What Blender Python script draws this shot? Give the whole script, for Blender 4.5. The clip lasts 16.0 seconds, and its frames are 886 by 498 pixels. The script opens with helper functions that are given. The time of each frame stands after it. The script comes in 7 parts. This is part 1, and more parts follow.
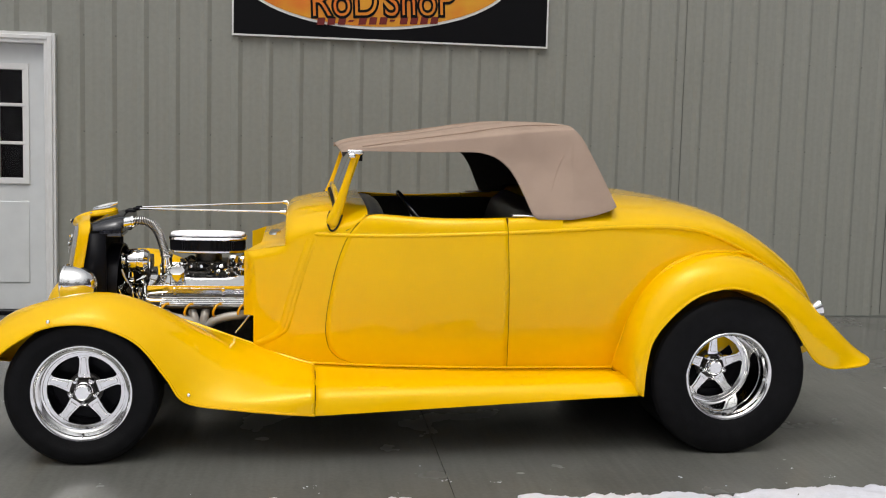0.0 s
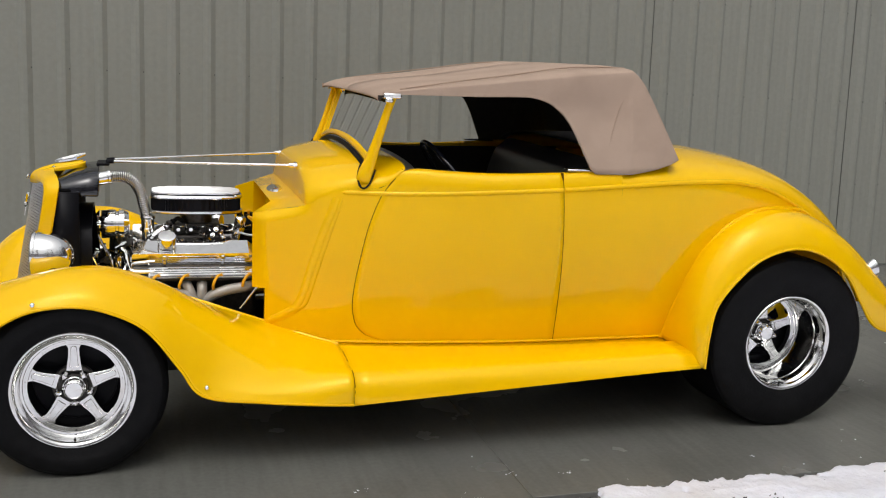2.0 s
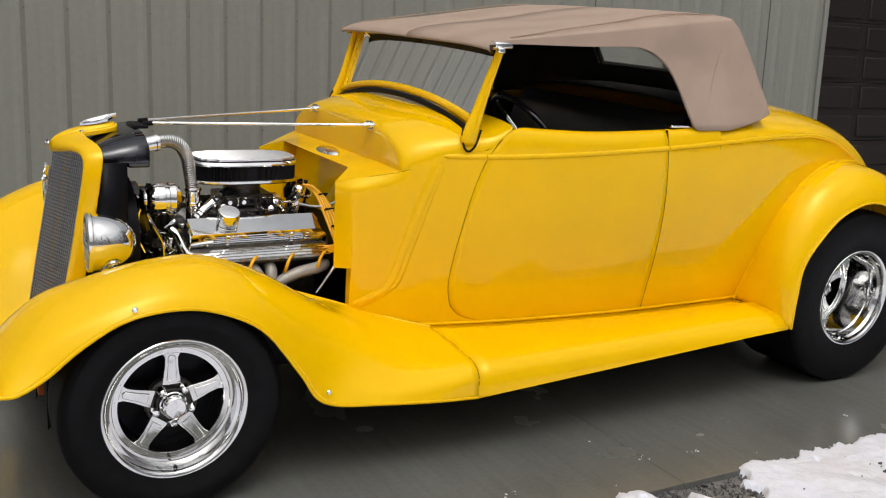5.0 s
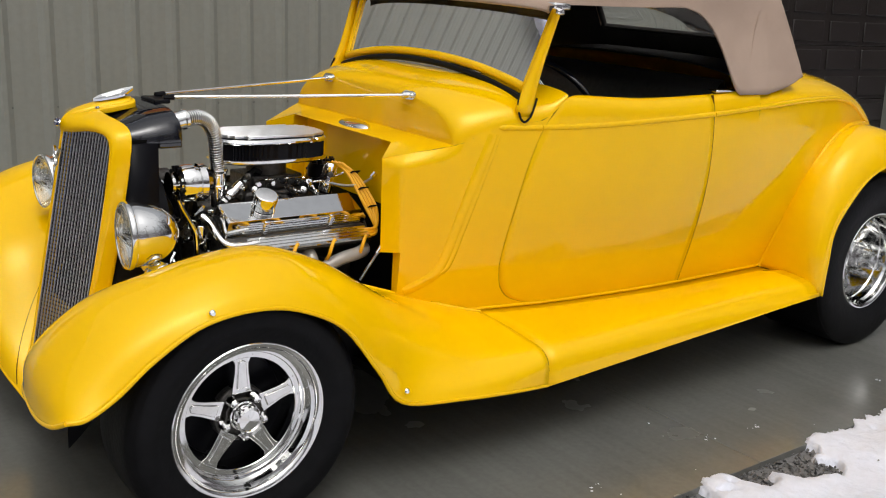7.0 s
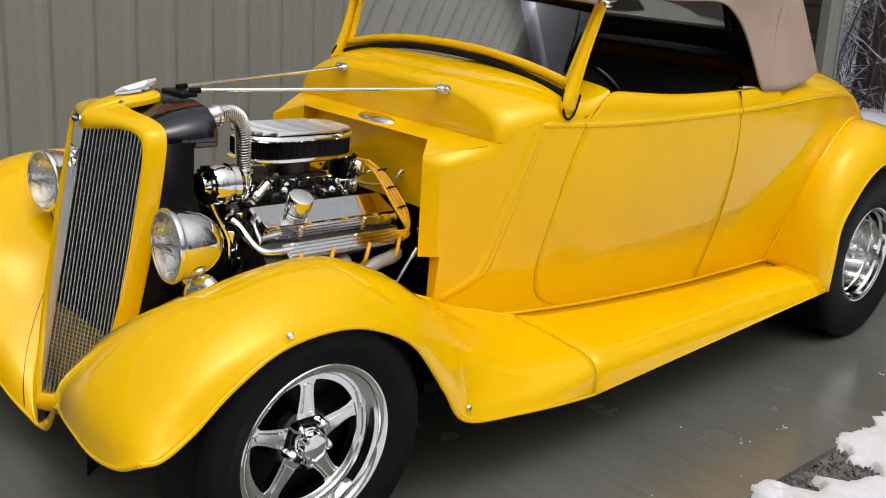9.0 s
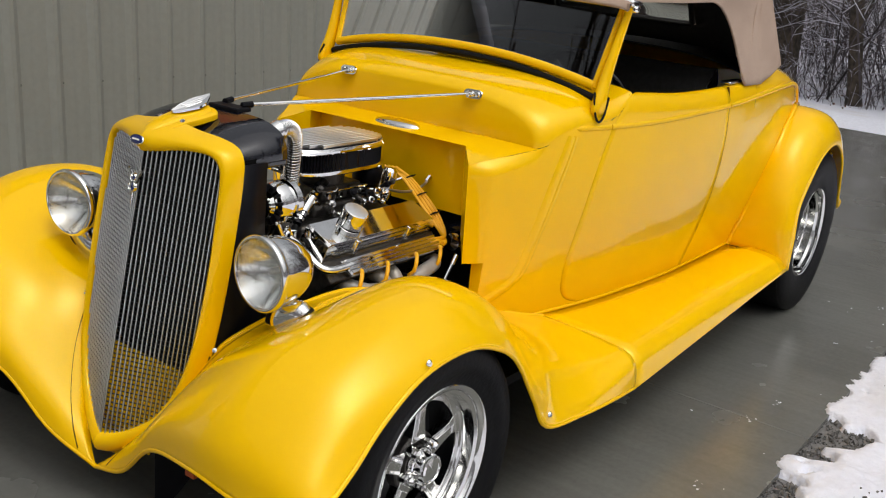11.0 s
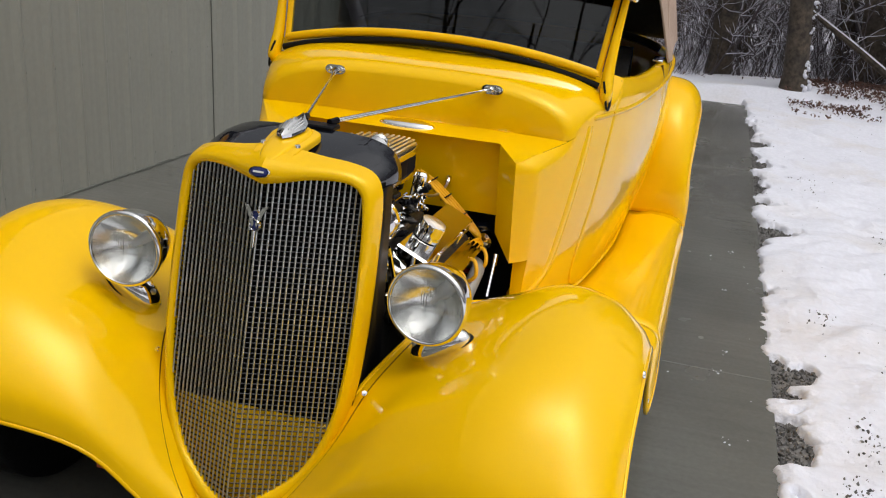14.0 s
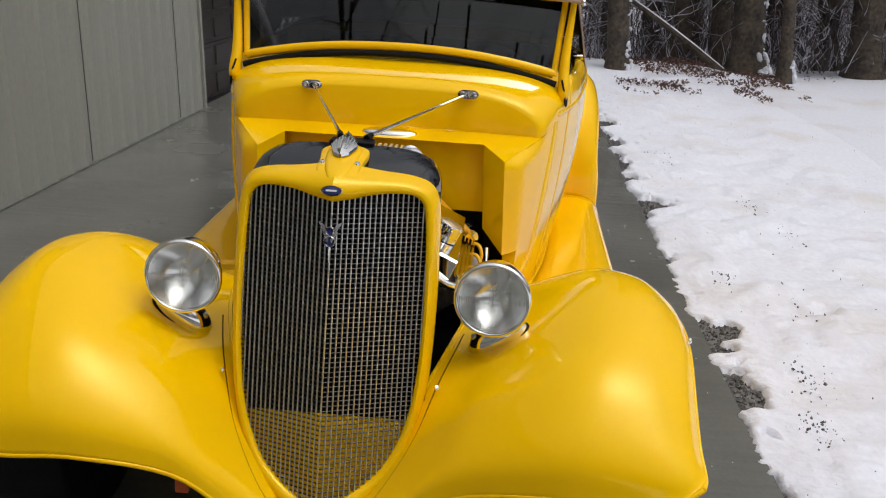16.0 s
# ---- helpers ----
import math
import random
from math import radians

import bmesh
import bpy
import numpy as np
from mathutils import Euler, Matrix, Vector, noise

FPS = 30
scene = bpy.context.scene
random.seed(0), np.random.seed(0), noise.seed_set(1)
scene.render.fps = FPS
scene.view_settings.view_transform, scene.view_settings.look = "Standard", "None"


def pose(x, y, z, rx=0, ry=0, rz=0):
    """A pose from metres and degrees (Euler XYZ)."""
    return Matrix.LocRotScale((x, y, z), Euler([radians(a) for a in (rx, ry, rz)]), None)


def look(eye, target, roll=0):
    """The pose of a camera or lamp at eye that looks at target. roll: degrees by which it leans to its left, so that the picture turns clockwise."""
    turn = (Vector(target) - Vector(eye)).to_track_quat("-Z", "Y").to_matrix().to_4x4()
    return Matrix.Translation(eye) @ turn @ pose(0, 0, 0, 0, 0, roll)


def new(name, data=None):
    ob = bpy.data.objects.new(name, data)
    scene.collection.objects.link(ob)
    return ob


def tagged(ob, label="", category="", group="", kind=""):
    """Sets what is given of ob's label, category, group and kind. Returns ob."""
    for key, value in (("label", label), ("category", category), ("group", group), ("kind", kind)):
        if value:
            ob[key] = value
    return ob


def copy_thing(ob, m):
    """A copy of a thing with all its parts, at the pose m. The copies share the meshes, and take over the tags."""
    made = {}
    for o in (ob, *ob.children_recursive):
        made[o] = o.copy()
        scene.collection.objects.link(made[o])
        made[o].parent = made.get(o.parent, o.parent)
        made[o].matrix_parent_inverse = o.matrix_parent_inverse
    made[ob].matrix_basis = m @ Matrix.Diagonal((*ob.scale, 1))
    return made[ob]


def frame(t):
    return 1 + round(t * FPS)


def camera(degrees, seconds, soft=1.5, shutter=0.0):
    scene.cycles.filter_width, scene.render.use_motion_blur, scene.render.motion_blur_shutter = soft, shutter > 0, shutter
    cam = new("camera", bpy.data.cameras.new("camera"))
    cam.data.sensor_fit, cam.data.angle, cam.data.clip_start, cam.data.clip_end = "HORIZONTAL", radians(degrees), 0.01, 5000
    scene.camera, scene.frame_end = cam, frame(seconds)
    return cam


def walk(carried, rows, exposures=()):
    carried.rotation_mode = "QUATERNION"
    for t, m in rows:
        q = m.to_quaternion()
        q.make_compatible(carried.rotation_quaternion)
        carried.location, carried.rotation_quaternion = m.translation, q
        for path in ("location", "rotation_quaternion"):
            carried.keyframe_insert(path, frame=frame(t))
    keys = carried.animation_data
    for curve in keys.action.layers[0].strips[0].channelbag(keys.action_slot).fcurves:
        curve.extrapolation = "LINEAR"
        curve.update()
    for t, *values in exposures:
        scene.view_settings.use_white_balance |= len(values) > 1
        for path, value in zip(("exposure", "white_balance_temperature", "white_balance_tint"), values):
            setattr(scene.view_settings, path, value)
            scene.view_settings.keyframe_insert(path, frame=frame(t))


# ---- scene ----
cam = camera(48.8, 16.0, soft=1.1)
PATH = [
    (0, (0.896, -4.988, 1.158), (1.185, -3.017, 0.980), 1.5),
    (0.5, (0.742, -4.774, 1.158), (1.098, -2.821, 0.913), 1.7),
    (1, (0.521, -4.589, 1.150), (0.976, -2.660, 0.882), 2.0),
    (1.5, (0.364, -4.421, 1.166), (0.891, -2.512, 0.884), 2.0),
    (2, (0.233, -4.253, 1.156), (0.819, -2.363, 0.868), 2.0),
    (2.5, (0.100, -4.086, 1.146), (0.746, -2.219, 0.832), 1.8),
    (3, (-0.037, -3.960, 1.117), (0.672, -2.121, 0.780), 1.6),
    (3.5, (-0.195, -3.824, 1.174), (0.581, -2.021, 0.789), 2.1),
    (4, (-0.367, -3.707, 1.166), (0.473, -1.932, 0.788), 2.1),
    (6.5, (-0.961, -2.970, 1.156), (0.198, -1.403, 0.704), 2.2),
    (7, (-1.012, -2.880, 1.130), (0.177, -1.337, 0.679), 1.8),
    (7.5, (-1.044, -2.767, 1.113), (0.178, -1.245, 0.674), 1.8),
    (8, (-1.089, -2.649, 1.122), (0.172, -1.166, 0.663), 2.1),
    (10.5, (-1.541, -2.132, 1.215), (-0.030, -0.927, 0.701), 3.5),
    (11, (-1.641, -1.959, 1.227), (-0.067, -0.846, 0.697), 3.2),
    (11.5, (-1.706, -1.767, 1.213), (-0.076, -0.737, 0.685), 3.0),
    (12, (-1.764, -1.602, 1.220), (-0.090, -0.650, 0.682), 2.8),
    (12.5, (-1.791, -1.399, 1.236), (-0.070, -0.549, 0.674), 2.8),
    (13, (-1.825, -1.224, 1.227), (-0.058, -0.476, 0.665), 2.5),
    (13.5, (-1.938, -1.118, 1.268), (-0.135, -0.472, 0.694), 2.5),
    (14, (-2.022, -0.945, 1.271), (-0.173, -0.439, 0.699), 2.5),
    (14.5, (-2.143, -0.817, 1.308), (-0.275, -0.422, 0.715), 2.2),
    (15, (-2.176, -0.674, 1.294), (-0.289, -0.370, 0.705), 0.8),
    (15.5, (-2.220, -0.545, 1.310), (-0.320, -0.331, 0.722), 0.5),
    (16, (-2.275, -0.430, 1.329), (-0.366, -0.301, 0.749), 0.4),
]
# the slab falls away from the building
SLOPE = Matrix.Translation((0, 2.27, 0)) @ pose(0, 0, 0, 2.9) @ Matrix.Translation((0, -2.27, 0))
walk(cam, [(t, look(eye, target, roll)) for t, eye, target, roll in PATH],
     exposures=[(0, -0.93), (8.0, -0.95), (12.0, -0.93), (14.0, -0.94), (16.0, -1.0)])

# ---- world, sun, exposure ----
world = bpy.data.worlds.new("overcast")
scene.world = world
world.use_nodes = True
wn, wl = world.node_tree.nodes, world.node_tree.links
sky = wn.new("ShaderNodeTexSky")
sky.sky_type, sky.sun_disc = "NISHITA", False
sky.sun_elevation, sky.sun_rotation = radians(64), radians(200)
sky.air_density, sky.dust_density, sky.ozone_density = 1.0, 6.0, 1.0
grey = wn.new("ShaderNodeHueSaturation")
grey.inputs["Saturation"].default_value = 0.18
wl.new(sky.outputs[0], grey.inputs["Color"])
# an overcast sky is brighter overhead than at the horizon
up = wn.new("ShaderNodeSeparateXYZ")
wl.new(wn.new("ShaderNodeTexCoord").outputs["Generated"], up.inputs[0])
rise = wn.new("ShaderNodeMapRange")
rise.inputs["From Min"].default_value, rise.inputs["From Max"].default_value = 0.0, 0.7
rise.inputs["To Min"].default_value, rise.inputs["To Max"].default_value = 0.72, 1.86
wl.new(up.outputs["Z"], rise.inputs["Value"])
lift = wn.new("ShaderNodeVectorMath")
lift.operation = "SCALE"
wl.new(grey.outputs[0], lift.inputs[0])
wl.new(rise.outputs[0], lift.inputs["Scale"])
wl.new(lift.outputs[0], wn["Background"].inputs["Color"])
wn["Background"].inputs["Strength"].default_value = 0.15
sun = new("sun", bpy.data.lights.new("sun", "SUN"))
sun.data.energy, sun.data.angle, sun.data.color = 0.5, radians(110), (1.0, 0.97, 0.93)
sun.matrix_world = look((0, 0, 0), (0.17, 0.46, -1.0))


# ---- materials ----
def material(name, colour, rough=0.5, metal=0.0, coat=0.0, noise_scale=0.0, amount=0.12, bump=0.0, bump_scale=0.0,
             second=None, second_scale=2.0, second_at=(0.45, 0.65), island=0.0, rough_var=0.0, coat_rough=0.03, spec=0.5, streak=None):
    """A principled surface with fine grain, larger blotches towards a second colour and fine relief."""
    m = bpy.data.materials.new(name)
    m.use_nodes = True
    n, l = m.node_tree.nodes, m.node_tree.links
    p = n["Principled BSDF"]
    p.inputs["Roughness"].default_value, p.inputs["Metallic"].default_value = rough, metal
    p.inputs["Specular IOR Level"].default_value = spec
    p.inputs["Coat Weight"].default_value, p.inputs["Coat Roughness"].default_value = coat, coat_rough
    where = n.new("ShaderNodeTexCoord").outputs["Object"]
    rgb = n.new("ShaderNodeRGB")
    rgb.outputs[0].default_value = (*colour, 1)
    out = rgb.outputs[0]

    def cloud(scale, detail=5.0):
        t = n.new("ShaderNodeTexNoise")
        t.inputs["Scale"].default_value, t.inputs["Detail"].default_value = scale, detail
        l.new(where, t.inputs["Vector"])
        return t.outputs["Fac"]

    if second:
        ramp = n.new("ShaderNodeMapRange")
        ramp.inputs["From Min"].default_value, ramp.inputs["From Max"].default_value = second_at
        l.new(cloud(second_scale), ramp.inputs["Value"])
        mix = n.new("ShaderNodeMix")
        mix.data_type = "RGBA"
        l.new(ramp.outputs[0], mix.inputs["Factor"])
        l.new(out, mix.inputs["A"])
        mix.inputs["B"].default_value = (*second, 1)
        out = mix.outputs["Result"]
    factor = None
    if noise_scale:
        r = n.new("ShaderNodeMapRange")
        r.inputs["To Min"].default_value, r.inputs["To Max"].default_value = 1 - amount, 1 + amount
        r.inputs["From Min"].default_value, r.inputs["From Max"].default_value = 0.3, 0.7
        l.new(cloud(noise_scale), r.inputs["Value"])
        factor = r.outputs[0]
    if streak:
        fine, long, depth = streak
        stretch = n.new("ShaderNodeMapping")
        stretch.inputs["Scale"].default_value = (fine, long, 1.0)
        l.new(where, stretch.inputs["Vector"])
        t = n.new("ShaderNodeTexNoise")
        t.inputs["Scale"].default_value, t.inputs["Detail"].default_value = 1.0, 4.0
        l.new(stretch.outputs[0], t.inputs["Vector"])
        r = n.new("ShaderNodeMapRange")
        r.inputs["From Min"].default_value, r.inputs["From Max"].default_value = 0.35, 0.65
        r.inputs["To Min"].default_value, r.inputs["To Max"].default_value = 1 - depth, 1 + depth
        l.new(t.outputs["Fac"], r.inputs["Value"])
        x = n.new("ShaderNodeMath")
        x.operation = "MULTIPLY"
        l.new(factor, x.inputs[0]), l.new(r.outputs[0], x.inputs[1])
        factor = x.outputs[0]
    if island:
        r = n.new("ShaderNodeMapRange")
        r.inputs["To Min"].default_value, r.inputs["To Max"].default_value = 1 - island, 1 + island
        l.new(n.new("ShaderNodeNewGeometry").outputs["Random Per Island"], r.inputs["Value"])
        if factor is None:
            factor = r.outputs[0]
        else:
            x = n.new("ShaderNodeMath")
            x.operation = "MULTIPLY"
            l.new(factor, x.inputs[0]), l.new(r.outputs[0], x.inputs[1])
            factor = x.outputs[0]
    if factor is not None:
        v = n.new("ShaderNodeVectorMath")
        v.operation = "SCALE"
        l.new(out, v.inputs[0]), l.new(factor, v.inputs["Scale"])
        out = v.outputs[0]
    l.new(out, p.inputs["Base Color"])
    if rough_var:
        r = n.new("ShaderNodeMapRange")
        r.inputs["To Min"].default_value, r.inputs["To Max"].default_value = max(0.02, rough - rough_var), rough + rough_var
        r.inputs["From Min"].default_value, r.inputs["From Max"].default_value = 0.35, 0.65
        l.new(cloud(second_scale * 1.7), r.inputs["Value"])
        l.new(r.outputs[0], p.inputs["Roughness"])
    if bump:
        b = n.new("ShaderNodeBump")
        b.inputs["Strength"].default_value, b.inputs["Distance"].default_value = bump, 0.01
        l.new(cloud(bump_scale or noise_scale or 40.0), b.inputs["Height"])
        l.new(b.outputs[0], p.inputs["Normal"])
    return m


YELLOW = material("yellow_paint", (0.93, 0.540, 0.0004), 0.07, spec=0.58, noise_scale=3.0, amount=0.03)
YELLOW.node_tree.nodes["Principled BSDF"].inputs["Specular Tint"].default_value = (1.0, 0.86, 0.38, 1)
CHROME = material("chrome", (0.86, 0.86, 0.85), 0.06, 1.0, noise_scale=30, amount=0.03)
POLISHED = material("polished_aluminium", (0.78, 0.78, 0.77), 0.09, 1.0, noise_scale=60, amount=0.06, rough_var=0.04, second_scale=30)
SATIN = material("satin_metal", (0.55, 0.55, 0.54), 0.32, 1.0, noise_scale=80, amount=0.12)
HEADER = material("coated_header_metal", (0.36, 0.34, 0.31), 0.42, 0.35, noise_scale=25, amount=0.15)
CAST = material("dark_cast_metal", (0.075, 0.07, 0.065), 0.40, 0.8, noise_scale=60, amount=0.3, bump=0.3, bump_scale=150)
BLACK = material("gloss_black_paint", (0.005, 0.006, 0.010), 0.045, coat=0.0, spec=1.0, noise_scale=8, amount=0.1, bump=0.10, bump_scale=14)
MATT_BLACK = material("matt_black", (0.005, 0.005, 0.005), 0.8, spec=0.05, noise_scale=20, amount=0.2)
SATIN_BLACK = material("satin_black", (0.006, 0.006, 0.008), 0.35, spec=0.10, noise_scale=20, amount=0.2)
RUBBER = material("tyre_rubber", (0.005, 0.005, 0.0057), 0.50, spec=0.12, noise_scale=25, amount=0.25, bump=0.12, bump_scale=90, second=(0.006, 0.006, 0.0065), second_scale=5)
SEAL = material("rubber_seal", (0.008, 0.008, 0.008), 0.6, spec=0.12)
GAP = material("panel_gap_shadow", (0.10, 0.040, 0.002), 0.8, spec=0.1)
CANVAS = material("tan_canvas", (0.43, 0.315, 0.24), 0.85, noise_scale=700, amount=0.13, bump=0.25, bump_scale=900, second=(0.385, 0.28, 0.213), second_scale=5)
LINER = material("black_liner", (0.030, 0.027, 0.025), 0.85, noise_scale=60, amount=0.2)
SEAT = material("black_leather", (0.055, 0.052, 0.052), 0.34, noise_scale=60, amount=0.25, bump=0.15, bump_scale=220)
TAN = material("tan_stripe_leather", (0.55, 0.20, 0.025), 0.5, noise_scale=90, amount=0.15)
WIRE = material("yellow_silicone_wire", (0.86, 0.43, 0.004), 0.38)
BOOT = material("red_rubber_boot", (0.30, 0.02, 0.01), 0.5)
AMBER = material("orange_metal", (0.55, 0.10, 0.015), 0.5, noise_scale=40, amount=0.2)
BLUE = material("blue_enamel", (0.015, 0.025, 0.14), 0.15, coat=0.8)
RED = material("red_lens", (0.35, 0.01, 0.008), 0.15, coat=0.8)
MESHM = material("grille_bar_metal", (0.66, 0.66, 0.645), 0.30, 1.0, noise_scale=90, amount=0.1)
STEEL = material("painted_steel_siding", (0.288, 0.291, 0.259), 0.40, spec=0.22, noise_scale=30, amount=0.04, second=(0.276, 0.279, 0.248), second_scale=1.3, second_at=(0.3, 0.75), bump=0.05, bump_scale=3.0)
SCREW = material("siding_screw", (0.14, 0.145, 0.13), 0.45, noise_scale=20, amount=0.1)
TRIMW = material("white_trim_paint", (0.74, 0.74, 0.73), 0.4, noise_scale=12, amount=0.04)
DOORP = material("white_door_paint", (0.66, 0.68, 0.68), 0.38, noise_scale=8, amount=0.04)
BROWN = material("dark_brown_garage_panel", (0.020, 0.015, 0.013), 0.4, noise_scale=50, amount=0.25, bump=0.2, bump_scale=120)
CONCRETE = material("wet_concrete", (0.158, 0.157, 0.142), 0.20, noise_scale=55, amount=0.06, second=(0.108, 0.108, 0.099), second_scale=1.1, second_at=(0.32, 0.75), bump=0.03, bump_scale=160, rough_var=0.09, streak=(30.0, 3.0, 0.045))
SNOW = material("snow", (0.745, 0.755, 0.83), 0.65, noise_scale=30, amount=0.05, bump=0.55, bump_scale=60, second=(0.66, 0.63, 0.62), second_scale=1.3, second_at=(0.52, 0.78))
GRAVEL = material("grey_gravel", (0.13, 0.125, 0.12), 0.8, noise_scale=90, amount=0.3, island=0.55)
BARK = material("tree_bark", (0.075, 0.058, 0.042), 0.9, noise_scale=20, amount=0.5, bump=1.0, bump_scale=30, second=(0.035, 0.029, 0.024), second_scale=4)
TWIG = material("bare_twigs", (0.078, 0.066, 0.068), 0.9, island=0.5)
FROST = material("snow_covered_twigs", (0.56, 0.55, 0.62), 0.8, island=0.25)
LEAF = material("dry_oak_leaves", (0.10, 0.050, 0.036), 0.8, island=0.5)
RISE = material("brush_covered_rise", (0.17, 0.16, 0.165), 0.95, noise_scale=9, amount=0.6, second=(0.36, 0.355, 0.38), second_scale=2.5, bump=0.5, bump_scale=20)
MESHD = material("grille_cross_metal", (0.045, 0.045, 0.047), 0.42, 1.0, noise_scale=90, amount=0.1)
SIGNB = material("sign_black", (0.006, 0.006, 0.007), 0.3, spec=0.12)
SIGNO = material("sign_orange", (0.70, 0.16, 0.01), 0.35, second=(0.75, 0.36, 0.02), second_scale=2.2, second_at=(0.4, 0.62))
SIGNR = material("sign_dark_red", (0.16, 0.012, 0.008), 0.35, noise_scale=20, amount=0.1)
SIGNW = material("sign_white", (0.8, 0.8, 0.78), 0.35)


def glass(name, tint, rough=0.0, ior=1.45, clear=1.0):
    m = bpy.data.materials.new(name)
    m.use_nodes = True
    p = m.node_tree.nodes["Principled BSDF"]
    p.inputs["Base Color"].default_value = (*tint, 1)
    p.inputs["Transmission Weight"].default_value, p.inputs["Roughness"].default_value = clear, rough
    p.inputs["IOR"].default_value = ior
    return m


TINTED = glass("tinted_windscreen_glass", (0.13, 0.145, 0.145), ior=1.55)
CLEAR = glass("lamp_glass", (0.97, 0.98, 0.97), 0.0, clear=1.0)
REFLECTOR = material("lamp_reflector", (0.95, 0.95, 0.94), 0.17, 1.0)
BRIGHT = material("brushed_bright_metal", (0.93, 0.93, 0.92), 0.28, 1.0, noise_scale=90, amount=0.04)
PANE = glass("door_glass", (0.5, 0.5, 0.5))
VINYL = glass("clear_window_vinyl", (0.85, 0.86, 0.86), 0.05, ior=1.12)


# ---- mesh helpers ----
class Shape:
    """Vertices and faces gathered for one mesh."""

    def __init__(self):
        self.v, self.f, self.m = [], [], []

    def add(self, verts, faces, mat=0):
        k = len(self.v)
        self.v += [tuple(map(float, p)) for p in verts]
        self.f += [tuple(k + i for i in f) for f in faces]
        self.m += [mat] * len(faces)
        return self

    def grid(self, rows, close_u=False, close_v=False, mat=0, flip=False):
        """Quads between rows of equally many points."""
        nu, nv = len(rows), len(rows[0])
        faces = []
        for i in range(nu if close_u else nu - 1):
            for j in range(nv if close_v else nv - 1):
                a, b = (i + 1) % nu, (j + 1) % nv
                q = (i * nv + j, a * nv + j, a * nv + b, i * nv + b)
                faces.append(q[::-1] if flip else q)
        return self.add([p for r in rows for p in r], faces, mat)

    def box(self, lo, hi, mat=0, turn=None):
        v = [(x, y, z) for x in (lo[0], hi[0]) for y in (lo[1], hi[1]) for z in (lo[2], hi[2])]
        if turn is not None:
            v = [turn @ Vector(p) for p in v]
        return self.add(v, [(0, 1, 3, 2), (4, 6, 7, 5), (0, 4, 5, 1), (2, 3, 7, 6), (0, 2, 6, 4), (1, 5, 7, 3)], mat)

    def tube(self, path, r, n=10, mat=0, caps=True):
        """A round bar along a path; r is one radius or one for each point."""
        path = [Vector(p) for p in path]
        rs = r if hasattr(r, "__len__") else [r] * len(path)
        rings, side = [], None
        for i, p in enumerate(path):
            d = (path[min(i + 1, len(path) - 1)] - path[max(i - 1, 0)]).normalized()
            if side is None:
                side = d.orthogonal().normalized()
            side = (side - d * side.dot(d)).normalized()
            up = d.cross(side)
            rings.append([p + rs[i] * (math.cos(a) * side + math.sin(a) * up) for a in (2 * math.pi * k / n for k in range(n))])
        k = len(self.v)
        self.grid(rings, close_v=True, mat=mat)
        if caps:
            e = k + (len(path) - 1) * n
            self.f += [tuple(k + i for i in range(n))[::-1], tuple(e + i for i in range(n))]
            self.m += [mat, mat]
        return self

    def lathe(self, profile, place=Matrix(), n=48, mat=0, close=False):
        """Turns (radius, height) pairs round the local z axis."""
        rows = [[place @ Vector((r * math.cos(a), r * math.sin(a), h)) for a in (2 * math.pi * k / n for k in range(n))] for r, h in profile]
        return self.grid(rows, close_u=close, close_v=True, mat=mat)

    def prism(self, outline, h0, h1, place=Matrix(), mat=0):
        """A plate with the outline (x, y) between two heights."""
        n = len(outline)
        v = [place @ Vector((x, y, h)) for h in (h0, h1) for x, y in outline]
        return self.add(v, [tuple(range(n))[::-1], tuple(range(n, 2 * n))] + [(i, (i + 1) % n, n + (i + 1) % n, n + i) for i in range(n)], mat)

    def move(self, m):
        self.v = [tuple(m @ Vector(p)) for p in self.v]
        return self

    def mirrored(self):
        s = Shape()
        s.v, s.f, s.m = [(x, -y, z) for x, y, z in self.v], [f[::-1] for f in self.f], list(self.m)
        return s

    def mesh(self, name, mats, angle=40):
        me = bpy.data.meshes.new(name)
        me.from_pydata(self.v, [], self.f)
        for m in mats if isinstance(mats, (list, tuple)) else [mats]:
            me.materials.append(m)
        me.polygons.foreach_set("material_index", self.m)
        bm = bmesh.new()
        bm.from_mesh(me)
        bmesh.ops.remove_doubles(bm, verts=bm.verts, dist=1e-5)
        bm.to_mesh(me)
        bm.free()
        me.shade_smooth()
        me.set_sharp_from_angle(angle=radians(angle))
        return me


def part(name, shape, mats, parent=None, label="", angle=40, bevel=0.0, solid=0.0, offset=-1.0, steps=2, inner=0):
    ob = new(name, shape.mesh(name, mats, angle))
    ob.parent = parent
    if solid:
        s = ob.modifiers.new("thickness", "SOLIDIFY")
        s.thickness, s.offset, s.material_offset, s.material_offset_rim = solid, offset, inner, 0
    if bevel:
        b = ob.modifiers.new("edges", "BEVEL")
        b.width, b.segments, b.limit_method, b.angle_limit = bevel, steps, "ANGLE", radians(40)
        b.harden_normals = False
    return tagged(ob, label=label) if label else ob


def pair(name, shape, mats, parent, label="", **kw):
    """A part on the camera's side and its mirror image on the other."""
    a = part(name, shape, mats, parent, label, **kw)
    b = part(name, shape.mirrored(), mats, parent, label, **kw)
    return a, b


def thing(name, label, category, group="", kind=""):
    return tagged(new(name), label, category, group, kind)


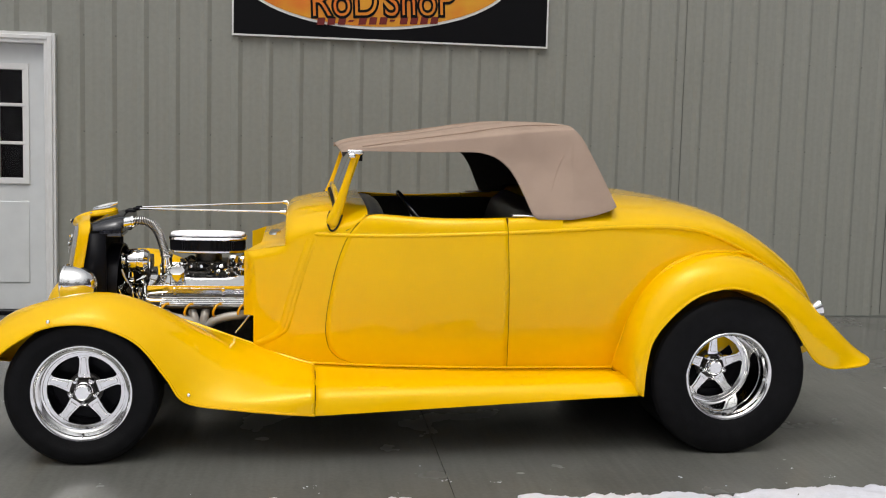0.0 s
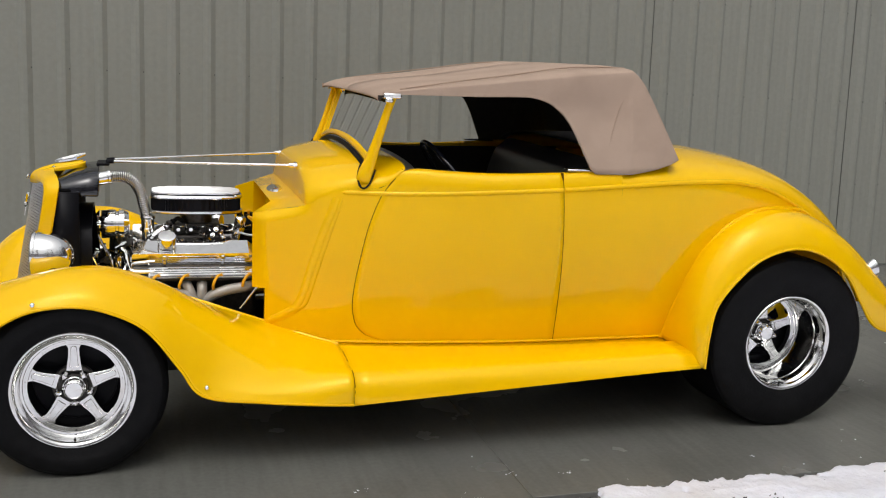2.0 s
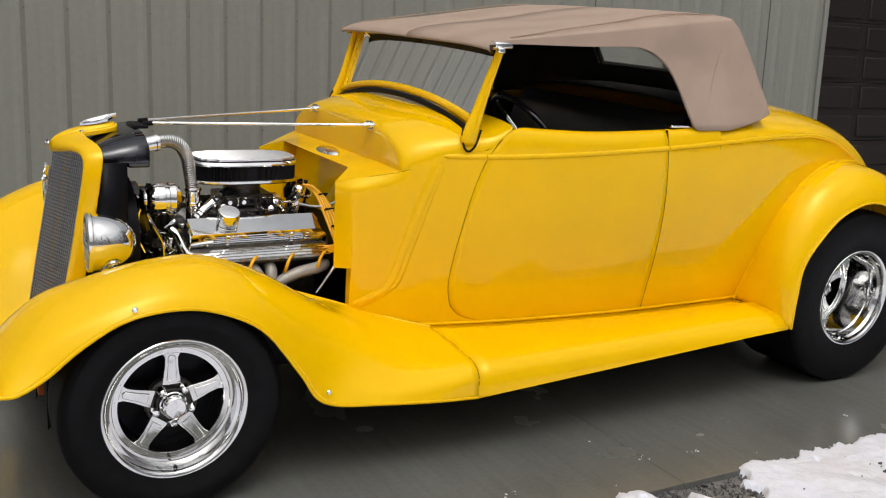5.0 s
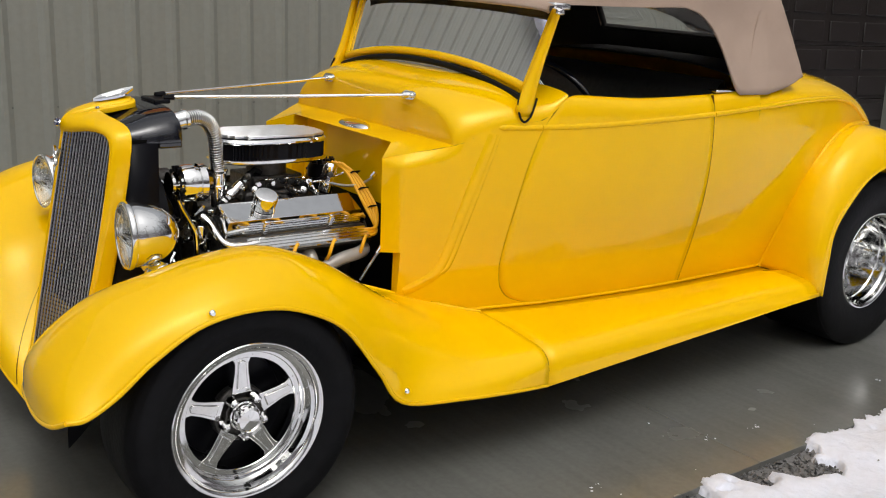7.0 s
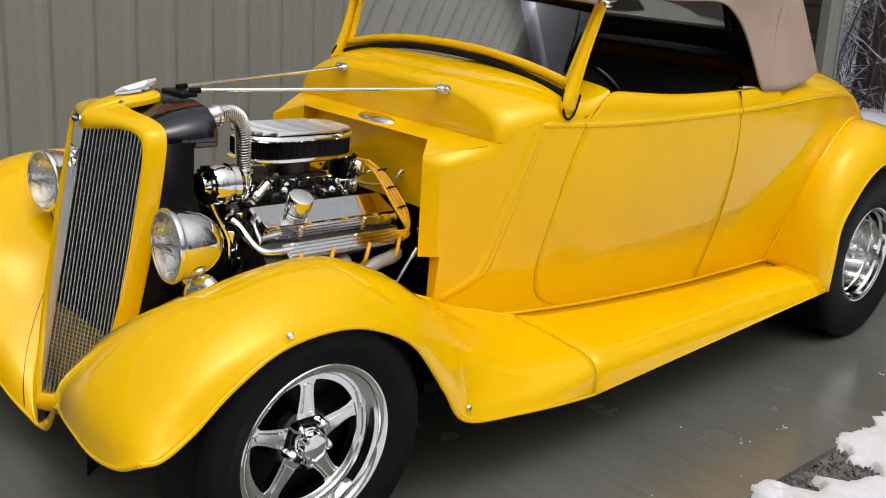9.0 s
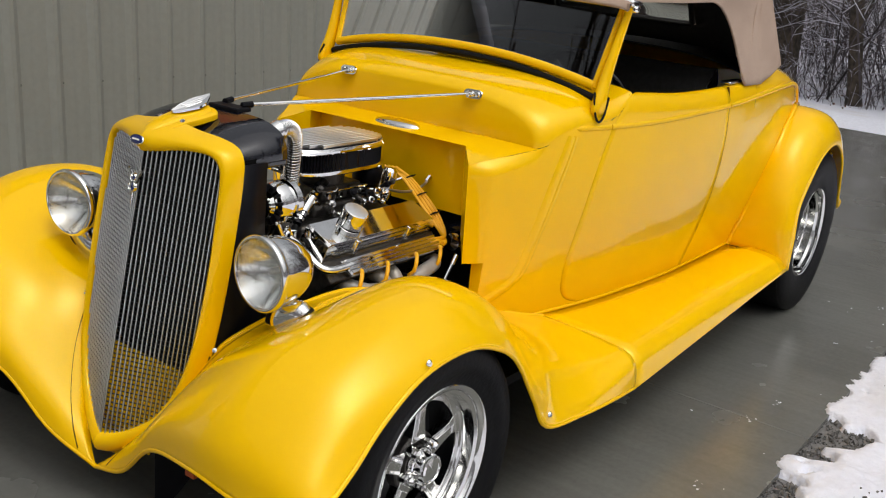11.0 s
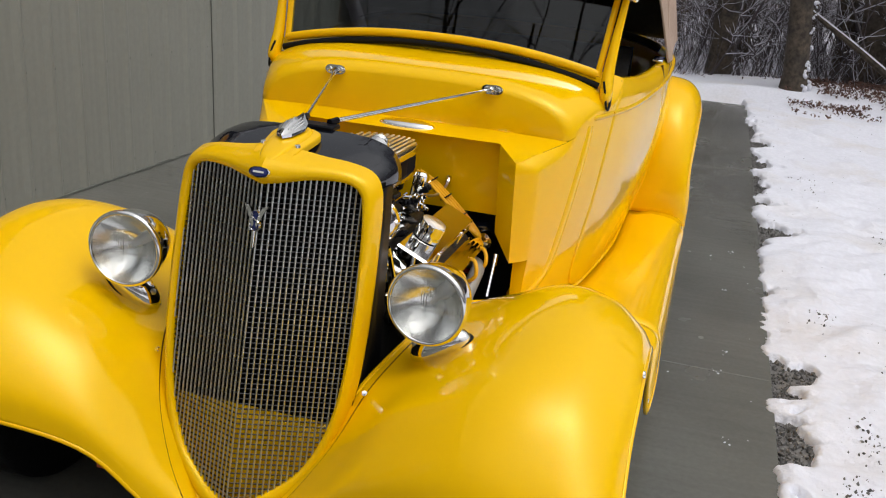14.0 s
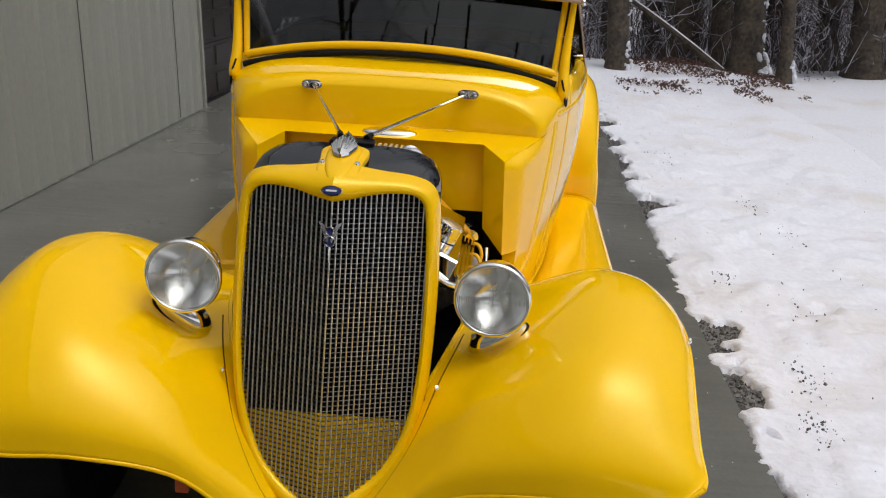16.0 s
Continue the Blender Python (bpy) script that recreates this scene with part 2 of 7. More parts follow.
def spline(xs, ys):
    """A smooth curve through points; it doesn't overshoot."""
    xs, ys = np.array(xs, float), np.array(ys, float)
    h, d = np.diff(xs), np.diff(ys) / np.diff(xs)
    m = np.zeros(len(xs))
    m[0], m[-1] = d[0], d[-1]
    for i in range(1, len(xs) - 1):
        if d[i - 1] * d[i] > 0:
            w1, w2 = 2 * h[i] + h[i - 1], h[i] + 2 * h[i - 1]
            m[i] = (w1 + w2) / (w1 / d[i - 1] + w2 / d[i])

    def at(q):
        q = np.clip(q, xs[0], xs[-1])
        i = np.clip(np.searchsorted(xs, q) - 1, 0, len(h) - 1)
        t = (q - xs[i]) / h[i]
        return ((1 + 2 * t) * (1 - t) ** 2 * ys[i] + t * (1 - t) ** 2 * h[i] * m[i]
                + t * t * (3 - 2 * t) * ys[i + 1] + t * t * (t - 1) * h[i] * m[i + 1])
    return at


def smooth_path(points, n):
    """A rounded path of n points through the given ones (Catmull-Rom)."""
    p = [np.array(q, float) for q in points]
    p = [2 * p[0] - p[1], *p, 2 * p[-1] - p[-2]]
    out = []
    for u in np.linspace(0, len(p) - 3 - 1e-6, n):
        i = int(u)
        t = u - i
        a, b, c, d = p[i:i + 4]
        out.append(0.5 * (2 * b + (c - a) * t + (2 * a - 5 * b + 4 * c - d) * t * t + (3 * b - a - 3 * c + d) * t ** 3))
    return out


def skin(stations, nu, nv):
    """A smooth sheet through rows of control points."""
    columns = [smooth_path(col, nu) for col in zip(*stations)]
    return [smooth_path(row, nv) for row in zip(*columns)]


# ---- setting: slab, ground, building ----
WALL_Y, SLAB_Y, SLAB_END = 2.27, -1.26, 9.45
s = Shape().box((-9.0, SLAB_Y, -0.16), (1.52, WALL_Y + 0.05, 0.0))
slab = tagged(part("pavement", s, CONCRETE, bevel=0.002), "damp grey concrete slab beside the building", "pavement", kind="structure")
slab.matrix_basis = SLOPE
s = Shape().box((1.5225, SLAB_Y, -0.16), (SLAB_END, WALL_Y + 0.05, 0.0))
part("slab_section", s, CONCRETE, slab, bevel=0.002)

RECEDE = [(1.63, 0.145, 0.17), (1.42, 0.065, 0.12), (1.02, 0.20, 0.125), (3.75, 0.34, 0.07), (2.62, 0.10, 0.04), (0.30, 0.12, 0.05), (5.1, 0.4, 0.08), (6.3, 0.3, 0.07), (-0.7, 0.3, 0.08), (-1.6, 0.4, 0.10), (7.6, 0.5, 0.08), (5.88, 0.22, 0.16), (6.9, 0.20, 0.20), (3.78, 0.16, 0.16), (4.5, 0.12, 0.08)]
STEPS = [(0.9, -1.95, 20), (1.25, -2.2, 5), (1.9, -1.85, -15), (2.4, -2.15, 10), (3.0, -1.8, 0), (3.5, -2.1, 25), (4.2, -1.85, -10), (4.9, -2.2, 8), (5.7, -1.9, 15), (6.6, -2.15, -5), (0.2, -2.3, 0), (1.6, -2.6, 30), (2.8, -2.7, -20)]


def snow_edge(x, y):
    """How far a spot lies inside the snow's ragged edge; the edge draws back where gravel lies bare."""
    e = 0.022 + 0.03 * noise.noise(Vector((x * 2.3, 1.7, 0))) + 0.032 * noise.noise(Vector((x * 7.0, 4.1, y * 2))) + 0.030 * noise.noise(Vector((x * 23.0, 9.1, y * 9))) + 0.016 * noise.noise(Vector((x * 60.0, 2.1, y * 40)))
    e = min(max(e, -0.03), 0.04)
    for a, w, d in RECEDE:
        k = max(0.0, 1 - ((x - a) / w) ** 2)
        e -= d * k ** 0.4 * (1 + 0.5 * noise.noise(Vector((x * 11.0, y * 11.0, 6.0))))
    return SLAB_Y + e - y


def snow_height(x, y):
    p = Vector((x, y, 0))
    h = 0.030 + 0.045 * noise.noise(p * 0.7) + 0.034 * noise.noise(p * 3.1) + 0.022 * noise.noise(p * 9.0) + 0.006 * noise.noise(p * 27.0) + 0.003 * noise.noise(p * 60.0)
    far = max(0.0, -y - 2.5) * 0.02
    h += min(far, 0.25)
    for a, b, t in STEPS:
        if abs(x - a) < 0.3 and abs(y - b) < 0.3:
            c, s_ = math.cos(radians(t)), math.sin(radians(t))
            u, v = (x - a) * c + (y - b) * s_, -(x - a) * s_ + (y - b) * c
            q = (u / 0.15) ** 2 + (v / 0.055) ** 2
            h += -0.040 * max(0.0, 1 - q) ** 0.5 + 0.010 * math.exp(-(q - 1.4) ** 2 * 3)
    k = min(1.0, max(0.0, (-y - 2.7) / 0.7))
    h += (0.03 + 0.10 * noise.noise(Vector((x * 0.35, y * 0.35, 0))) + 0.03 * noise.noise(Vector((x * 1.3, y * 1.3, 2.0))) - h) * k
    edge = snow_edge(x, y)
    h = max(h, 0.006) * (0.5 + 0.5 * min(1.0, max(0.0, edge) / 0.40))
    spot = noise.noise(Vector((x * 5.0, y * 5.0, 11.0))) + 0.5 * noise.noise(Vector((x * 17.0, y * 17.0, 4.0)))
    if edge < 0.35 and spot > 0.62:
        h -= (h + 0.03) * min(1.0, (spot - 0.62) / 0.12)
    if edge <= 0:
        return -0.05
    return h * min(1.0, edge / 0.05) ** 0.5 - 0.03 * max(0.0, 1 - edge / 0.012)


def snow_sheet(x0, x1, y0, y1, step):
    xs = np.arange(x0, x1 + step / 2, step)
    ys = np.concatenate([np.arange(y0, -1.62, 0.03), np.arange(-1.62, y1 + 0.005, 0.009)])
    return Shape().grid([[(x, y, snow_height(x, y)) for y in ys] for x in xs])


# the ground reaches the horizon as one sheet of snow, finer beside the slab
s = Shape()
rings = [(-60, 90, -70, 80), (-400, 500, -450, 450), (-2500, 2500, -2500, 2500)]
g = [-2500, -400, -60, -12, -4, 0, 4, 9.35, 11, 14, 18, 24, 30, 40, 60, 90, 450, 2500]
h = [-2500, -450, -70, -30, -18, -12, -8, -6, -3.0, -1.3, 0, 2.2, 3, 6, 10, 20, 40, 80, 450, 2500]


def slope_z(y):
    return (min(max(y, -4.5), 2.4) - 2.27) * math.tan(radians(2.9))


def ground_height(x, y):
    """The level of the snow outside the slab and the snow bank beside it."""
    near = -2.4 < x < 10.2 and -3.4 < y < WALL_Y + 1 or -9 < x < 9.3 and -1.22 < y < 10
    h = slope_z(y) + (-0.12 if near else 0.03)
    if not near and abs(x) < 120 and abs(y) < 120:
        h += 0.10 * noise.noise(Vector((x * 0.35, y * 0.35, 0))) + 0.03 * noise.noise(Vector((x * 1.3, y * 1.3, 2.0)))
        h += 0.12 * math.exp(-((x - 11.4) / 1.3) ** 2 - ((y + 2.6) / 1.2) ** 2)
    return h


xs = sorted(set(g + [9.45 + 0.4 * k for k in range(40)] + [-4 + 0.8 * k for k in range(17)]))
ys = sorted(set(h + [-14 + 0.5 * k for k in range(23)] + [-2.5 + k for k in range(12)]))
s.grid([[(x, y, ground_height(x, y)) for y in ys] for x in xs])
tagged(part("ground", s, SNOW), "snow-covered ground reaching into the woods", "ground", kind="structure")
for x0, x1, step in ((-2.4, -0.6, 0.03), (-0.6, 2.6, 0.011), (2.6, 5.0, 0.018), (5.0, 10.2, 0.035)):
    tagged(part("snow_bank", snow_sheet(x0, x1, -3.4, -1.10, (x1 - x0) / round((x1 - x0) / step)), SNOW, angle=180), "trodden snow with ragged edge along the slab", "snow", kind="stuff").matrix_basis = SLOPE

# bare gravel in the gaps of the snow
rnd = random.Random(5)
s = Shape()
s.grid([[(x, y, -0.022) for y in (-1.75, -1.24)] for x in (-3.2, 10.0)])
for k in range(26000):
    x, y = rnd.uniform(-2.0, 8.0), rnd.uniform(-1.75, -1.225)
    if snow_height(x, y) > -0.008:
        continue
    r = rnd.choice((0.004, 0.005, 0.007, 0.009, 0.013)) * rnd.uniform(0.8, 1.2)
    m = pose(x, y, -0.021 + r * 0.3, rnd.uniform(0, 360), rnd.uniform(0, 360), rnd.uniform(0, 360)) @ Matrix.Diagonal((r, r * rnd.uniform(0.6, 1.0), r * rnd.uniform(0.4, 0.8), 1))
    s.add([m @ Vector(p) for p in ((1, 0, 0), (0, 1, 0), (-1, 0.2, 0), (0.1, -1, 0), (0, 0, 1), (0.2, 0.1, -1))],
          [(0, 1, 4), (1, 2, 4), (2, 3, 4), (3, 0, 4), (1, 0, 5), (2, 1, 5), (3, 2, 5), (0, 3, 5)])
tagged(part("gravel", s, GRAVEL, angle=10), "dark grey gravel showing through the snow", "gravel", kind="stuff").matrix_basis = SLOPE

# crumbs of snow and ice on the slab
s = Shape()
for k in range(16):
    x, y = rnd.uniform(0.2, 5.5), -1.18 + 0.30 * rnd.random() ** 2.2
    if k < 5:
        x, y = ((1.50, -1.06), (1.72, -1.10), (2.55, -1.08), (0.95, -1.10), (3.2, -1.11))[k]
    for j in range(5 if k < 5 else 1):
        r = 0.6 * rnd.uniform(0.003, 0.011)
        m = pose(x + rnd.uniform(-0.03, 0.03), y + rnd.uniform(-0.02, 0.02), r * 0.25, 0, 0, rnd.uniform(0, 360)) @ Matrix.Diagonal((r, r * 0.7, r * 0.35, 1))
        s.add([m @ Vector(p) for p in ((1, 0, 0), (0, 1, 0), (-1, 0.2, 0), (0.1, -1, 0), (0, 0, 1), (0.2, 0.1, -1))],
              [(0, 1, 4), (1, 2, 4), (2, 3, 4), (3, 0, 4), (1, 0, 5), (2, 1, 5), (3, 2, 5), (0, 3, 5)])
tagged(part("snow_crumbs", s, SNOW, angle=80), "small crumbs of snow and ice on the slab", "snow", kind="stuff").matrix_basis = SLOPE

# building: ribbed steel wall with door, sign and garage door
WALL_TOP, WALL_END, GDOOR_END = 3.35, 6.20, 8.60
DOOR_X0, DOOR_X1 = -1.745, -0.883


def rib_profile(x0, x1):
    """The siding's section: a rib every 9 inches, with small swages between."""
    out, pitch = [], 0.2180
    k = math.floor(x0 / pitch) - 1
    while k * pitch < x1 + pitch:
        c = k * pitch - 0.009
        for dx, d in ((-0.040, 0), (-0.011, 0.018), (0.011, 0.018), (0.040, 0), (0.078, 0), (0.089, 0.0016), (0.100, 0), (0.127, 0), (0.138, 0.0016), (0.149, 0)):
            if x0 <= c + dx <= x1:
                out.append((c + dx, d))
        k += 1
    return [(x0, 0)] + out + [(x1, 0)]


def siding(x0, x1, z0, z1):
    return Shape().grid([[(x, WALL_Y - d, z) for x, d in rib_profile(x0, x1)] for z in (z0, z1)], flip=True)


s = Shape()
s.box((-9, WALL_Y + 0.004, 0.0), (DOOR_X0, WALL_Y + 0.16, WALL_TOP)).box((DOOR_X1, WALL_Y + 0.004, 0.0), (WALL_END, WALL_Y + 0.16, WALL_TOP))
s.box((DOOR_X0, WALL_Y + 0.004, 1.916), (DOOR_X1, WALL_Y + 0.16, WALL_TOP)).box((WALL_END, WALL_Y + 0.004, 2.75), (GDOOR_END, WALL_Y + 0.16, WALL_TOP))
s.box((GDOOR_END, WALL_Y + 0.004, 0.0), (8.90, WALL_Y + 0.16, WALL_TOP))
wall = tagged(part("wall_north", s, STEEL), "grey-green ribbed steel siding wall of a workshop", "wall", kind="structure")
for x0, x1, z0, z1 in ((-9, DOOR_X0 - 0.07, 0.009, WALL_TOP), (DOOR_X0 - 0.07, DOOR_X1 + 0.07, 1.981, WALL_TOP), (DOOR_X1 + 0.07, 2.072, 0.009, WALL_TOP),
                       (2.072, 3.795, 0.009, WALL_TOP), (3.799, 5.548, 0.009, WALL_TOP), (5.552, WALL_END - 0.03, 0.009, WALL_TOP),
                       (GDOOR_END + 0.05, 8.88, 0.02, WALL_TOP)):
    part("siding_panel", siding(x0, x1, z0, z1), STEEL, wall, angle=25)
s = Shape()
for x in (3.797, 5.550):
    part("panel_joint", Shape().box((x - 0.0014, WALL_Y - 0.007, 0.02), (x + 0.0014, WALL_Y - 0.001, WALL_TOP)), SCREW, wall)
s = Shape()
for z in (0.08, 0.655, 1.307, 1.98, 2.64, 3.3):
    x = -0.55
    while x < WALL_END - 0.1:
        c = round(x / 0.218) * 0.218 + 0.024
        s.lathe([(0.0001, -0.006), (0.006, -0.006), (0.007, 0.0)], pose(c, WALL_Y, z, -90), n=8)
        x += 0.218
part("screw", s, SCREW, wall)
s = Shape().box((-9, WALL_Y - 0.022, 0.0), (DOOR_X0 - 0.07, WALL_Y + 0.004, 0.009)).box((DOOR_X1 + 0.07, WALL_Y - 0.022, 0.0), (WALL_END, WALL_Y + 0.004, 0.009))
tagged(part("trim", s, SCREW), "dark base trim of the siding", "trim", kind="structure")
s = Shape().box((WALL_END - 0.03, WALL_Y - 0.024, 0), (WALL_END + 0.02, WALL_Y + 0.16, 2.75)).box((GDOOR_END - 0.02, WALL_Y - 0.024, 0), (GDOOR_END + 0.05, WALL_Y + 0.16, 2.75))
s.box((WALL_END + 0.02, WALL_Y - 0.024, 2.73), (GDOOR_END - 0.02, WALL_Y + 0.16, 2.78))
tagged(part("trim", s, STEEL, bevel=0.003), "grey steel trim round the garage door opening", "trim", kind="structure")
s = Shape().box((8.88, WALL_Y - 0.02, 0), (8.92, WALL_Y + 8, WALL_TOP)).box((-9, WALL_Y + 7.9, 0), (8.9, WALL_Y + 8, WALL_TOP)).box((-9.05, WALL_Y, 0), (-9.0, WALL_Y + 8, WALL_TOP))
tagged(part("wall_east", s, STEEL), "grey-green steel side wall of the workshop", "wall", kind="structure")
s = Shape().add([(-9.4, WALL_Y - 0.15, WALL_TOP), (9.3, WALL_Y - 0.15, WALL_TOP), (9.3, WALL_Y + 4, WALL_TOP + 1.3), (-9.4, WALL_Y + 4, WALL_TOP + 1.3), (9.3, WALL_Y + 8.3, WALL_TOP), (-9.4, WALL_Y + 8.3, WALL_TOP)],
                [(0, 1, 2, 3), (3, 2, 4, 5)])
tagged(part("roof", s, SNOW, solid=0.12), "snow-covered low pitched roof of the workshop", "roof", kind="structure")

# garage door of dark raised panels
gd = thing("garage_door", "closed dark brown sectional garage door", "garage door")
for r in range(5):
    z0 = 0.02 + r * 0.508
    s = Shape().box((WALL_END + 0.02, WALL_Y + 0.075, z0), (GDOOR_END - 0.02, WALL_Y + 0.12, z0 + 0.503))
    sec = part("door_section", s, BROWN, gd, bevel=0.004)
    n = 4
    w = (GDOOR_END - WALL_END - 0.04) / n
    for k in range(n):
        for q in range(2):
            a = WALL_END + 0.02 + k * w
            zz = z0 + 0.035 + q * 0.25
            part("raised_panel", Shape().box((a + 0.05, WALL_Y + 0.060, zz), (a + w - 0.05, WALL_Y + 0.078, zz + 0.185)), BROWN, sec, bevel=0.014)

# white entry door with glazing
s = Shape()
s.box((DOOR_X1 - 0.005, WALL_Y - 0.045, 0), (DOOR_X1 + 0.07, WALL_Y + 0.02, 1.978)).box((DOOR_X0 - 0.07, WALL_Y - 0.045, 0), (DOOR_X0 + 0.005, WALL_Y + 0.02, 1.978))
s.box((DOOR_X0 + 0.005, WALL_Y - 0.045, 1.904), (DOOR_X1 - 0.005, WALL_Y + 0.02, 1.978))
s.box((DOOR_X0 - 0.05, WALL_Y - 0.055, 0), (DOOR_X0 - 0.02, WALL_Y - 0.045, 1.961)).box((DOOR_X1 + 0.02, WALL_Y - 0.055, 0), (DOOR_X1 + 0.05, WALL_Y - 0.045, 1.961))
s.box((DOOR_X0 - 0.02, WALL_Y - 0.055, 1.931), (DOOR_X1 + 0.02, WALL_Y - 0.045, 1.961))
tagged(part("trim", s, TRIMW, bevel=0.004), "white moulded door casing", "trim", kind="structure")
door = thing("door_1", "white panelled entry door with six-pane window", "door", kind="structure")
DY = WALL_Y + 0.03
GX0, GX1, GZ0, GZ1 = DOOR_X0 + 0.145, DOOR_X1 - 0.145, 0.945, 1.745
s = Shape()
s.box((DOOR_X0, DY, 0.03), (GX0, DY + 0.045, 1.904)).box((GX1, DY, 0.03), (DOOR_X1, DY + 0.045, 1.904))
s.box((GX0, DY, 0.03), (GX1, DY + 0.045, GZ0)).box((GX0, DY, GZ1), (GX1, DY + 0.045, 1.904))
part("leaf", s, DOORP, door)
for a, b in ((DOOR_X0 + 0.13, (DOOR_X0 + DOOR_X1) / 2 - 0.05), ((DOOR_X0 + DOOR_X1) / 2 + 0.05, DOOR_X1 - 0.13)):
    part("panel", Shape().box((a, DY - 0.008, 0.22), (b, DY + 0.004, 0.80)), DOORP, door, bevel=0.008)
s = Shape()
for x in (GX0, GX1, (2 * GX0 + GX1) / 3, (GX0 + 2 * GX1) / 3):
    w = 0.022 if x in (GX0, GX1) else 0.011
    s.box((x - w, DY - 0.012, GZ0 - 0.022), (x + w, DY + 0.03, GZ1 + 0.022))
for z in (GZ0, GZ1, (2 * GZ0 + GZ1) / 3, (GZ0 + 2 * GZ1) / 3):
    w = 0.022 if z in (GZ0, GZ1) else 0.011
    s.box((GX0, DY - 0.014, z - w), (GX1, DY + 0.028, z + w))
part("window_frame", s, TRIMW, door, bevel=0.003)
for i in range(3):
    for j in range(3):
        a, b = GX0 + (GX1 - GX0) * i / 3, GZ0 + (GZ1 - GZ0) * j / 3
        part("pane", Shape().box((a + 0.011, DY + 0.012, b + 0.011), (a + (GX1 - GX0) / 3 - 0.011, DY + 0.016, b + (GZ1 - GZ0) / 3 - 0.011)), PANE, door)
part("door_knob", Shape().lathe([(0.001, -0.06), (0.022, -0.057), (0.027, -0.045), (0.02, -0.03), (0.012, -0.025), (0.012, -0.006), (0.03, -0.004), (0.03, 0)], pose(DOOR_X0 + 0.07, DY, 0.97, -90), n=20), CHROME, door)
part("threshold", Shape().box((DOOR_X0, WALL_Y - 0.06, 0.0), (DOOR_X1, WALL_Y + 0.10, 0.028)), SATIN_BLACK, door, bevel=0.004)
# workshop behind the door's panes; its dimness is painted in as near-black walls and floor
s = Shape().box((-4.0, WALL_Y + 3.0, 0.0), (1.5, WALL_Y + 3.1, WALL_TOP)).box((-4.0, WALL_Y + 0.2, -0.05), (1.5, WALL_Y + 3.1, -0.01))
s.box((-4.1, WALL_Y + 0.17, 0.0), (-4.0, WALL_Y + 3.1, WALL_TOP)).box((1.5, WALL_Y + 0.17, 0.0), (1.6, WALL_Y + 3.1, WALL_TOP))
tagged(part("wall_inside", s, SATIN_BLACK), "near-black wall standing in for the dim workshop behind the door", "wall", kind="structure")

# shop sign over the car
sign = thing("shop_sign", "black shop banner with orange flame-coloured oval", "sign")
SX0, SX1, SZ0, SZ1 = 0.404, 2.691, 2.032, 3.10
part("board", Shape().box((SX0, WALL_Y - 0.035, SZ0), (SX1, WALL_Y - 0.019, SZ1)), SIGNB, sign)
for lo, hi in (((SX0 - 0.012, SZ0 - 0.012), (SX1 + 0.012, SZ0)), ((SX0 - 0.012, SZ1), (SX1 + 0.012, SZ1 + 0.012)), ((SX0 - 0.012, SZ0), (SX0, SZ1)), ((SX1, SZ0), (SX1 + 0.012, SZ1))):
    part("edging", Shape().box((lo[0], WALL_Y - 0.04, lo[1]), (hi[0], WALL_Y - 0.018, hi[1])), TRIMW, sign)
face = pose(1.425, WALL_Y - 0.035, 2.525, 90)
tilt = pose(0, 0, 0, 0, 0, 3)
for name, a, b, h, mat in (("white_oval", 1.02, 0.422, 0.004, SIGNW), ("orange_oval", 0.998, 0.402, 0.008, SIGNO)):
    part(name, Shape().prism([(a * math.cos(q * math.pi / 48), b * math.sin(q * math.pi / 48)) for q in range(96)], 0, h, face @ pose(0, 0, 0, 0, 0, 1.5)), mat, sign)


def lettering(body, x, z, size, mat, fat, lift, narrow=1.0):
    font = bpy.data.curves.new("lettering", "FONT")
    font.body, font.size, font.extrude, font.offset = body, size, 0.0015, fat
    tmp = bpy.data.objects.new("lettering", font)
    scene.collection.objects.link(tmp)
    me = bpy.data.meshes.new_from_object(tmp.evaluated_get(bpy.context.evaluated_depsgraph_get()))
    bpy.data.objects.remove(tmp)
    me.materials.clear()
    me.materials.append(mat)
    ob = new("lettering", me)
    ob.parent, ob.matrix_basis = sign, face @ tilt @ pose(x, z, lift) @ Matrix.Diagonal((narrow, 1, 1, 1))


for word, x, z in (("RoD", -0.50, -0.325), ("ShoP", 0.03, -0.325)):
    lettering(word, x, z, 0.32, SIGNB, 0.016, 0.0105, 0.82)
    lettering(word, x, z, 0.32, SIGNO, -0.004, 0.0135, 0.82)
for k in range(12):
    x = -0.455 + 0.075 * k
    z0, z1, w = (-0.366, -0.352, 0.035) if k in (3, 7) else (-0.386, -0.334, 0.054)
    s = Shape().prism([(x, z0), (x + w, z0), (x + w + 0.012, z1), (x + 0.012, z1)], 0.0085, 0.0115)
    part("number_bar", s.move(face @ tilt), SIGNR, sign)


# ---- the car ----
car = thing("hot_rod_car", "bright yellow roadster with open engine bay, tan soft top", "car")
car.matrix_basis = Matrix.Translation((0, 0, 0.025)) @ SLOPE

# half width of the body side at the belt and at the bottom
belt_w = spline([0.70, 0.84, 1.02, 1.10, 1.30, 1.50, 1.80, 2.00, 2.30, 2.60, 2.90, 3.10, 3.30, 3.45, 3.58], [0.440, 0.500, 0.563, 0.585, 0.632, 0.662, 0.694, 0.702, 0.698, 0.672, 0.612, 0.555, 0.47, 0.38, 0.24])
low_w = spline([0.70, 0.84, 1.00, 1.30, 1.86, 2.30, 2.60, 3.00, 3.30, 3.58], [0.424, 0.465, 0.500, 0.552, 0.592, 0.592, 0.570, 0.505, 0.43, 0.23])
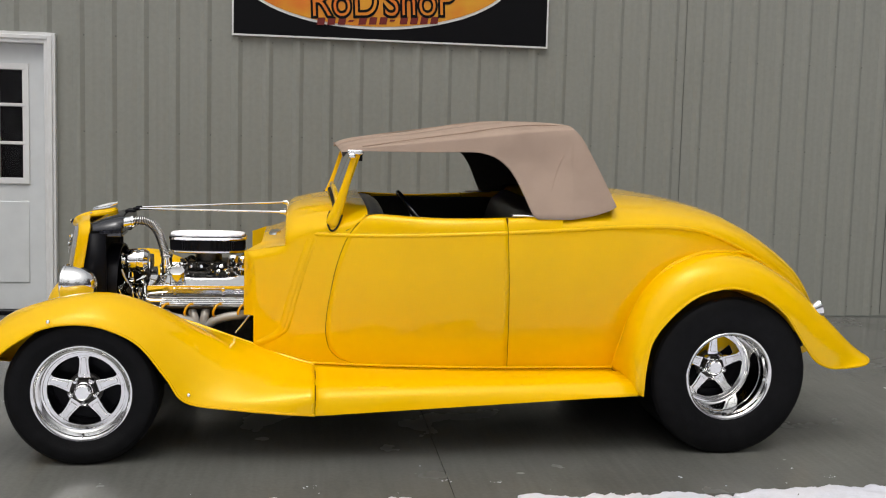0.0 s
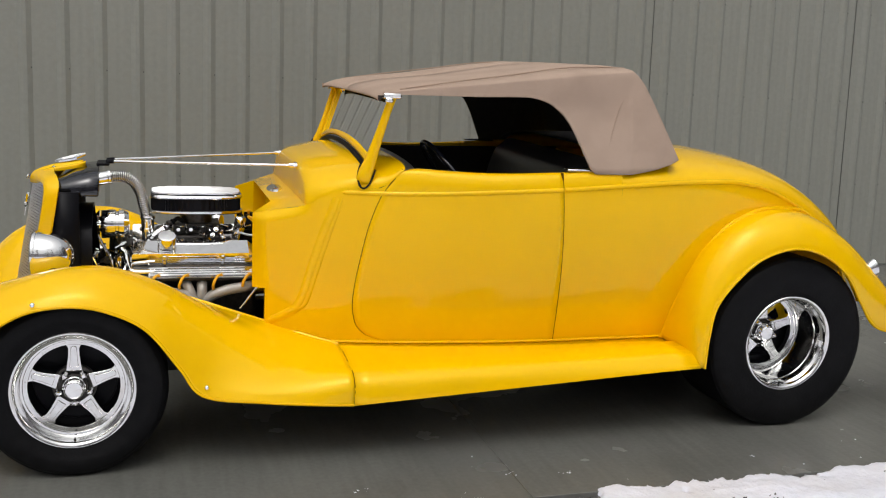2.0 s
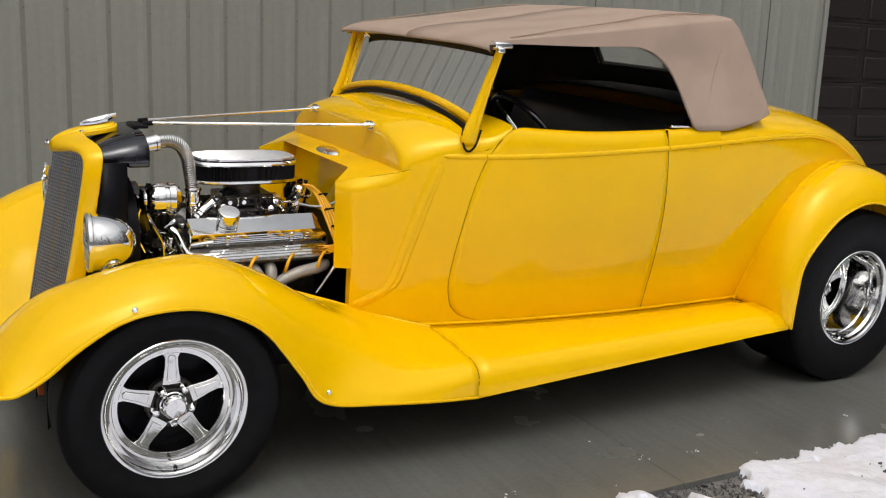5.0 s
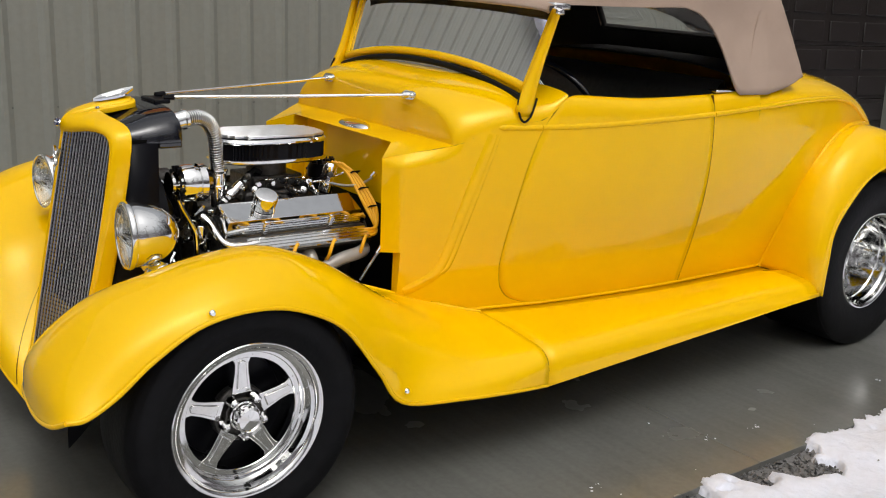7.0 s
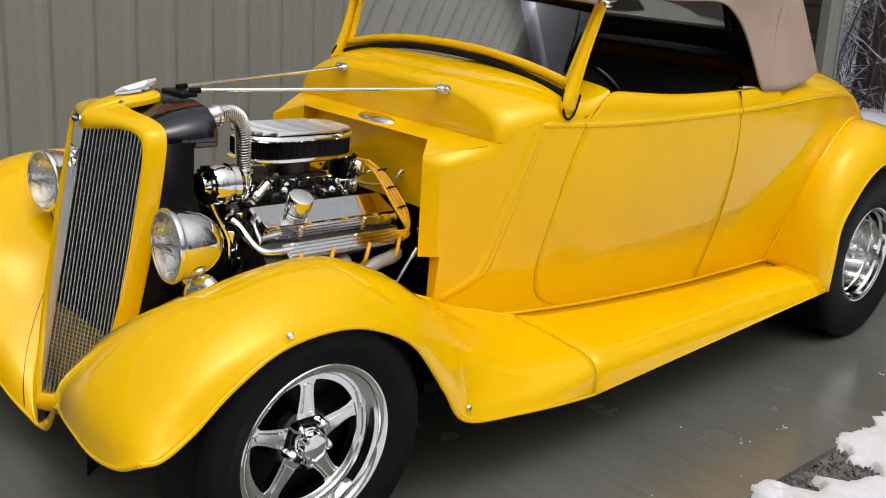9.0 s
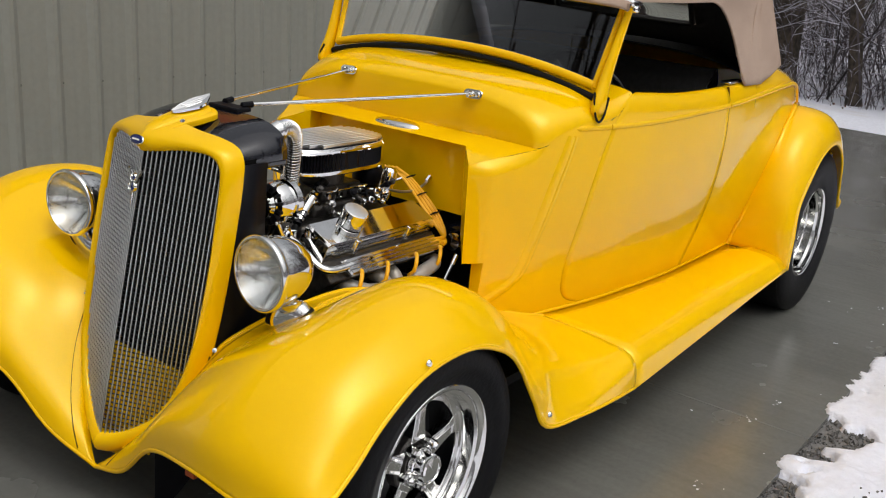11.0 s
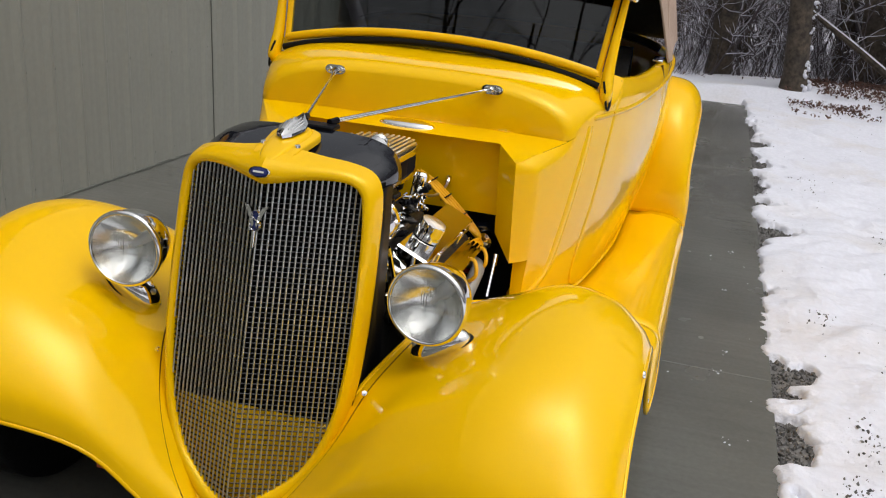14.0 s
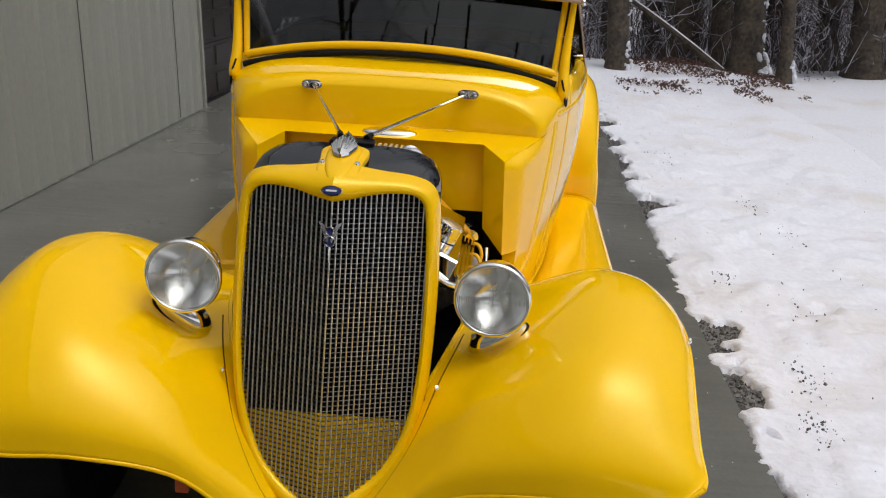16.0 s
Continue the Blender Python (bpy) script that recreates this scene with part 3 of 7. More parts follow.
sill_z = spline([0.70, 1.19, 1.5, 1.80, 2.05], [1.04, 1.040, 1.030, 1.040, 1.055])
BELT = 0.955
LOW = 0.325
deck_z = spline([2.00, 2.30, 2.54, 2.73, 2.885, 3.05, 3.185, 3.36, 3.50, 3.58], [1.12, 1.128, 1.120, 1.100, 1.066, 1.000, 0.926, 0.806, 0.668, 0.585])


def side_y(x, z):
    """The body side's y (camera's side) at a place along the car and a height."""
    t = min(max((z - LOW) / (BELT - LOW), 0.0), 1.0)
    y = low_w(x) + (belt_w(x) - low_w(x)) * math.sin(t * math.pi / 2) ** 1.1
    y += 0.012 * math.sin(math.pi * t)
    if z > BELT:
        y -= 1.6 * (z - BELT) ** 2
    return -float(y)


door_front = spline([0.328, 0.334, 0.345, 0.37, 0.42, 0.50, 0.73, 0.92, 1.045], [1.30, 1.19, 1.125, 1.065, 1.028, 1.014, 1.042, 1.098, 1.190])
door_rear = spline([0.328, 1.045], [1.853, 1.806])
seam_z = spline([2.345, 2.357, 2.378, 2.42, 2.492, 2.61, 2.78, 2.95, 3.11, 3.235, 3.34, 3.50], [LOW, 0.335, 0.470, 0.605, 0.745, 0.848, 0.896, 0.890, 0.818, 0.725, 0.62, 0.43])


def side_sheet(xa, xb, zs, n):
    return [[(x, side_y(x, z), z) for x in np.linspace(xa(z), xb(z), n)] for z in zs]


zs = np.concatenate([np.linspace(0.328, 0.42, 14), np.linspace(0.44, 1.0, 26)])
G = 0.0014
# door
rows = side_sheet(lambda z: door_front(z) + G, lambda z: door_rear(z) - G, zs, 30)
roll = [[(x, side_y(x, 1.0) + dy, (sill_z(x) - dz)) for x in np.linspace(door_front(1.0) + G + 0.03 * k, door_rear(1.02) - G, 30)]
        for k, (dy, dz) in enumerate(((0.006, 0.022), (0.012, 0.010), (0.022, 0.002), (0.036, 0.0), (0.048, 0.006), (0.052, 0.03), (0.052, 0.10)))]
pair("door", Shape().grid(rows + roll, flip=True), [YELLOW, LINER], car, "smooth yellow door without outside handle", solid=0.006, offset=-1, inner=0)
# quarter panel from the door to the tail, above the sill
rows = side_sheet(lambda z: door_rear(z) + G, lambda z: 2.06, zs, 10)
roll = [[(x, side_y(x, 1.0) + dy, (sill_z(x) - dz)) for x in np.linspace(door_rear(1.02) + G, 2.06, 10)]
        for dy, dz in ((0.006, 0.022), (0.012, 0.010), (0.022, 0.002), (0.036, 0.0), (0.048, 0.006), (0.052, 0.03), (0.052, 0.10))]
s = Shape().grid(rows + roll, flip=True)
# rear body: sections from the bottom over the deck to the middle
secs = []
for x in np.linspace(2.06, 3.585, 44):
    top = float(deck_z(x))
    shoulder = min(1.0, top - 0.14)
    sec = [(x, side_y(x, z) if z < BELT else side_y(x, BELT), z) for z in np.linspace(min(0.33, shoulder - 0.08), shoulder, 22)]
    w = -sec[-1][1]
    for a in np.linspace(4, 90, 24):
        c, sn = math.cos(radians(a)), math.sin(radians(a))
        sec.append((x, -w * c ** 0.62, shoulder + (top - shoulder) * sn ** 0.85))
    secs.append(sec)
s.grid(secs)
# closing of the tail
last = secs[-1]
s.grid([last, [(x + 0.02, y * 0.6, 0.45 + (z - 0.45) * 0.6) for x, y, z in last], [(x + 0.024, 0.0, 0.45) for x, y, z in last]])
pair("rear_body", s, YELLOW, car, "rounded yellow rear body and deck")
# cowl: side panel, sloping ledge, rounded top and recessed firewall with pillars
P1, P2, P3 = (0.717, -0.312, 0.868), (0.640, -0.380, 0.833), (0.830, -0.494, 0.881)
P1L, P2L = (0.717, -0.325, 0.600), (0.640, -0.392, 0.538)
cowl_edge = spline([0.635, 0.70, 0.83, 0.90, 1.00, 1.10, 1.19], [0.8317, 0.8482, 0.8812, 0.915, 0.950, 0.962, 1.037])


def cowl_point(u, v, x0=0.64, low=LOW):
    """u from the pillar to the door's gap, v from the sill to the cowl's edge."""
    z = low + v * (0.95 - low)
    for _ in range(4):
        xe = float(door_front(min(max(z, 0.328), 1.045))) - G
        x = x0 + u * (xe - x0)
        z = low + v * (float(cowl_edge(x)) - low)
    y = side_y(max(x, 0.70), z) + 0.42 * max(0.0, 0.70 - x)
    if x < 0.83:
        top = -0.380 - 0.114 * (x - 0.640) / 0.190
        k = min(1.0, max(0.0, (v - 0.93) / 0.07)) ** 2
        y += (top - y) * k
        r = max(0.0, (0.69 - x) / 0.05) if z > 0.50 else 0.0
        y += (-0.392 + 0.012 * (z - 0.538) / 0.295 - y) * r ** 2
    return (x, y, z)


s = Shape()
us = np.concatenate([np.linspace(0, 0.12, 6), np.linspace(0.16, 1, 20)])
vs = np.concatenate([np.linspace(0.42, 0.86, 16), np.linspace(0.88, 1, 8)])
s.grid([[cowl_point(u, v) for u in us] for v in vs], flip=True)
s.grid([[cowl_point(u, v, 0.686) for u in np.linspace(0, 1, 24)] for v in np.concatenate([np.linspace(0, 0.12, 10), np.linspace(0.14, 0.425, 12)])], flip=True)
ledge_in = [(0.828, -0.312 - 0.17 * t, 0.885 - 0.003 * t) for t in np.linspace(0, 1, 6)]
ledge_in[-1] = P3
front_in = [tuple(np.array(P1) + (np.array(P2) - np.array(P1)) * t) for t in np.linspace(0, 1, 6)]
s.grid([[tuple(np.array(a) + (np.array(b) - np.array(a)) * t) for a, b in zip(front_in, ledge_in)] for t in np.linspace(0, 1, 6)])
s.grid([[(0.717, 0, 0.868), P1], [(0.828, 0, 0.885), (0.828, -0.312, 0.885)]])
pair("cowl_side", s, YELLOW, car, "yellow cowl side panel and ledge", angle=28)
top_c = spline([0.826, 0.87, 0.93, 1.0, 1.06, 1.12, 1.19], [1.022, 1.040, 1.054, 1.066, 1.073, 1.070, 1.068])
secs = []
for x in [0.826, 0.829, 0.835, 0.845, 0.86, 0.88, 0.905, 0.93, 0.97, 1.01, 1.05, 1.09, 1.13, 1.17, 1.19]:
    r = max(0.0, 0.862 - x) / 0.036
    drop = 0.030 * (1 - math.sqrt(max(0.0, 1 - r * r)))
    edge = float(cowl_edge(x))
    w = -side_y(x, edge)
    sec = []
    for a in np.linspace(0, 90, 34):
        c, sn = math.cos(radians(a)), math.sin(radians(a))
        sec.append((x, -(w - 0.8 * drop) * c ** 0.62, edge + (float(top_c(x)) - 0.55 * drop - edge) * sn ** 0.9))
    secs.append(sec)
s = Shape().grid(secs)
front = secs[0]
s.grid([front, [(0.827, y, 0.868) for x, y, z in front]], flip=True)
pair("cowl_top", s, YELLOW, car, "smooth yellow cowl in front of the wind screen", angle=50)
s = Shape()
s.grid([[(0.770, y, z) for y in (-0.325, 0)] for z in (0.640, 0.873)], flip=True)
s.grid([[(0.770, -0.325, 0.63), P1L], [(0.770, -0.312, 0.873), P1]])
s.grid([[P1L, P2L], [P1, P2]])
s.add([P1L, P2L, (0.72, -0.440, 0.540), (0.77, -0.400, 0.560)], [(0, 3, 2, 1)])
s.grid([[(0.687, -0.395, z), (0.687, side_y(0.70, z) + 0.005, z)] for z in (0.325, 0.545)])
s.grid([[(0.687, -0.395, z), (0.80, -0.395, z)] for z in (0.325, 0.545)])
pair("firewall", s, YELLOW, car, "recessed yellow firewall", angle=25)
part("bulkhead", Shape().box((0.80, -0.46, 0.22), (0.815, 0.46, 0.86)), SATIN_BLACK, car, "black bulkhead behind the engine")

# mouldings: belt line, cowl crease, fender bead and panel gaps
s = Shape()
belt_z = spline([0.955, 1.115, 1.818, 2.096, 2.40, 2.55, 2.71, 2.94, 3.14, 3.30], [0.938, 0.940, 0.975, 0.995, 1.012, 1.013, 0.996, 0.912, 0.80, 0.68])
for a, b in ((0.955, 1.10), (1.104, 1.808), (1.816, 3.28)):
    path = []
    for x in np.linspace(a, b, 40):
        z = float(belt_z(x))
        path.append((x, max(side_y(x, min(z, BELT)), -9) + (0.0055 if x < 2.1 else 0.0035), z))
    s.tube(path, [0.0105 - 0.006 * max(0.0, 1 - k / 5) * (a < 1) for k in range(40)], 10)
pair("belt_moulding", s, YELLOW, car, "raised yellow belt moulding")
s = Shape()
for off, r0, sink in ((0.016, 0.030, 0.0275), (0.030, 0.012, 0.0095)):
    pts = [(0.705 + off * 0.6, 0.405 + off * 0.5), (0.762 + off * 0.6, 0.428 + off), (0.806 + off, 0.49), (0.843 + off, 0.62), (0.882 + off, 0.76), (0.922 + off * 0.8, 0.87), (0.936 + off * 0.8, 0.915)]
    s.tube([(x, side_y(x, z) + sink, z) for x, z in smooth_path(pts, 40)], [r0 + 0.0022 * math.sin(math.pi * k / 39) ** 0.6 for k in range(40)], 24)
pair("cowl_crease", s, YELLOW, car, "raised crease along the cowl edge")
s = Shape()
pts = [(x, float(seam_z(x))) for x in np.concatenate([np.linspace(2.352, 2.50, 20), np.linspace(2.52, 3.45, 34)])]
s.tube([(x, side_y(x, z) - 0.006, z) for x, z in pts], 0.010, 8)
pair("fender_bead", s, YELLOW, car, "raised bead between rear fender and body")
s = Shape()
s.tube([(x, side_y(x, 0.334) - 0.002, 0.334) for x in np.linspace(0.72, 2.36, 50)], 0.0055, 8)
pair("sill_bead", s, YELLOW, car, "raised bead along the sill")
s = Shape()
gap = [(float(door_front(z)), side_y(float(door_front(z)), z) + 0.006, z) for z in np.concatenate([np.linspace(0.328, 0.42, 16), np.linspace(0.44, 1.035, 24)])]
s.tube(gap, 0.0036, 6)
s.tube([(float(door_rear(z)), side_y(float(door_rear(z)), z) + 0.006, z) for z in np.linspace(0.328, 1.04, 24)], 0.005, 6)
s.tube([(x, side_y(x, 0.328) + 0.006, 0.3275) for x in np.linspace(1.28, 1.855, 20)], 0.005, 6)
pair("door_gap", s, GAP, car, "dark gap round the door")
s = Shape().grid([[(x, side_y(x, z) + 0.012, z) for x in np.linspace(1.12 if z < 0.97 else 1.24, 2.36, 30)] for z in (0.30, 0.34, 0.5, 0.7, 0.9, 0.96, 1.0, 1.022)], flip=True)
pair("inner_panel", s, LINER, car, "dark inner side of the body", solid=0.004)
s = Shape().grid([[(x, side_y(x, 0.33) + d, z) for x in np.linspace(0.70, 2.40, 40)] for d, z in ((0.0, 0.329), (-0.002, 0.322), (0.004, 0.30))], flip=True)
pair("sill", s, YELLOW, car, "yellow sill under the door")

# front fender: control points from the inner edge over the crown to the lip
FF = [
    ((-0.325, 0.000, 0.096), (-0.358, -0.150, 0.160), (-0.395, -0.300, 0.290), (-0.452, -0.500, 0.350), (-0.470, -0.660, 0.352), (-0.468, -0.775, 0.372), (-0.452, -0.835, 0.400)),
    ((-0.305, -0.050, 0.140), (-0.352, -0.190, 0.245), (-0.392, -0.330, 0.365), (-0.448, -0.530, 0.432), (-0.455, -0.685, 0.430), (-0.442, -0.795, 0.422), (-0.412, -0.845, 0.405)),
    ((-0.270, -0.110, 0.205), (-0.318, -0.240, 0.325), (-0.345, -0.360, 0.435), (-0.398, -0.550, 0.510), (-0.398, -0.698, 0.503), (-0.378, -0.795, 0.478), (-0.343, -0.840, 0.440)),
    ((-0.215, -0.180, 0.310), (-0.255, -0.280, 0.405), (-0.270, -0.380, 0.493), (-0.305, -0.570, 0.586), (-0.300, -0.706, 0.584), (-0.285, -0.796, 0.545), (-0.255, -0.836, 0.508)),
    ((-0.150, -0.225, 0.425), (-0.168, -0.310, 0.468), (-0.168, -0.400, 0.525), (-0.160, -0.585, 0.634), (-0.155, -0.716, 0.649), (-0.150, -0.801, 0.605), (-0.140, -0.837, 0.572)),
    ((-0.065, -0.265, 0.485), (-0.065, -0.330, 0.507), (-0.060, -0.410, 0.550), (-0.020, -0.595, 0.666), (-0.018, -0.726, 0.677), (-0.012, -0.806, 0.630), (-0.005, -0.837, 0.590)),
    ((0.070, -0.305, 0.525), (0.075, -0.355, 0.540), (0.090, -0.430, 0.577), (0.120, -0.600, 0.669), (0.120, -0.726, 0.667), (0.118, -0.806, 0.612), (0.115, -0.837, 0.568)),
    ((0.220, -0.330, 0.535), (0.225, -0.375, 0.545), (0.245, -0.440, 0.568), (0.285, -0.600, 0.612), (0.278, -0.726, 0.596), (0.262, -0.806, 0.535), (0.240, -0.837, 0.500)),
    ((0.380, -0.362, 0.498), (0.388, -0.400, 0.500), (0.410, -0.460, 0.507), (0.440, -0.600, 0.519), (0.425, -0.727, 0.481), (0.385, -0.809, 0.405), (0.350, -0.840, 0.360)),
    ((0.540, -0.398, 0.450), (0.548, -0.430, 0.448), (0.565, -0.490, 0.443), (0.590, -0.610, 0.420), (0.560, -0.738, 0.370), (0.490, -0.816, 0.300), (0.430, -0.847, 0.258)),
    ((0.700, -0.415, 0.397), (0.705, -0.460, 0.392), (0.710, -0.530, 0.380), (0.720, -0.640, 0.350), (0.705, -0.760, 0.308), (0.665, -0.828, 0.262), (0.630, -0.853, 0.226)),
    ((0.840, -0.470, 0.355), (0.840, -0.510, 0.350), (0.840, -0.590, 0.338), (0.840, -0.690, 0.318), (0.838, -0.785, 0.296), (0.832, -0.835, 0.258), (0.826, -0.853, 0.206)),
    ((0.966, -0.508, 0.325), (0.966, -0.560, 0.324), (0.966, -0.645, 0.319), (0.966, -0.730, 0.310), (0.966, -0.805, 0.299), (0.966, -0.842, 0.265), (0.966, -0.850, 0.196)),
]
rows = skin(FF, 72, 36)
s = Shape().grid(rows)
lip = [r[-1] for r in rows]
pair("front_fender", s, YELLOW, car, "sweeping yellow front fender", solid=0.004, offset=-1, angle=60)
pair("fender_lip", Shape().tube(lip, 0.0062, 10), YELLOW, car, "rolled lip of the front fender", angle=70)
pair("fender_lip", Shape().tube(rows[0], 0.0062, 10), YELLOW, car, "rolled lip of the front fender", angle=70)
for x, y, z in ((-0.118, -0.840, 0.598), (0.440, -0.848, 0.288)):
    s = Shape().lathe([(0.0001, 0.006), (0.005, 0.006), (0.0085, 0.003), (0.009, 0.0)], pose(x, y + 0.004, z, 90), n=10)
    pair("fender_bolt", s, CHROME, car, "small chrome fender bolt")
s = Shape().tube([r[0] + np.array((0, 0, 0.002)) for r in rows[8:]], 0.007, 6)
pair("fender_welt", s, YELLOW, car, "beaded edge of the front fender")
s = Shape().tube([np.array(r[2]) + np.array((-0.002, 0, 0.002)) for r in rows[1:34]], 0.0026, 6)
pair("fender_seam", s, GAP, car, "dark seam between fender and radiator apron")
# inner aprons between fender and frame, dark
s = Shape().grid([[(r[0][0], r[0][1], r[0][2] - d) for r in rows[14:60]] for d in (0.004, 0.12, 0.26)])
pair("inner_apron", s, SATIN_BLACK, car, "black inner fender apron")

# running board
rbt = spline([0.966, 2.36], [0.300, 0.328])
rbb = spline([0.966, 2.36], [0.196, 0.272])
rows = []
for x in np.linspace(0.9675, 2.352, 24):
    t, b = float(rbt(x)), float(rbb(x))
    yi = side_y(x, 0.33)
    rows.append([(x, yi, 0.325), (x, yi - 0.05, 0.324), (x, -0.70, t + 0.011), (x, -0.755, t + 0.007), (x, -0.790, t), (x, -0.812, t - 0.009), (x, -0.830, t - 0.023), (x, -0.842, t - 0.044), (x, -0.849, b + 0.010), (x, -0.852, b), (x, -0.840, b - 0.003)])
    # the rear end follows the curve of the rear fender
    e = max(0.0, (x - 2.15) / 0.202) ** 2
    rows[-1] = [(px + e * q, py, pz) for (px, py, pz), q in zip(rows[-1], (0, 0.001, 0.008, 0.015, 0.023, 0.030, 0.038, 0.042, 0.046, 0.050, 0.052))]
pair("running_board", Shape().grid(rows), YELLOW, car, "smooth yellow running board", solid=0.004, angle=60)
s = Shape().tube([(0.969, y, z + 0.0005) for _, y, z in smooth_path(FF[-1], 20)], 0.0015, 6)
pair("board_joint", s, GAP, car, "dark joint between fender and running board")

# rear fender
RF = [
    ((2.355, -0.590, 0.325), (2.359, -0.666, 0.326), (2.368, -0.738, 0.325), (2.380, -0.800, 0.305), (2.396, -0.842, 0.276), (2.424, -0.848, 0.266)),
    ((2.375, -0.614, 0.450), (2.372, -0.674, 0.450), (2.374, -0.740, 0.448), (2.384, -0.803, 0.436), (2.408, -0.838, 0.415), (2.432, -0.846, 0.400)),
    ((2.418, -0.622, 0.595), (2.405, -0.682, 0.599), (2.407, -0.747, 0.592), (2.420, -0.801, 0.569), (2.443, -0.829, 0.539), (2.462, -0.835, 0.520)),
    ((2.490, -0.624, 0.735), (2.479, -0.689, 0.738), (2.483, -0.758, 0.725), (2.502, -0.807, 0.692), (2.527, -0.830, 0.654), (2.545, -0.836, 0.632)),
    ((2.610, -0.615, 0.838), (2.605, -0.687, 0.843), (2.610, -0.764, 0.830), (2.627, -0.809, 0.791), (2.647, -0.831, 0.747), (2.660, -0.836, 0.722)),
    ((2.780, -0.596, 0.886), (2.781, -0.685, 0.891), (2.788, -0.762, 0.878), (2.797, -0.809, 0.837), (2.806, -0.831, 0.789), (2.810, -0.836, 0.760)),
    ((2.950, -0.565, 0.880), (2.956, -0.666, 0.875), (2.962, -0.754, 0.854), (2.964, -0.802, 0.811), (2.961, -0.825, 0.759), (2.957, -0.832, 0.726)),
    ((3.110, -0.530, 0.808), (3.120, -0.647, 0.796), (3.129, -0.739, 0.768), (3.119, -0.791, 0.722), (3.100, -0.816, 0.675), (3.087, -0.824, 0.640)),
    ((3.235, -0.495, 0.715), (3.255, -0.628, 0.694), (3.269, -0.723, 0.662), (3.251, -0.776, 0.615), (3.217, -0.802, 0.572), (3.182, -0.812, 0.520)),
    ((3.340, -0.460, 0.610), (3.372, -0.610, 0.590), (3.391, -0.707, 0.556), (3.371, -0.760, 0.508), (3.322, -0.787, 0.465), (3.264, -0.800, 0.420)),
    ((3.440, -0.430, 0.500), (3.485, -0.584, 0.490), (3.508, -0.675, 0.462), (3.490, -0.733, 0.428), (3.430, -0.765, 0.395), (3.350, -0.785, 0.378)),
    ((3.500, -0.415, 0.420), (3.575, -0.573, 0.412), (3.602, -0.654, 0.400), (3.590, -0.709, 0.388), (3.535, -0.749, 0.378), (3.440, -0.770, 0.372)),
]
rows = skin(RF, 60, 30)
s = Shape().grid(rows)
pair("rear_fender", s, YELLOW, car, "wide rounded yellow rear fender", solid=0.004, offset=-1, angle=60)
pair("fender_lip", Shape().tube([r[-1] for r in rows], 0.0062, 10), YELLOW, car, "rolled lip of the rear fender", angle=70)
pair("fender_lip", Shape().tube(rows[-1], 0.0062, 10), YELLOW, car, "rolled lip of the rear fender", angle=70)
s = Shape().tube([r + np.array((-0.003, 0, 0.003)) for r in rows[0]], 0.0020, 6)
pair("fender_joint", s, GAP, car, "dark joint between running board and rear fender")


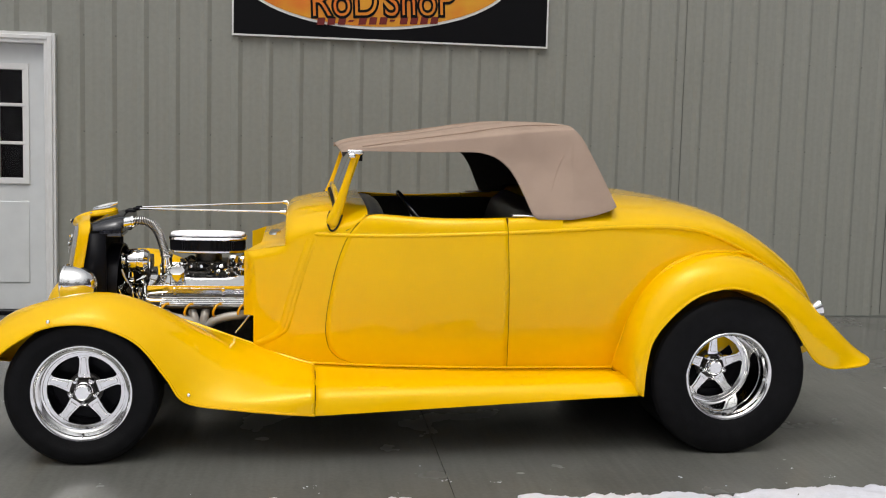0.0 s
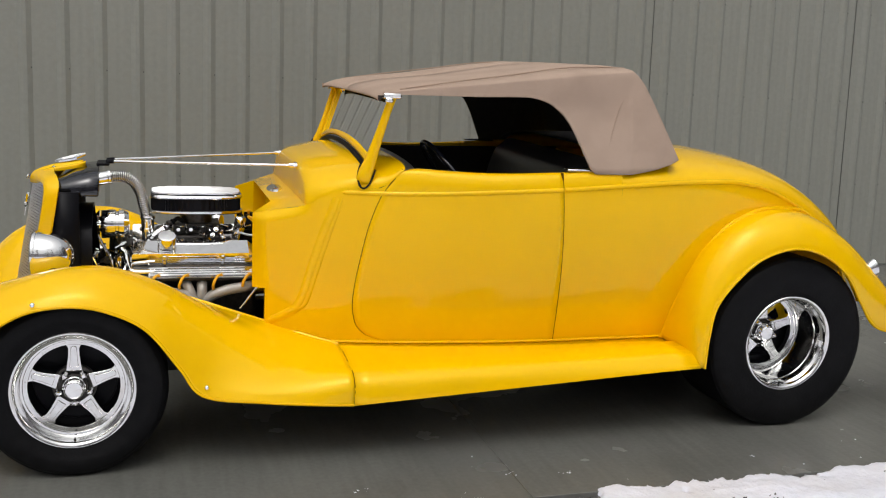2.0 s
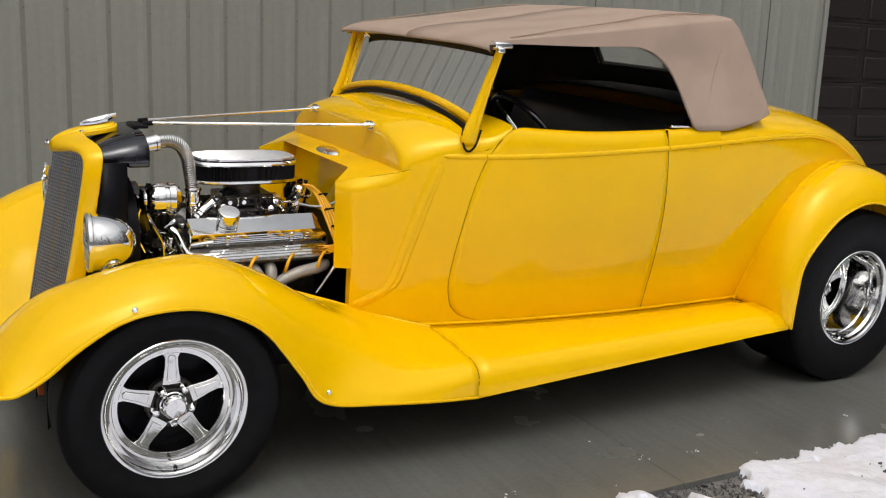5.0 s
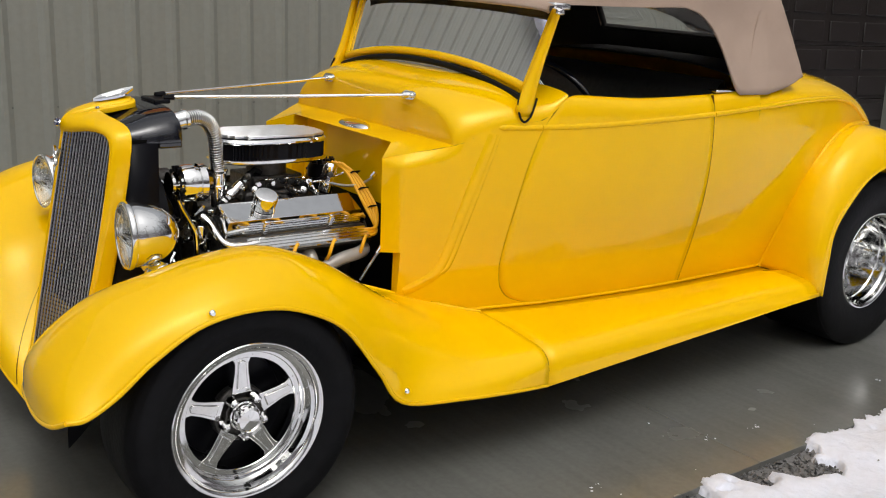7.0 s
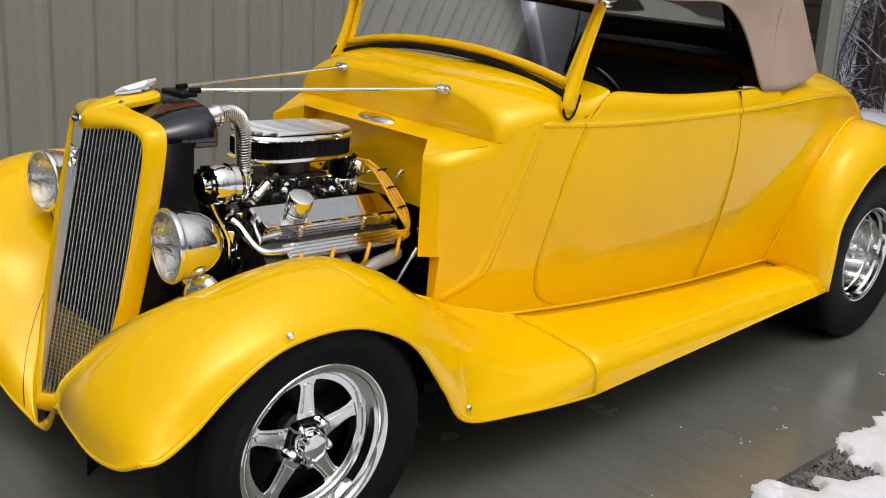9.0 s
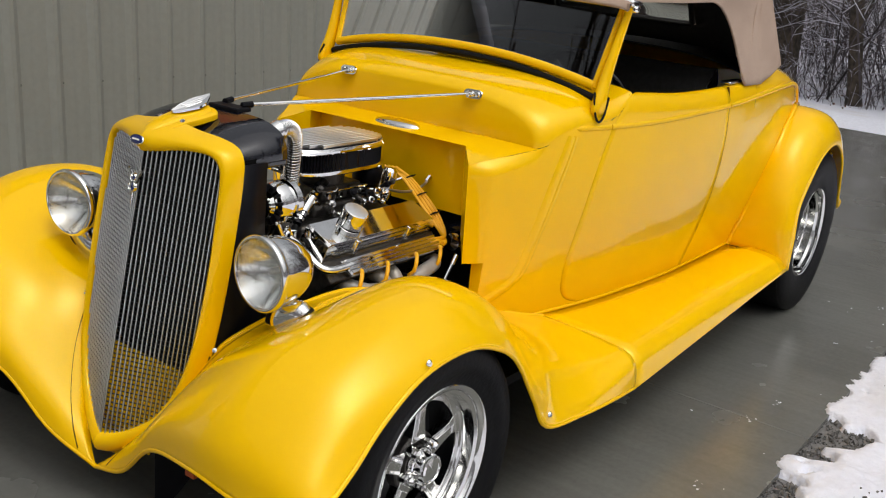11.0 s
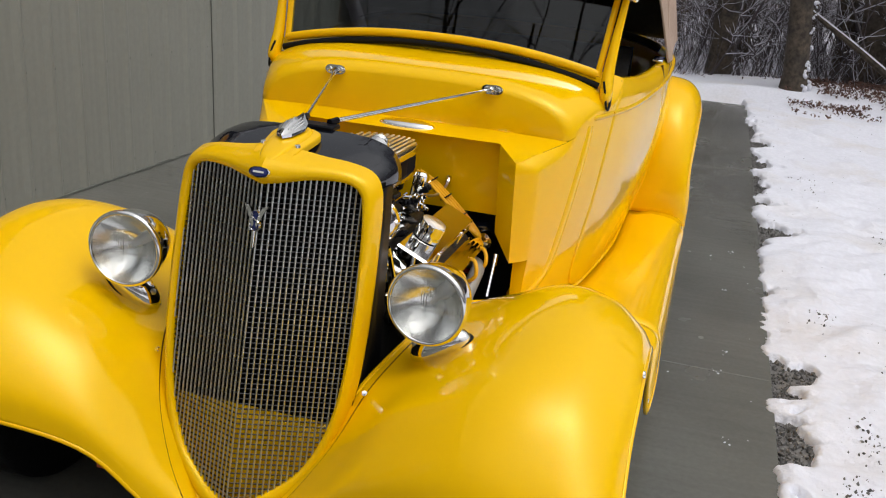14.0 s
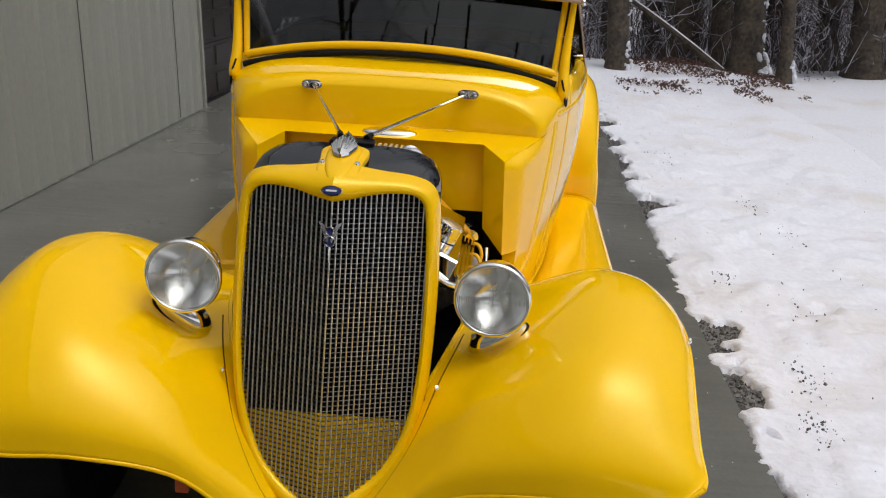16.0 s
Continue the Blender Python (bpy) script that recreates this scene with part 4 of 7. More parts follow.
# wheels
def wheel(place, r_tyre, width, lip, dish, name_side):
    """A polished five-spoke wheel. Local z points out of the car; lip is the rim's outer face, dish how deep the centre lies."""
    w = Shape()
    R = 0.2085
    face = 0.162
    hub = lip - dish
    prof = [(R - 0.004, lip), (R, lip - 0.004), (R, lip - 0.012), (R - 0.012, lip - 0.014), (R - 0.026, lip - 0.034), (R - 0.028, -width * 0.92), (R - 0.020, -width), (R - 0.034, -width),
            (face + 0.004, hub - 0.02), (face + 0.004, hub - 0.001), (face + 0.006, hub + 0.002), (face + 0.013, hub + 0.003), (face + 0.015, hub + 0.008), (face + 0.017, hub + (lip - hub) * 0.62), (face + 0.022, hub + (lip - hub) * 0.66),
            (face + 0.026, hub + (lip - hub) * 0.70), (face + 0.028, lip - 0.008), (R - 0.015, lip - 0.004), (R - 0.010, lip - 0.001), (R - 0.004, lip)]
    w.lathe(prof, place, 72)
    rim = part("wheel", w, POLISHED, car, "polished five-spoke alloy wheel", angle=30)
    hub = lip - dish
    t = Shape()
    k = width / 0.2
    prof = [(R - 0.012, lip - 0.006), (R + 0.006, lip + 0.001), (R + 0.02, lip + 0.006), (R + (r_tyre - R) * 0.45, lip + 0.016), (R + (r_tyre - R) * 0.75, lip + 0.013),
            (r_tyre - 0.013, lip + 0.002), (r_tyre - 0.004, lip - 0.010), (r_tyre, lip - 0.030), (r_tyre, lip - width * 0.5), (r_tyre, lip - width + 0.03), (r_tyre - 0.013, lip - width), (R + 0.02, lip - width), (R - 0.02, lip - width)]
    pp = [tuple(q) for q in smooth_path([(a, b, 0) for a, b in prof], 46)]
    t.lathe([(a, b) for a, b, _ in pp], place, 96)
    t.v = [(x, y, max(z, -0.0235)) for x, y, z in t.v]
    part("tyre", t, RUBBER, rim, "plain black tyre", angle=50)
    # spokes with raised flat faces
    for q in range(5):
        turn = place @ pose(0, 0, 0, 0, 0, 90 + 72 * q)
        sp = Shape()
        a = [(0.056, -0.0265), (0.066, -0.0250), (0.11, -0.0190), (0.135, -0.0185), (0.150, -0.026), (0.166, -0.046), (0.166, 0.046), (0.150, 0.026), (0.135, 0.0185), (0.11, 0.0190), (0.066, 0.0250), (0.056, 0.0265)]
        sp.prism(a, hub - 0.030, hub - 0.005, turn)
        b = [(0.070, -0.0150), (0.11, -0.011), (0.140, -0.010), (0.145, 0.0), (0.140, 0.010), (0.11, 0.011), (0.070, 0.0150)]
        sp.prism(b, hub - 0.006, hub, turn)
        for y in (-0.027, 0.027):
            sp.lathe([(0.0001, 0.004), (0.0035, 0.003), (0.004, 0.0)], turn @ pose(0.157, y, hub - 0.0055), 8)
        part("spoke", sp, POLISHED, rim, angle=30, bevel=0.003)
        n = Shape()
        nut = place @ pose(0, 0, 0, 0, 0, 90 + 36 + 72 * q) @ pose(0.0535, 0, hub - 0.012)
        n.lathe([(0.0135, -0.012), (0.0135, 0.020), (0.0120, 0.024), (0.0105, 0.034), (0.006, 0.039), (0.0001, 0.040)], nut, 8)
        part("lug_nut", n, CHROME, rim, angle=30)
    part("hub_flange", Shape().lathe([(0.074, hub - 0.035), (0.074, hub - 0.012), (0.071, hub - 0.008), (0.062, hub - 0.010), (0.060, hub - 0.022), (0.046, hub - 0.022), (0.043, hub - 0.006), (0.036, hub - 0.004)], place, 40), CAST, rim, "dark hub flange", angle=30)
    c = Shape().lathe([(0.042, hub - 0.02), (0.040, hub - 0.004), (0.0385, hub + 0.010), (0.0355, hub + 0.012), (0.0350, hub + 0.034), (0.0335, hub + 0.040), (0.029, hub + 0.043), (0.027, hub + 0.040), (0.0001, hub + 0.042)], place, 40)
    part("centre_cap", c, CHROME, rim, "chrome centre cap", angle=30)
    b = Shape().lathe([(face + 0.005, hub - 0.034), (0.152, hub - 0.03), (0.150, hub - 0.004), (0.1515, hub - 0.002), (face + 0.005, hub - 0.002)], place, 72)
    part("barrel", b, POLISHED, rim, angle=30)
    d = Shape().lathe([(0.06, hub - 0.075), (0.140, hub - 0.075), (0.142, hub - 0.079), (0.142, hub - 0.094), (0.06, hub - 0.094)], place, 48)
    part("brake_disc", d, SATIN_BLACK, rim, "dark brake disc")
    k = Shape().lathe([(0.0001, hub - 0.10), (0.175, hub - 0.10), (0.175, hub - 0.16), (0.0001, hub - 0.16)], place, 40)
    part("backing_plate", k, SATIN_BLACK, rim)
    v = Shape().tube([place @ Vector((0, -0.183, lip - 0.034)), place @ Vector((0, -0.180, lip - 0.016)), place @ Vector((0, -0.178, lip - 0.004))], [0.004, 0.004, 0.0035], 8)
    part("valve_stem", v, SEAL, rim)
    return rim


for sgn in (-1, 1):
    turn = pose(0, 0, 0, -90 * sgn, 0, 0)
    wheel(pose(0, sgn * 0.802, 0.284) @ turn, 0.314, 0.195, 0.0, 0.050, sgn)
    wheel(pose(2.850, sgn * 0.802, 0.342) @ turn, 0.370, 0.34, 0.0, 0.190, sgn)
part("axle", Shape().tube([(0, -0.62, 0.285), (0, 0.62, 0.285)], 0.03, 12), SATIN_BLACK, car, "black front axle beam")
s = Shape().tube([(2.845, -0.5, 0.347), (2.845, 0.5, 0.347)], 0.045, 12)
s.lathe([(0.0001, -0.13), (0.09, -0.10), (0.13, 0), (0.09, 0.10), (0.0001, 0.13)], pose(2.845, 0, 0.347, 0, 90, 0), 20)
part("axle", s, SATIN_BLACK, car, "black rear axle with round casing")
s = Shape()
for y in (-0.34, 0.34):
    s.box((-0.25, y - 0.03, 0.20), (3.45, y + 0.03, 0.31))
s.box((-0.2, -0.31, 0.22), (-0.12, 0.31, 0.28))
part("chassis_frame", s, SATIN_BLACK, car, "black frame rails", bevel=0.006)
pair("frame_horn", Shape().box((-0.30, -0.335, 0.19), (-0.285, -0.305, 0.30)), AMBER, car, "small orange marker plate under the fender")
part("floor_pan", Shape().box((0.55, -0.56, 0.185), (3.3, 0.56, 0.215)), SATIN_BLACK, car, "black floor pan")


# radiator shell and grille
def grille_x(y, z):
    """The raked, slightly pointed plane of the grille."""
    return -0.188 - 0.177 * (0.92 - z) + 0.40 * abs(y) * (1 - 0.12 * abs(y) / 0.2)


OPEN = [(0.0, 0.888), (-0.04, 0.893), (-0.09, 0.902), (-0.14, 0.904), (-0.175, 0.899), (-0.197, 0.880), (-0.205, 0.84), (-0.210, 0.76), (-0.213, 0.62), (-0.208, 0.50), (-0.197, 0.41), (-0.176, 0.335), (-0.135, 0.262), (-0.075, 0.213), (-0.03, 0.193), (0.0, 0.188)]
OUT = [(0.0, 0.948), (-0.05, 0.944), (-0.10, 0.941), (-0.155, 0.936), (-0.202, 0.921), (-0.226, 0.893), (-0.235, 0.845), (-0.238, 0.76), (-0.239, 0.62), (-0.234, 0.49), (-0.222, 0.395), (-0.200, 0.31), (-0.156, 0.228), (-0.09, 0.168), (-0.035, 0.140), (0.0, 0.135)]


def ring(outline, dx, grow=0.0):
    pts = smooth_path([(y, z, 0) for y, z in outline], 64)
    return pts


def shell_row(mix, dx, depth=None):
    a, b = ring(OPEN, 0), ring(OUT, 0)
    out = []
    for p, q in zip(a, b):
        y, z = p[0] + (q[0] - p[0]) * mix, p[1] + (q[1] - p[1]) * mix
        d = dx if depth is None else dx + depth * min(1.0, max(0.0, (z - 0.2) / 0.5))
        out.append((grille_x(y, z) + d, y, z))
    return out


def shell_back(f):
    """The shell's upper rim runs back to the tank, farther and higher towards the middle."""
    out = []
    for x, y, z in shell_row(1.0, 0.018):
        k = math.exp(-(y / 0.085) ** 2) * (1 if z > 0.6 else 0)
        top = min(1.0, max(0.0, (z - 0.86) / 0.06))
        out.append((x + f * (0.016 + 0.006 * top + 0.030 * k), y * (1 + 0.012 * f), z + f * (0.004 * top + 0.010 * k)))
    return out


rows = [shell_row(-0.02, 0.030), shell_row(0.0, 0.006), shell_row(0.10, -0.005), shell_row(0.35, -0.010), shell_row(0.65, -0.006), shell_row(0.86, 0.004), shell_row(1.0, 0.018), shell_back(0.5), shell_back(1.0)]
rows.append([(x + 0.002, y * 0.985, z - 0.010) for x, y, z in rows[-1]])
pair("radiator_shell", Shape().grid(rows, flip=True), YELLOW, car, "yellow radiator shell surround", angle=60)
# tongue that runs back over the top tank under the cap
sw = []
for x, w, z, e in ((-0.160, 0.040, 0.938, 0.002), (-0.140, 0.046, 0.9490, 0.003), (-0.120, 0.050, 0.9565, 0.005), (-0.100, 0.051, 0.9610, 0.007), (-0.07, 0.052, 0.9660, 0.008), (-0.04, 0.056, 0.9720, 0.008), (-0.015, 0.056, 0.9765, 0.008), (0.0, 0.047, 0.979, 0.008), (0.009, 0.030, 0.980, 0.008), (0.013, 0.008, 0.9795, 0.008)):
    sw.append([(x, -w, z - e - 0.010), (x, -w, z - e), (x, -w * 0.93, z - e * 0.35), (x, -w * 0.6, z), (x, 0, z + 0.001), (x, w * 0.6, z), (x, w * 0.93, z - e * 0.35), (x, w, z - e), (x, w, z - e - 0.010)])
part("shell_peak", Shape().grid(skin(sw, 40, 33), flip=True), YELLOW, car, "yellow tongue running back over the radiator", angle=50)
sw = []
for x, w, z in ((-0.186, 0.010, 0.932), (-0.165, 0.020, 0.9475), (-0.135, 0.028, 0.9595), (-0.105, 0.033, 0.968), (-0.07, 0.036, 0.975), (-0.03, 0.038, 0.982), (-0.008, 0.032, 0.985), (0.003, 0.016, 0.985)):
    sw.append([(x, -w * 1.15, z - 0.016), (x, -w, z - 0.006), (x, -w * 0.75, z - 0.001), (x, 0, z + 0.001), (x, w * 0.75, z - 0.001), (x, w, z - 0.006), (x, w * 1.15, z - 0.016)])
part("cap_pad", Shape().grid(skin(sw, 30, 25), flip=True), YELLOW, car, "raised yellow pad under the cap", angle=60)
for y in (-0.040, 0.040):
    s = Shape().lathe([(0.0001, 0.005), (0.006, 0.004), (0.007, 0)], pose(-0.105, y, 0.9595, 0, -12, 0), 10)
    part("shell_screw", s, CHROME, car, "chrome screw")
# cap ornament
orn = Shape()
prof = [(-0.104, 0.003, 0.979, 0.981), (-0.088, 0.018, 0.982, 0.990), (-0.045, 0.031, 0.990, 1.003), (-0.020, 0.026, 0.996, 1.009), (0.012, 0.003, 1.009, 1.014)]
orn.grid([[(x, -w, z - 0.006), (x, -w, z), (x, -w * 0.5, z + (h - z) * 0.35), (x, 0, h), (x, w * 0.5, z + (h - z) * 0.35), (x, w, z), (x, w, z - 0.006)] for x, w, z, h in prof], flip=True)
ornament = part("cap_ornament", orn, CHROME, car, "winged chrome radiator cap ornament", angle=12)
for sg in (-1, 1):
    for k in range(3):
        a, b = Vector((-0.080 + 0.004 * k, sg * (0.006 + 0.0045 * k), 0.990 - 0.0015 * k)), Vector((-0.018 - 0.006 * k, sg * (0.008 + 0.0065 * k), 1.006 - 0.0035 * k))
        part("wing_rib", Shape().tube([a, a.lerp(b, 0.5), b], 0.0016, 6), BRIGHT, ornament)
e = Shape().lathe([(0.0001, 0.007), (0.02, 0.006), (0.0235, 0.002), (0.024, 0)], pose(-0.2015, 0, 0.917, 0, -70, 0) @ Matrix.Diagonal((0.46, 0.92, 1, 1)), 32)
emb = part("badge", e, BLUE, car, "small blue oval enamel badge")
e = Shape().lathe([(0.0245, 0.0), (0.0265, 0.003), (0.0245, 0.006)], pose(-0.2015, 0, 0.917, 0, -70, 0) @ Matrix.Diagonal((0.46, 0.92, 1, 1)), 32)
part("badge_rim", e, CHROME, emb)
s = Shape()
q = pose(-0.208, 0, 0.919, 0, -70, 0)
s.box((-0.002, -0.012, 0), (0.002, 0.012, 0.0015), turn=q)
part("badge_script", s, SIGNW, emb)

# grille bars: many thin uprights with cross bars behind
grille = part("grille_frame", Shape().grid([shell_row(-0.03, 0.030), shell_row(0.0, 0.020)], flip=True), MESHM, car, "chrome frame of the grille")
part("grille_frame", Shape().grid([shell_row(-0.03, 0.030), shell_row(0.0, 0.020)], flip=True).mirrored(), MESHM, car, "chrome frame of the grille")
op = np.array([(-p[0], p[1]) for p in smooth_path([(y, z, 0) for y, z in OPEN], 240)])


def opening_span(y):
    """Lowest and highest z of the opening at a distance from the middle."""
    zz = []
    for (a, za), (b, zb) in zip(op[:-1], op[1:]):
        if (a - y) * (b - y) <= 0 and a != b:
            zz.append(za + (zb - za) * (y - a) / (b - a))
    return (min(zz), max(zz)) if len(zz) > 1 else None


y = 0.0004
k = 0
while y < 0.212:
    sp = opening_span(y)
    if sp and sp[1] - sp[0] > 0.02:
        for sg in ((-1, 1) if y > 0.002 else (1,)):
            n = 6
            zz = np.linspace(sp[0] - 0.006, sp[1] + 0.014, n)
            b = Shape()
            w, d = 0.0019, 0.0046
            b.grid([[(grille_x(y, z) + 0.004 + d * p, sg * y + w * q, z) for p, q in ((0.0, -0.45), (0.28, -1.0), (1.0, -0.8), (1.0, 0.8), (0.28, 1.0), (0.0, 0.45))] for z in zz], close_v=True)
            part("grille_bar", b, MESHM, grille, angle=30)
    y += 0.0117
z = 0.20
while z < 0.915:
    ws_ = [a for a, zb in op if abs(zb - z) < 0.008]
    w = min(0.212, max(ws_)) if ws_ else 0.19
    s = Shape()
    for sg in (-1, 1):
        s.tube([(grille_x(0, z) + 0.0088, 0, z), (grille_x(w, z) + 0.0088, sg * w, z)], 0.0018, 6, caps=False)
    part("cross_bar", s, MESHD, grille)
    z += 0.0112
rows = []
for z in (0.15, 0.20, 0.26, 0.32, 0.372):
    w = min(0.200, 0.05 + 0.95 * max(a for a, zb in op if abs(zb - max(z, 0.2)) < 0.012))
    rows.append([(grille_x(0, z) + 0.088 - 0.02 * (0.372 - z) / 0.2, q, z) for q in np.linspace(-w, w, 9)])
part("lower_pan", Shape().grid(rows), YELLOW, car, "yellow pan behind the lower grille", solid=0.004)
# eight-cylinder emblem on the grille: two wings and stacked rings
v8 = Shape()
m = pose(-0.210, 0, 0.812, 0, -80, 0)
for sg in (-1, 1):
    v8.prism([(0.036, sg * 0.026), (0.030, sg * 0.014), (0.014, sg * 0.007), (-0.006, sg * 0.002), (-0.012, sg * 0.005), (0.006, sg * 0.013), (0.022, sg * 0.019), (0.031, sg * 0.025)][::sg], 0.001, 0.008, m)
v8.tube([m @ Vector((-0.018, 0, 0.004)), m @ Vector((-0.056, 0, 0.003))], [0.0030, 0.0010], 8)
for cx, r in ((0.014, 0.0065), (-0.008, 0.0090)):
    v8.lathe([(r, 0.004), (r + 0.0025, 0.010), (r + 0.0050, 0.004), (r + 0.0025, 0.0), (r, 0.004)], m @ pose(cx, 0, 0), 24)
emblem = part("grille_emblem", v8, CHROME, car, "chrome winged emblem on the grille", angle=30)
s = Shape()
for cx, r in ((0.014, 0.0068), (-0.008, 0.0093)):
    s.lathe([(0.0001, 0.005), (r - 0.001, 0.005), (r, 0.002)], m @ pose(cx, 0, 0), 16)
part("emblem_inlay", s, BLUE, emblem, "blue emblem inlay")
pair("shell_bolt", Shape().lathe([(0.0001, 0.005), (0.006, 0.004), (0.007, 0)], pose(-0.175, -0.255, 0.452, 0, -60, 30), 10), CHROME, car, "chrome shell bolt")

# radiator: black core box, curved top tank and side wings
part("radiator_core", Shape().box((-0.078, -0.222, 0.18), (-0.02, 0.222, 0.895)), MATT_BLACK, car, "black radiator core")
s = Shape()
ang = np.linspace(0, 90, 14)


def arch(w, z0, z1):
    return [(-w * math.cos(radians(a)) ** 0.5, z0 + (z1 - z0) * math.sin(radians(a)) ** 0.75) for a in ang]


rows = []
for x, w, z0, z1 in ((-0.082, 0.208, 0.885, 0.930), (-0.02, 0.226, 0.885, 0.956), (0.03, 0.230, 0.885, 0.968), (0.066, 0.226, 0.885, 0.972), (0.070, 0.220, 0.890, 0.966), (0.070, 0.19, 0.890, 0.92), (0.070, 0.0, 0.890, 0.90)):
    rows.append([(x, y, z) for y, z in arch(w, z0, z1)])
pair("top_tank", Shape().grid(rows, flip=True), BLACK, car, "gloss black radiator top tank", angle=50)
s = Shape().box((0.0, -0.228, 0.868), (0.068, -0.05, 0.888))
pair("tank_corner", s, BLACK, car, "black tank bottom flange", bevel=0.006)
s = Shape().grid([[(grille_x(0.232, z) + 0.026, -0.229, z), (-0.06, -0.231, z), (-0.003, -0.230, z)] for z in (0.36, 0.5, 0.7, 0.885)], flip=True)
pair("radiator_side", s, SATIN_BLACK, car, "satin black radiator side panel", solid=0.006)
part("fan_shroud", Shape().lathe([(0.21, 0.0), (0.21, 0.06), (0.20, 0.06), (0.20, 0.0)], pose(-0.02, 0, 0.60, 0, 90, 0), 32), SATIN_BLACK, car, "black fan shroud")
fan = part("fan", Shape().lathe([(0.0001, 0.04), (0.04, 0.04), (0.045, 0), (0.0001, 0)], pose(0.045, 0, 0.60, 0, 90, 0), 20), CHROME, car, "chrome engine fan")
for q in range(6):
    part("fan_blade", Shape().box((-0.025, 0.03, -0.002), (0.025, 0.18, 0.002), turn=pose(0.05, 0, 0.60, 0, 90, 0) @ pose(0, 0, 0, 0, 0, 60 * q) @ pose(0, 0, 0, 0, 25, 0)), CHROME, fan)

# radiator stay rods
for sg in (-1, 1):
    a, b = Vector((0.112, sg * 0.036, 0.985)), Vector((0.818, sg * 0.245, 1.004))
    rod = part("stay_rod", Shape().tube([a, a.lerp(b, 0.5), b], 0.0052, 10), CHROME, car, "thin chrome radiator stay rod")
    s = Shape().prism([(0.021 * math.cos(q * math.pi / 8) + (0.012 if math.cos(q * math.pi / 8) > 0 else -0.012), 0.0145 * math.sin(q * math.pi / 8)) for q in range(16)], 0, 0.006, pose(0.825, sg * 0.25, 1.005, 90, 0, -90))
    for dy in (-0.018, 0.018):
        s.lathe([(0.0001, 0.014), (0.007, 0.013), (0.009, 0.006)], pose(0.825, sg * 0.25 + dy, 1.005, 0, -90, 0), 10)
    s.tube([(0.825, sg * 0.248, 1.005), (0.800, sg * 0.243, 1.004)], 0.010, 10)
    part("rod_bracket", s, CHROME, rod, "chrome bracket with two screws")
    part("rod_clevis", Shape().tube([(0.092, sg * 0.032, 0.983), (0.122, sg * 0.039, 0.985)], 0.0085, 8), SATIN_BLACK, rod)
part("rod_mount", Shape().box((0.055, -0.055, 0.968), (0.105, 0.055, 0.980)), SATIN_BLACK, car, "black rod mount", bevel=0.004)
o = Shape().lathe([(0.0001, 0.010), (0.03, 0.009), (0.037, 0.005), (0.04, 0)], pose(0.770, -0.01, 0.8745, 0, -8.7, 0) @ Matrix.Diagonal((0.80, 2.25, 1.3, 1)), 32)
part("cowl_handle", o, CHROME, car, "flat oval chrome fitting on the cowl ledge")

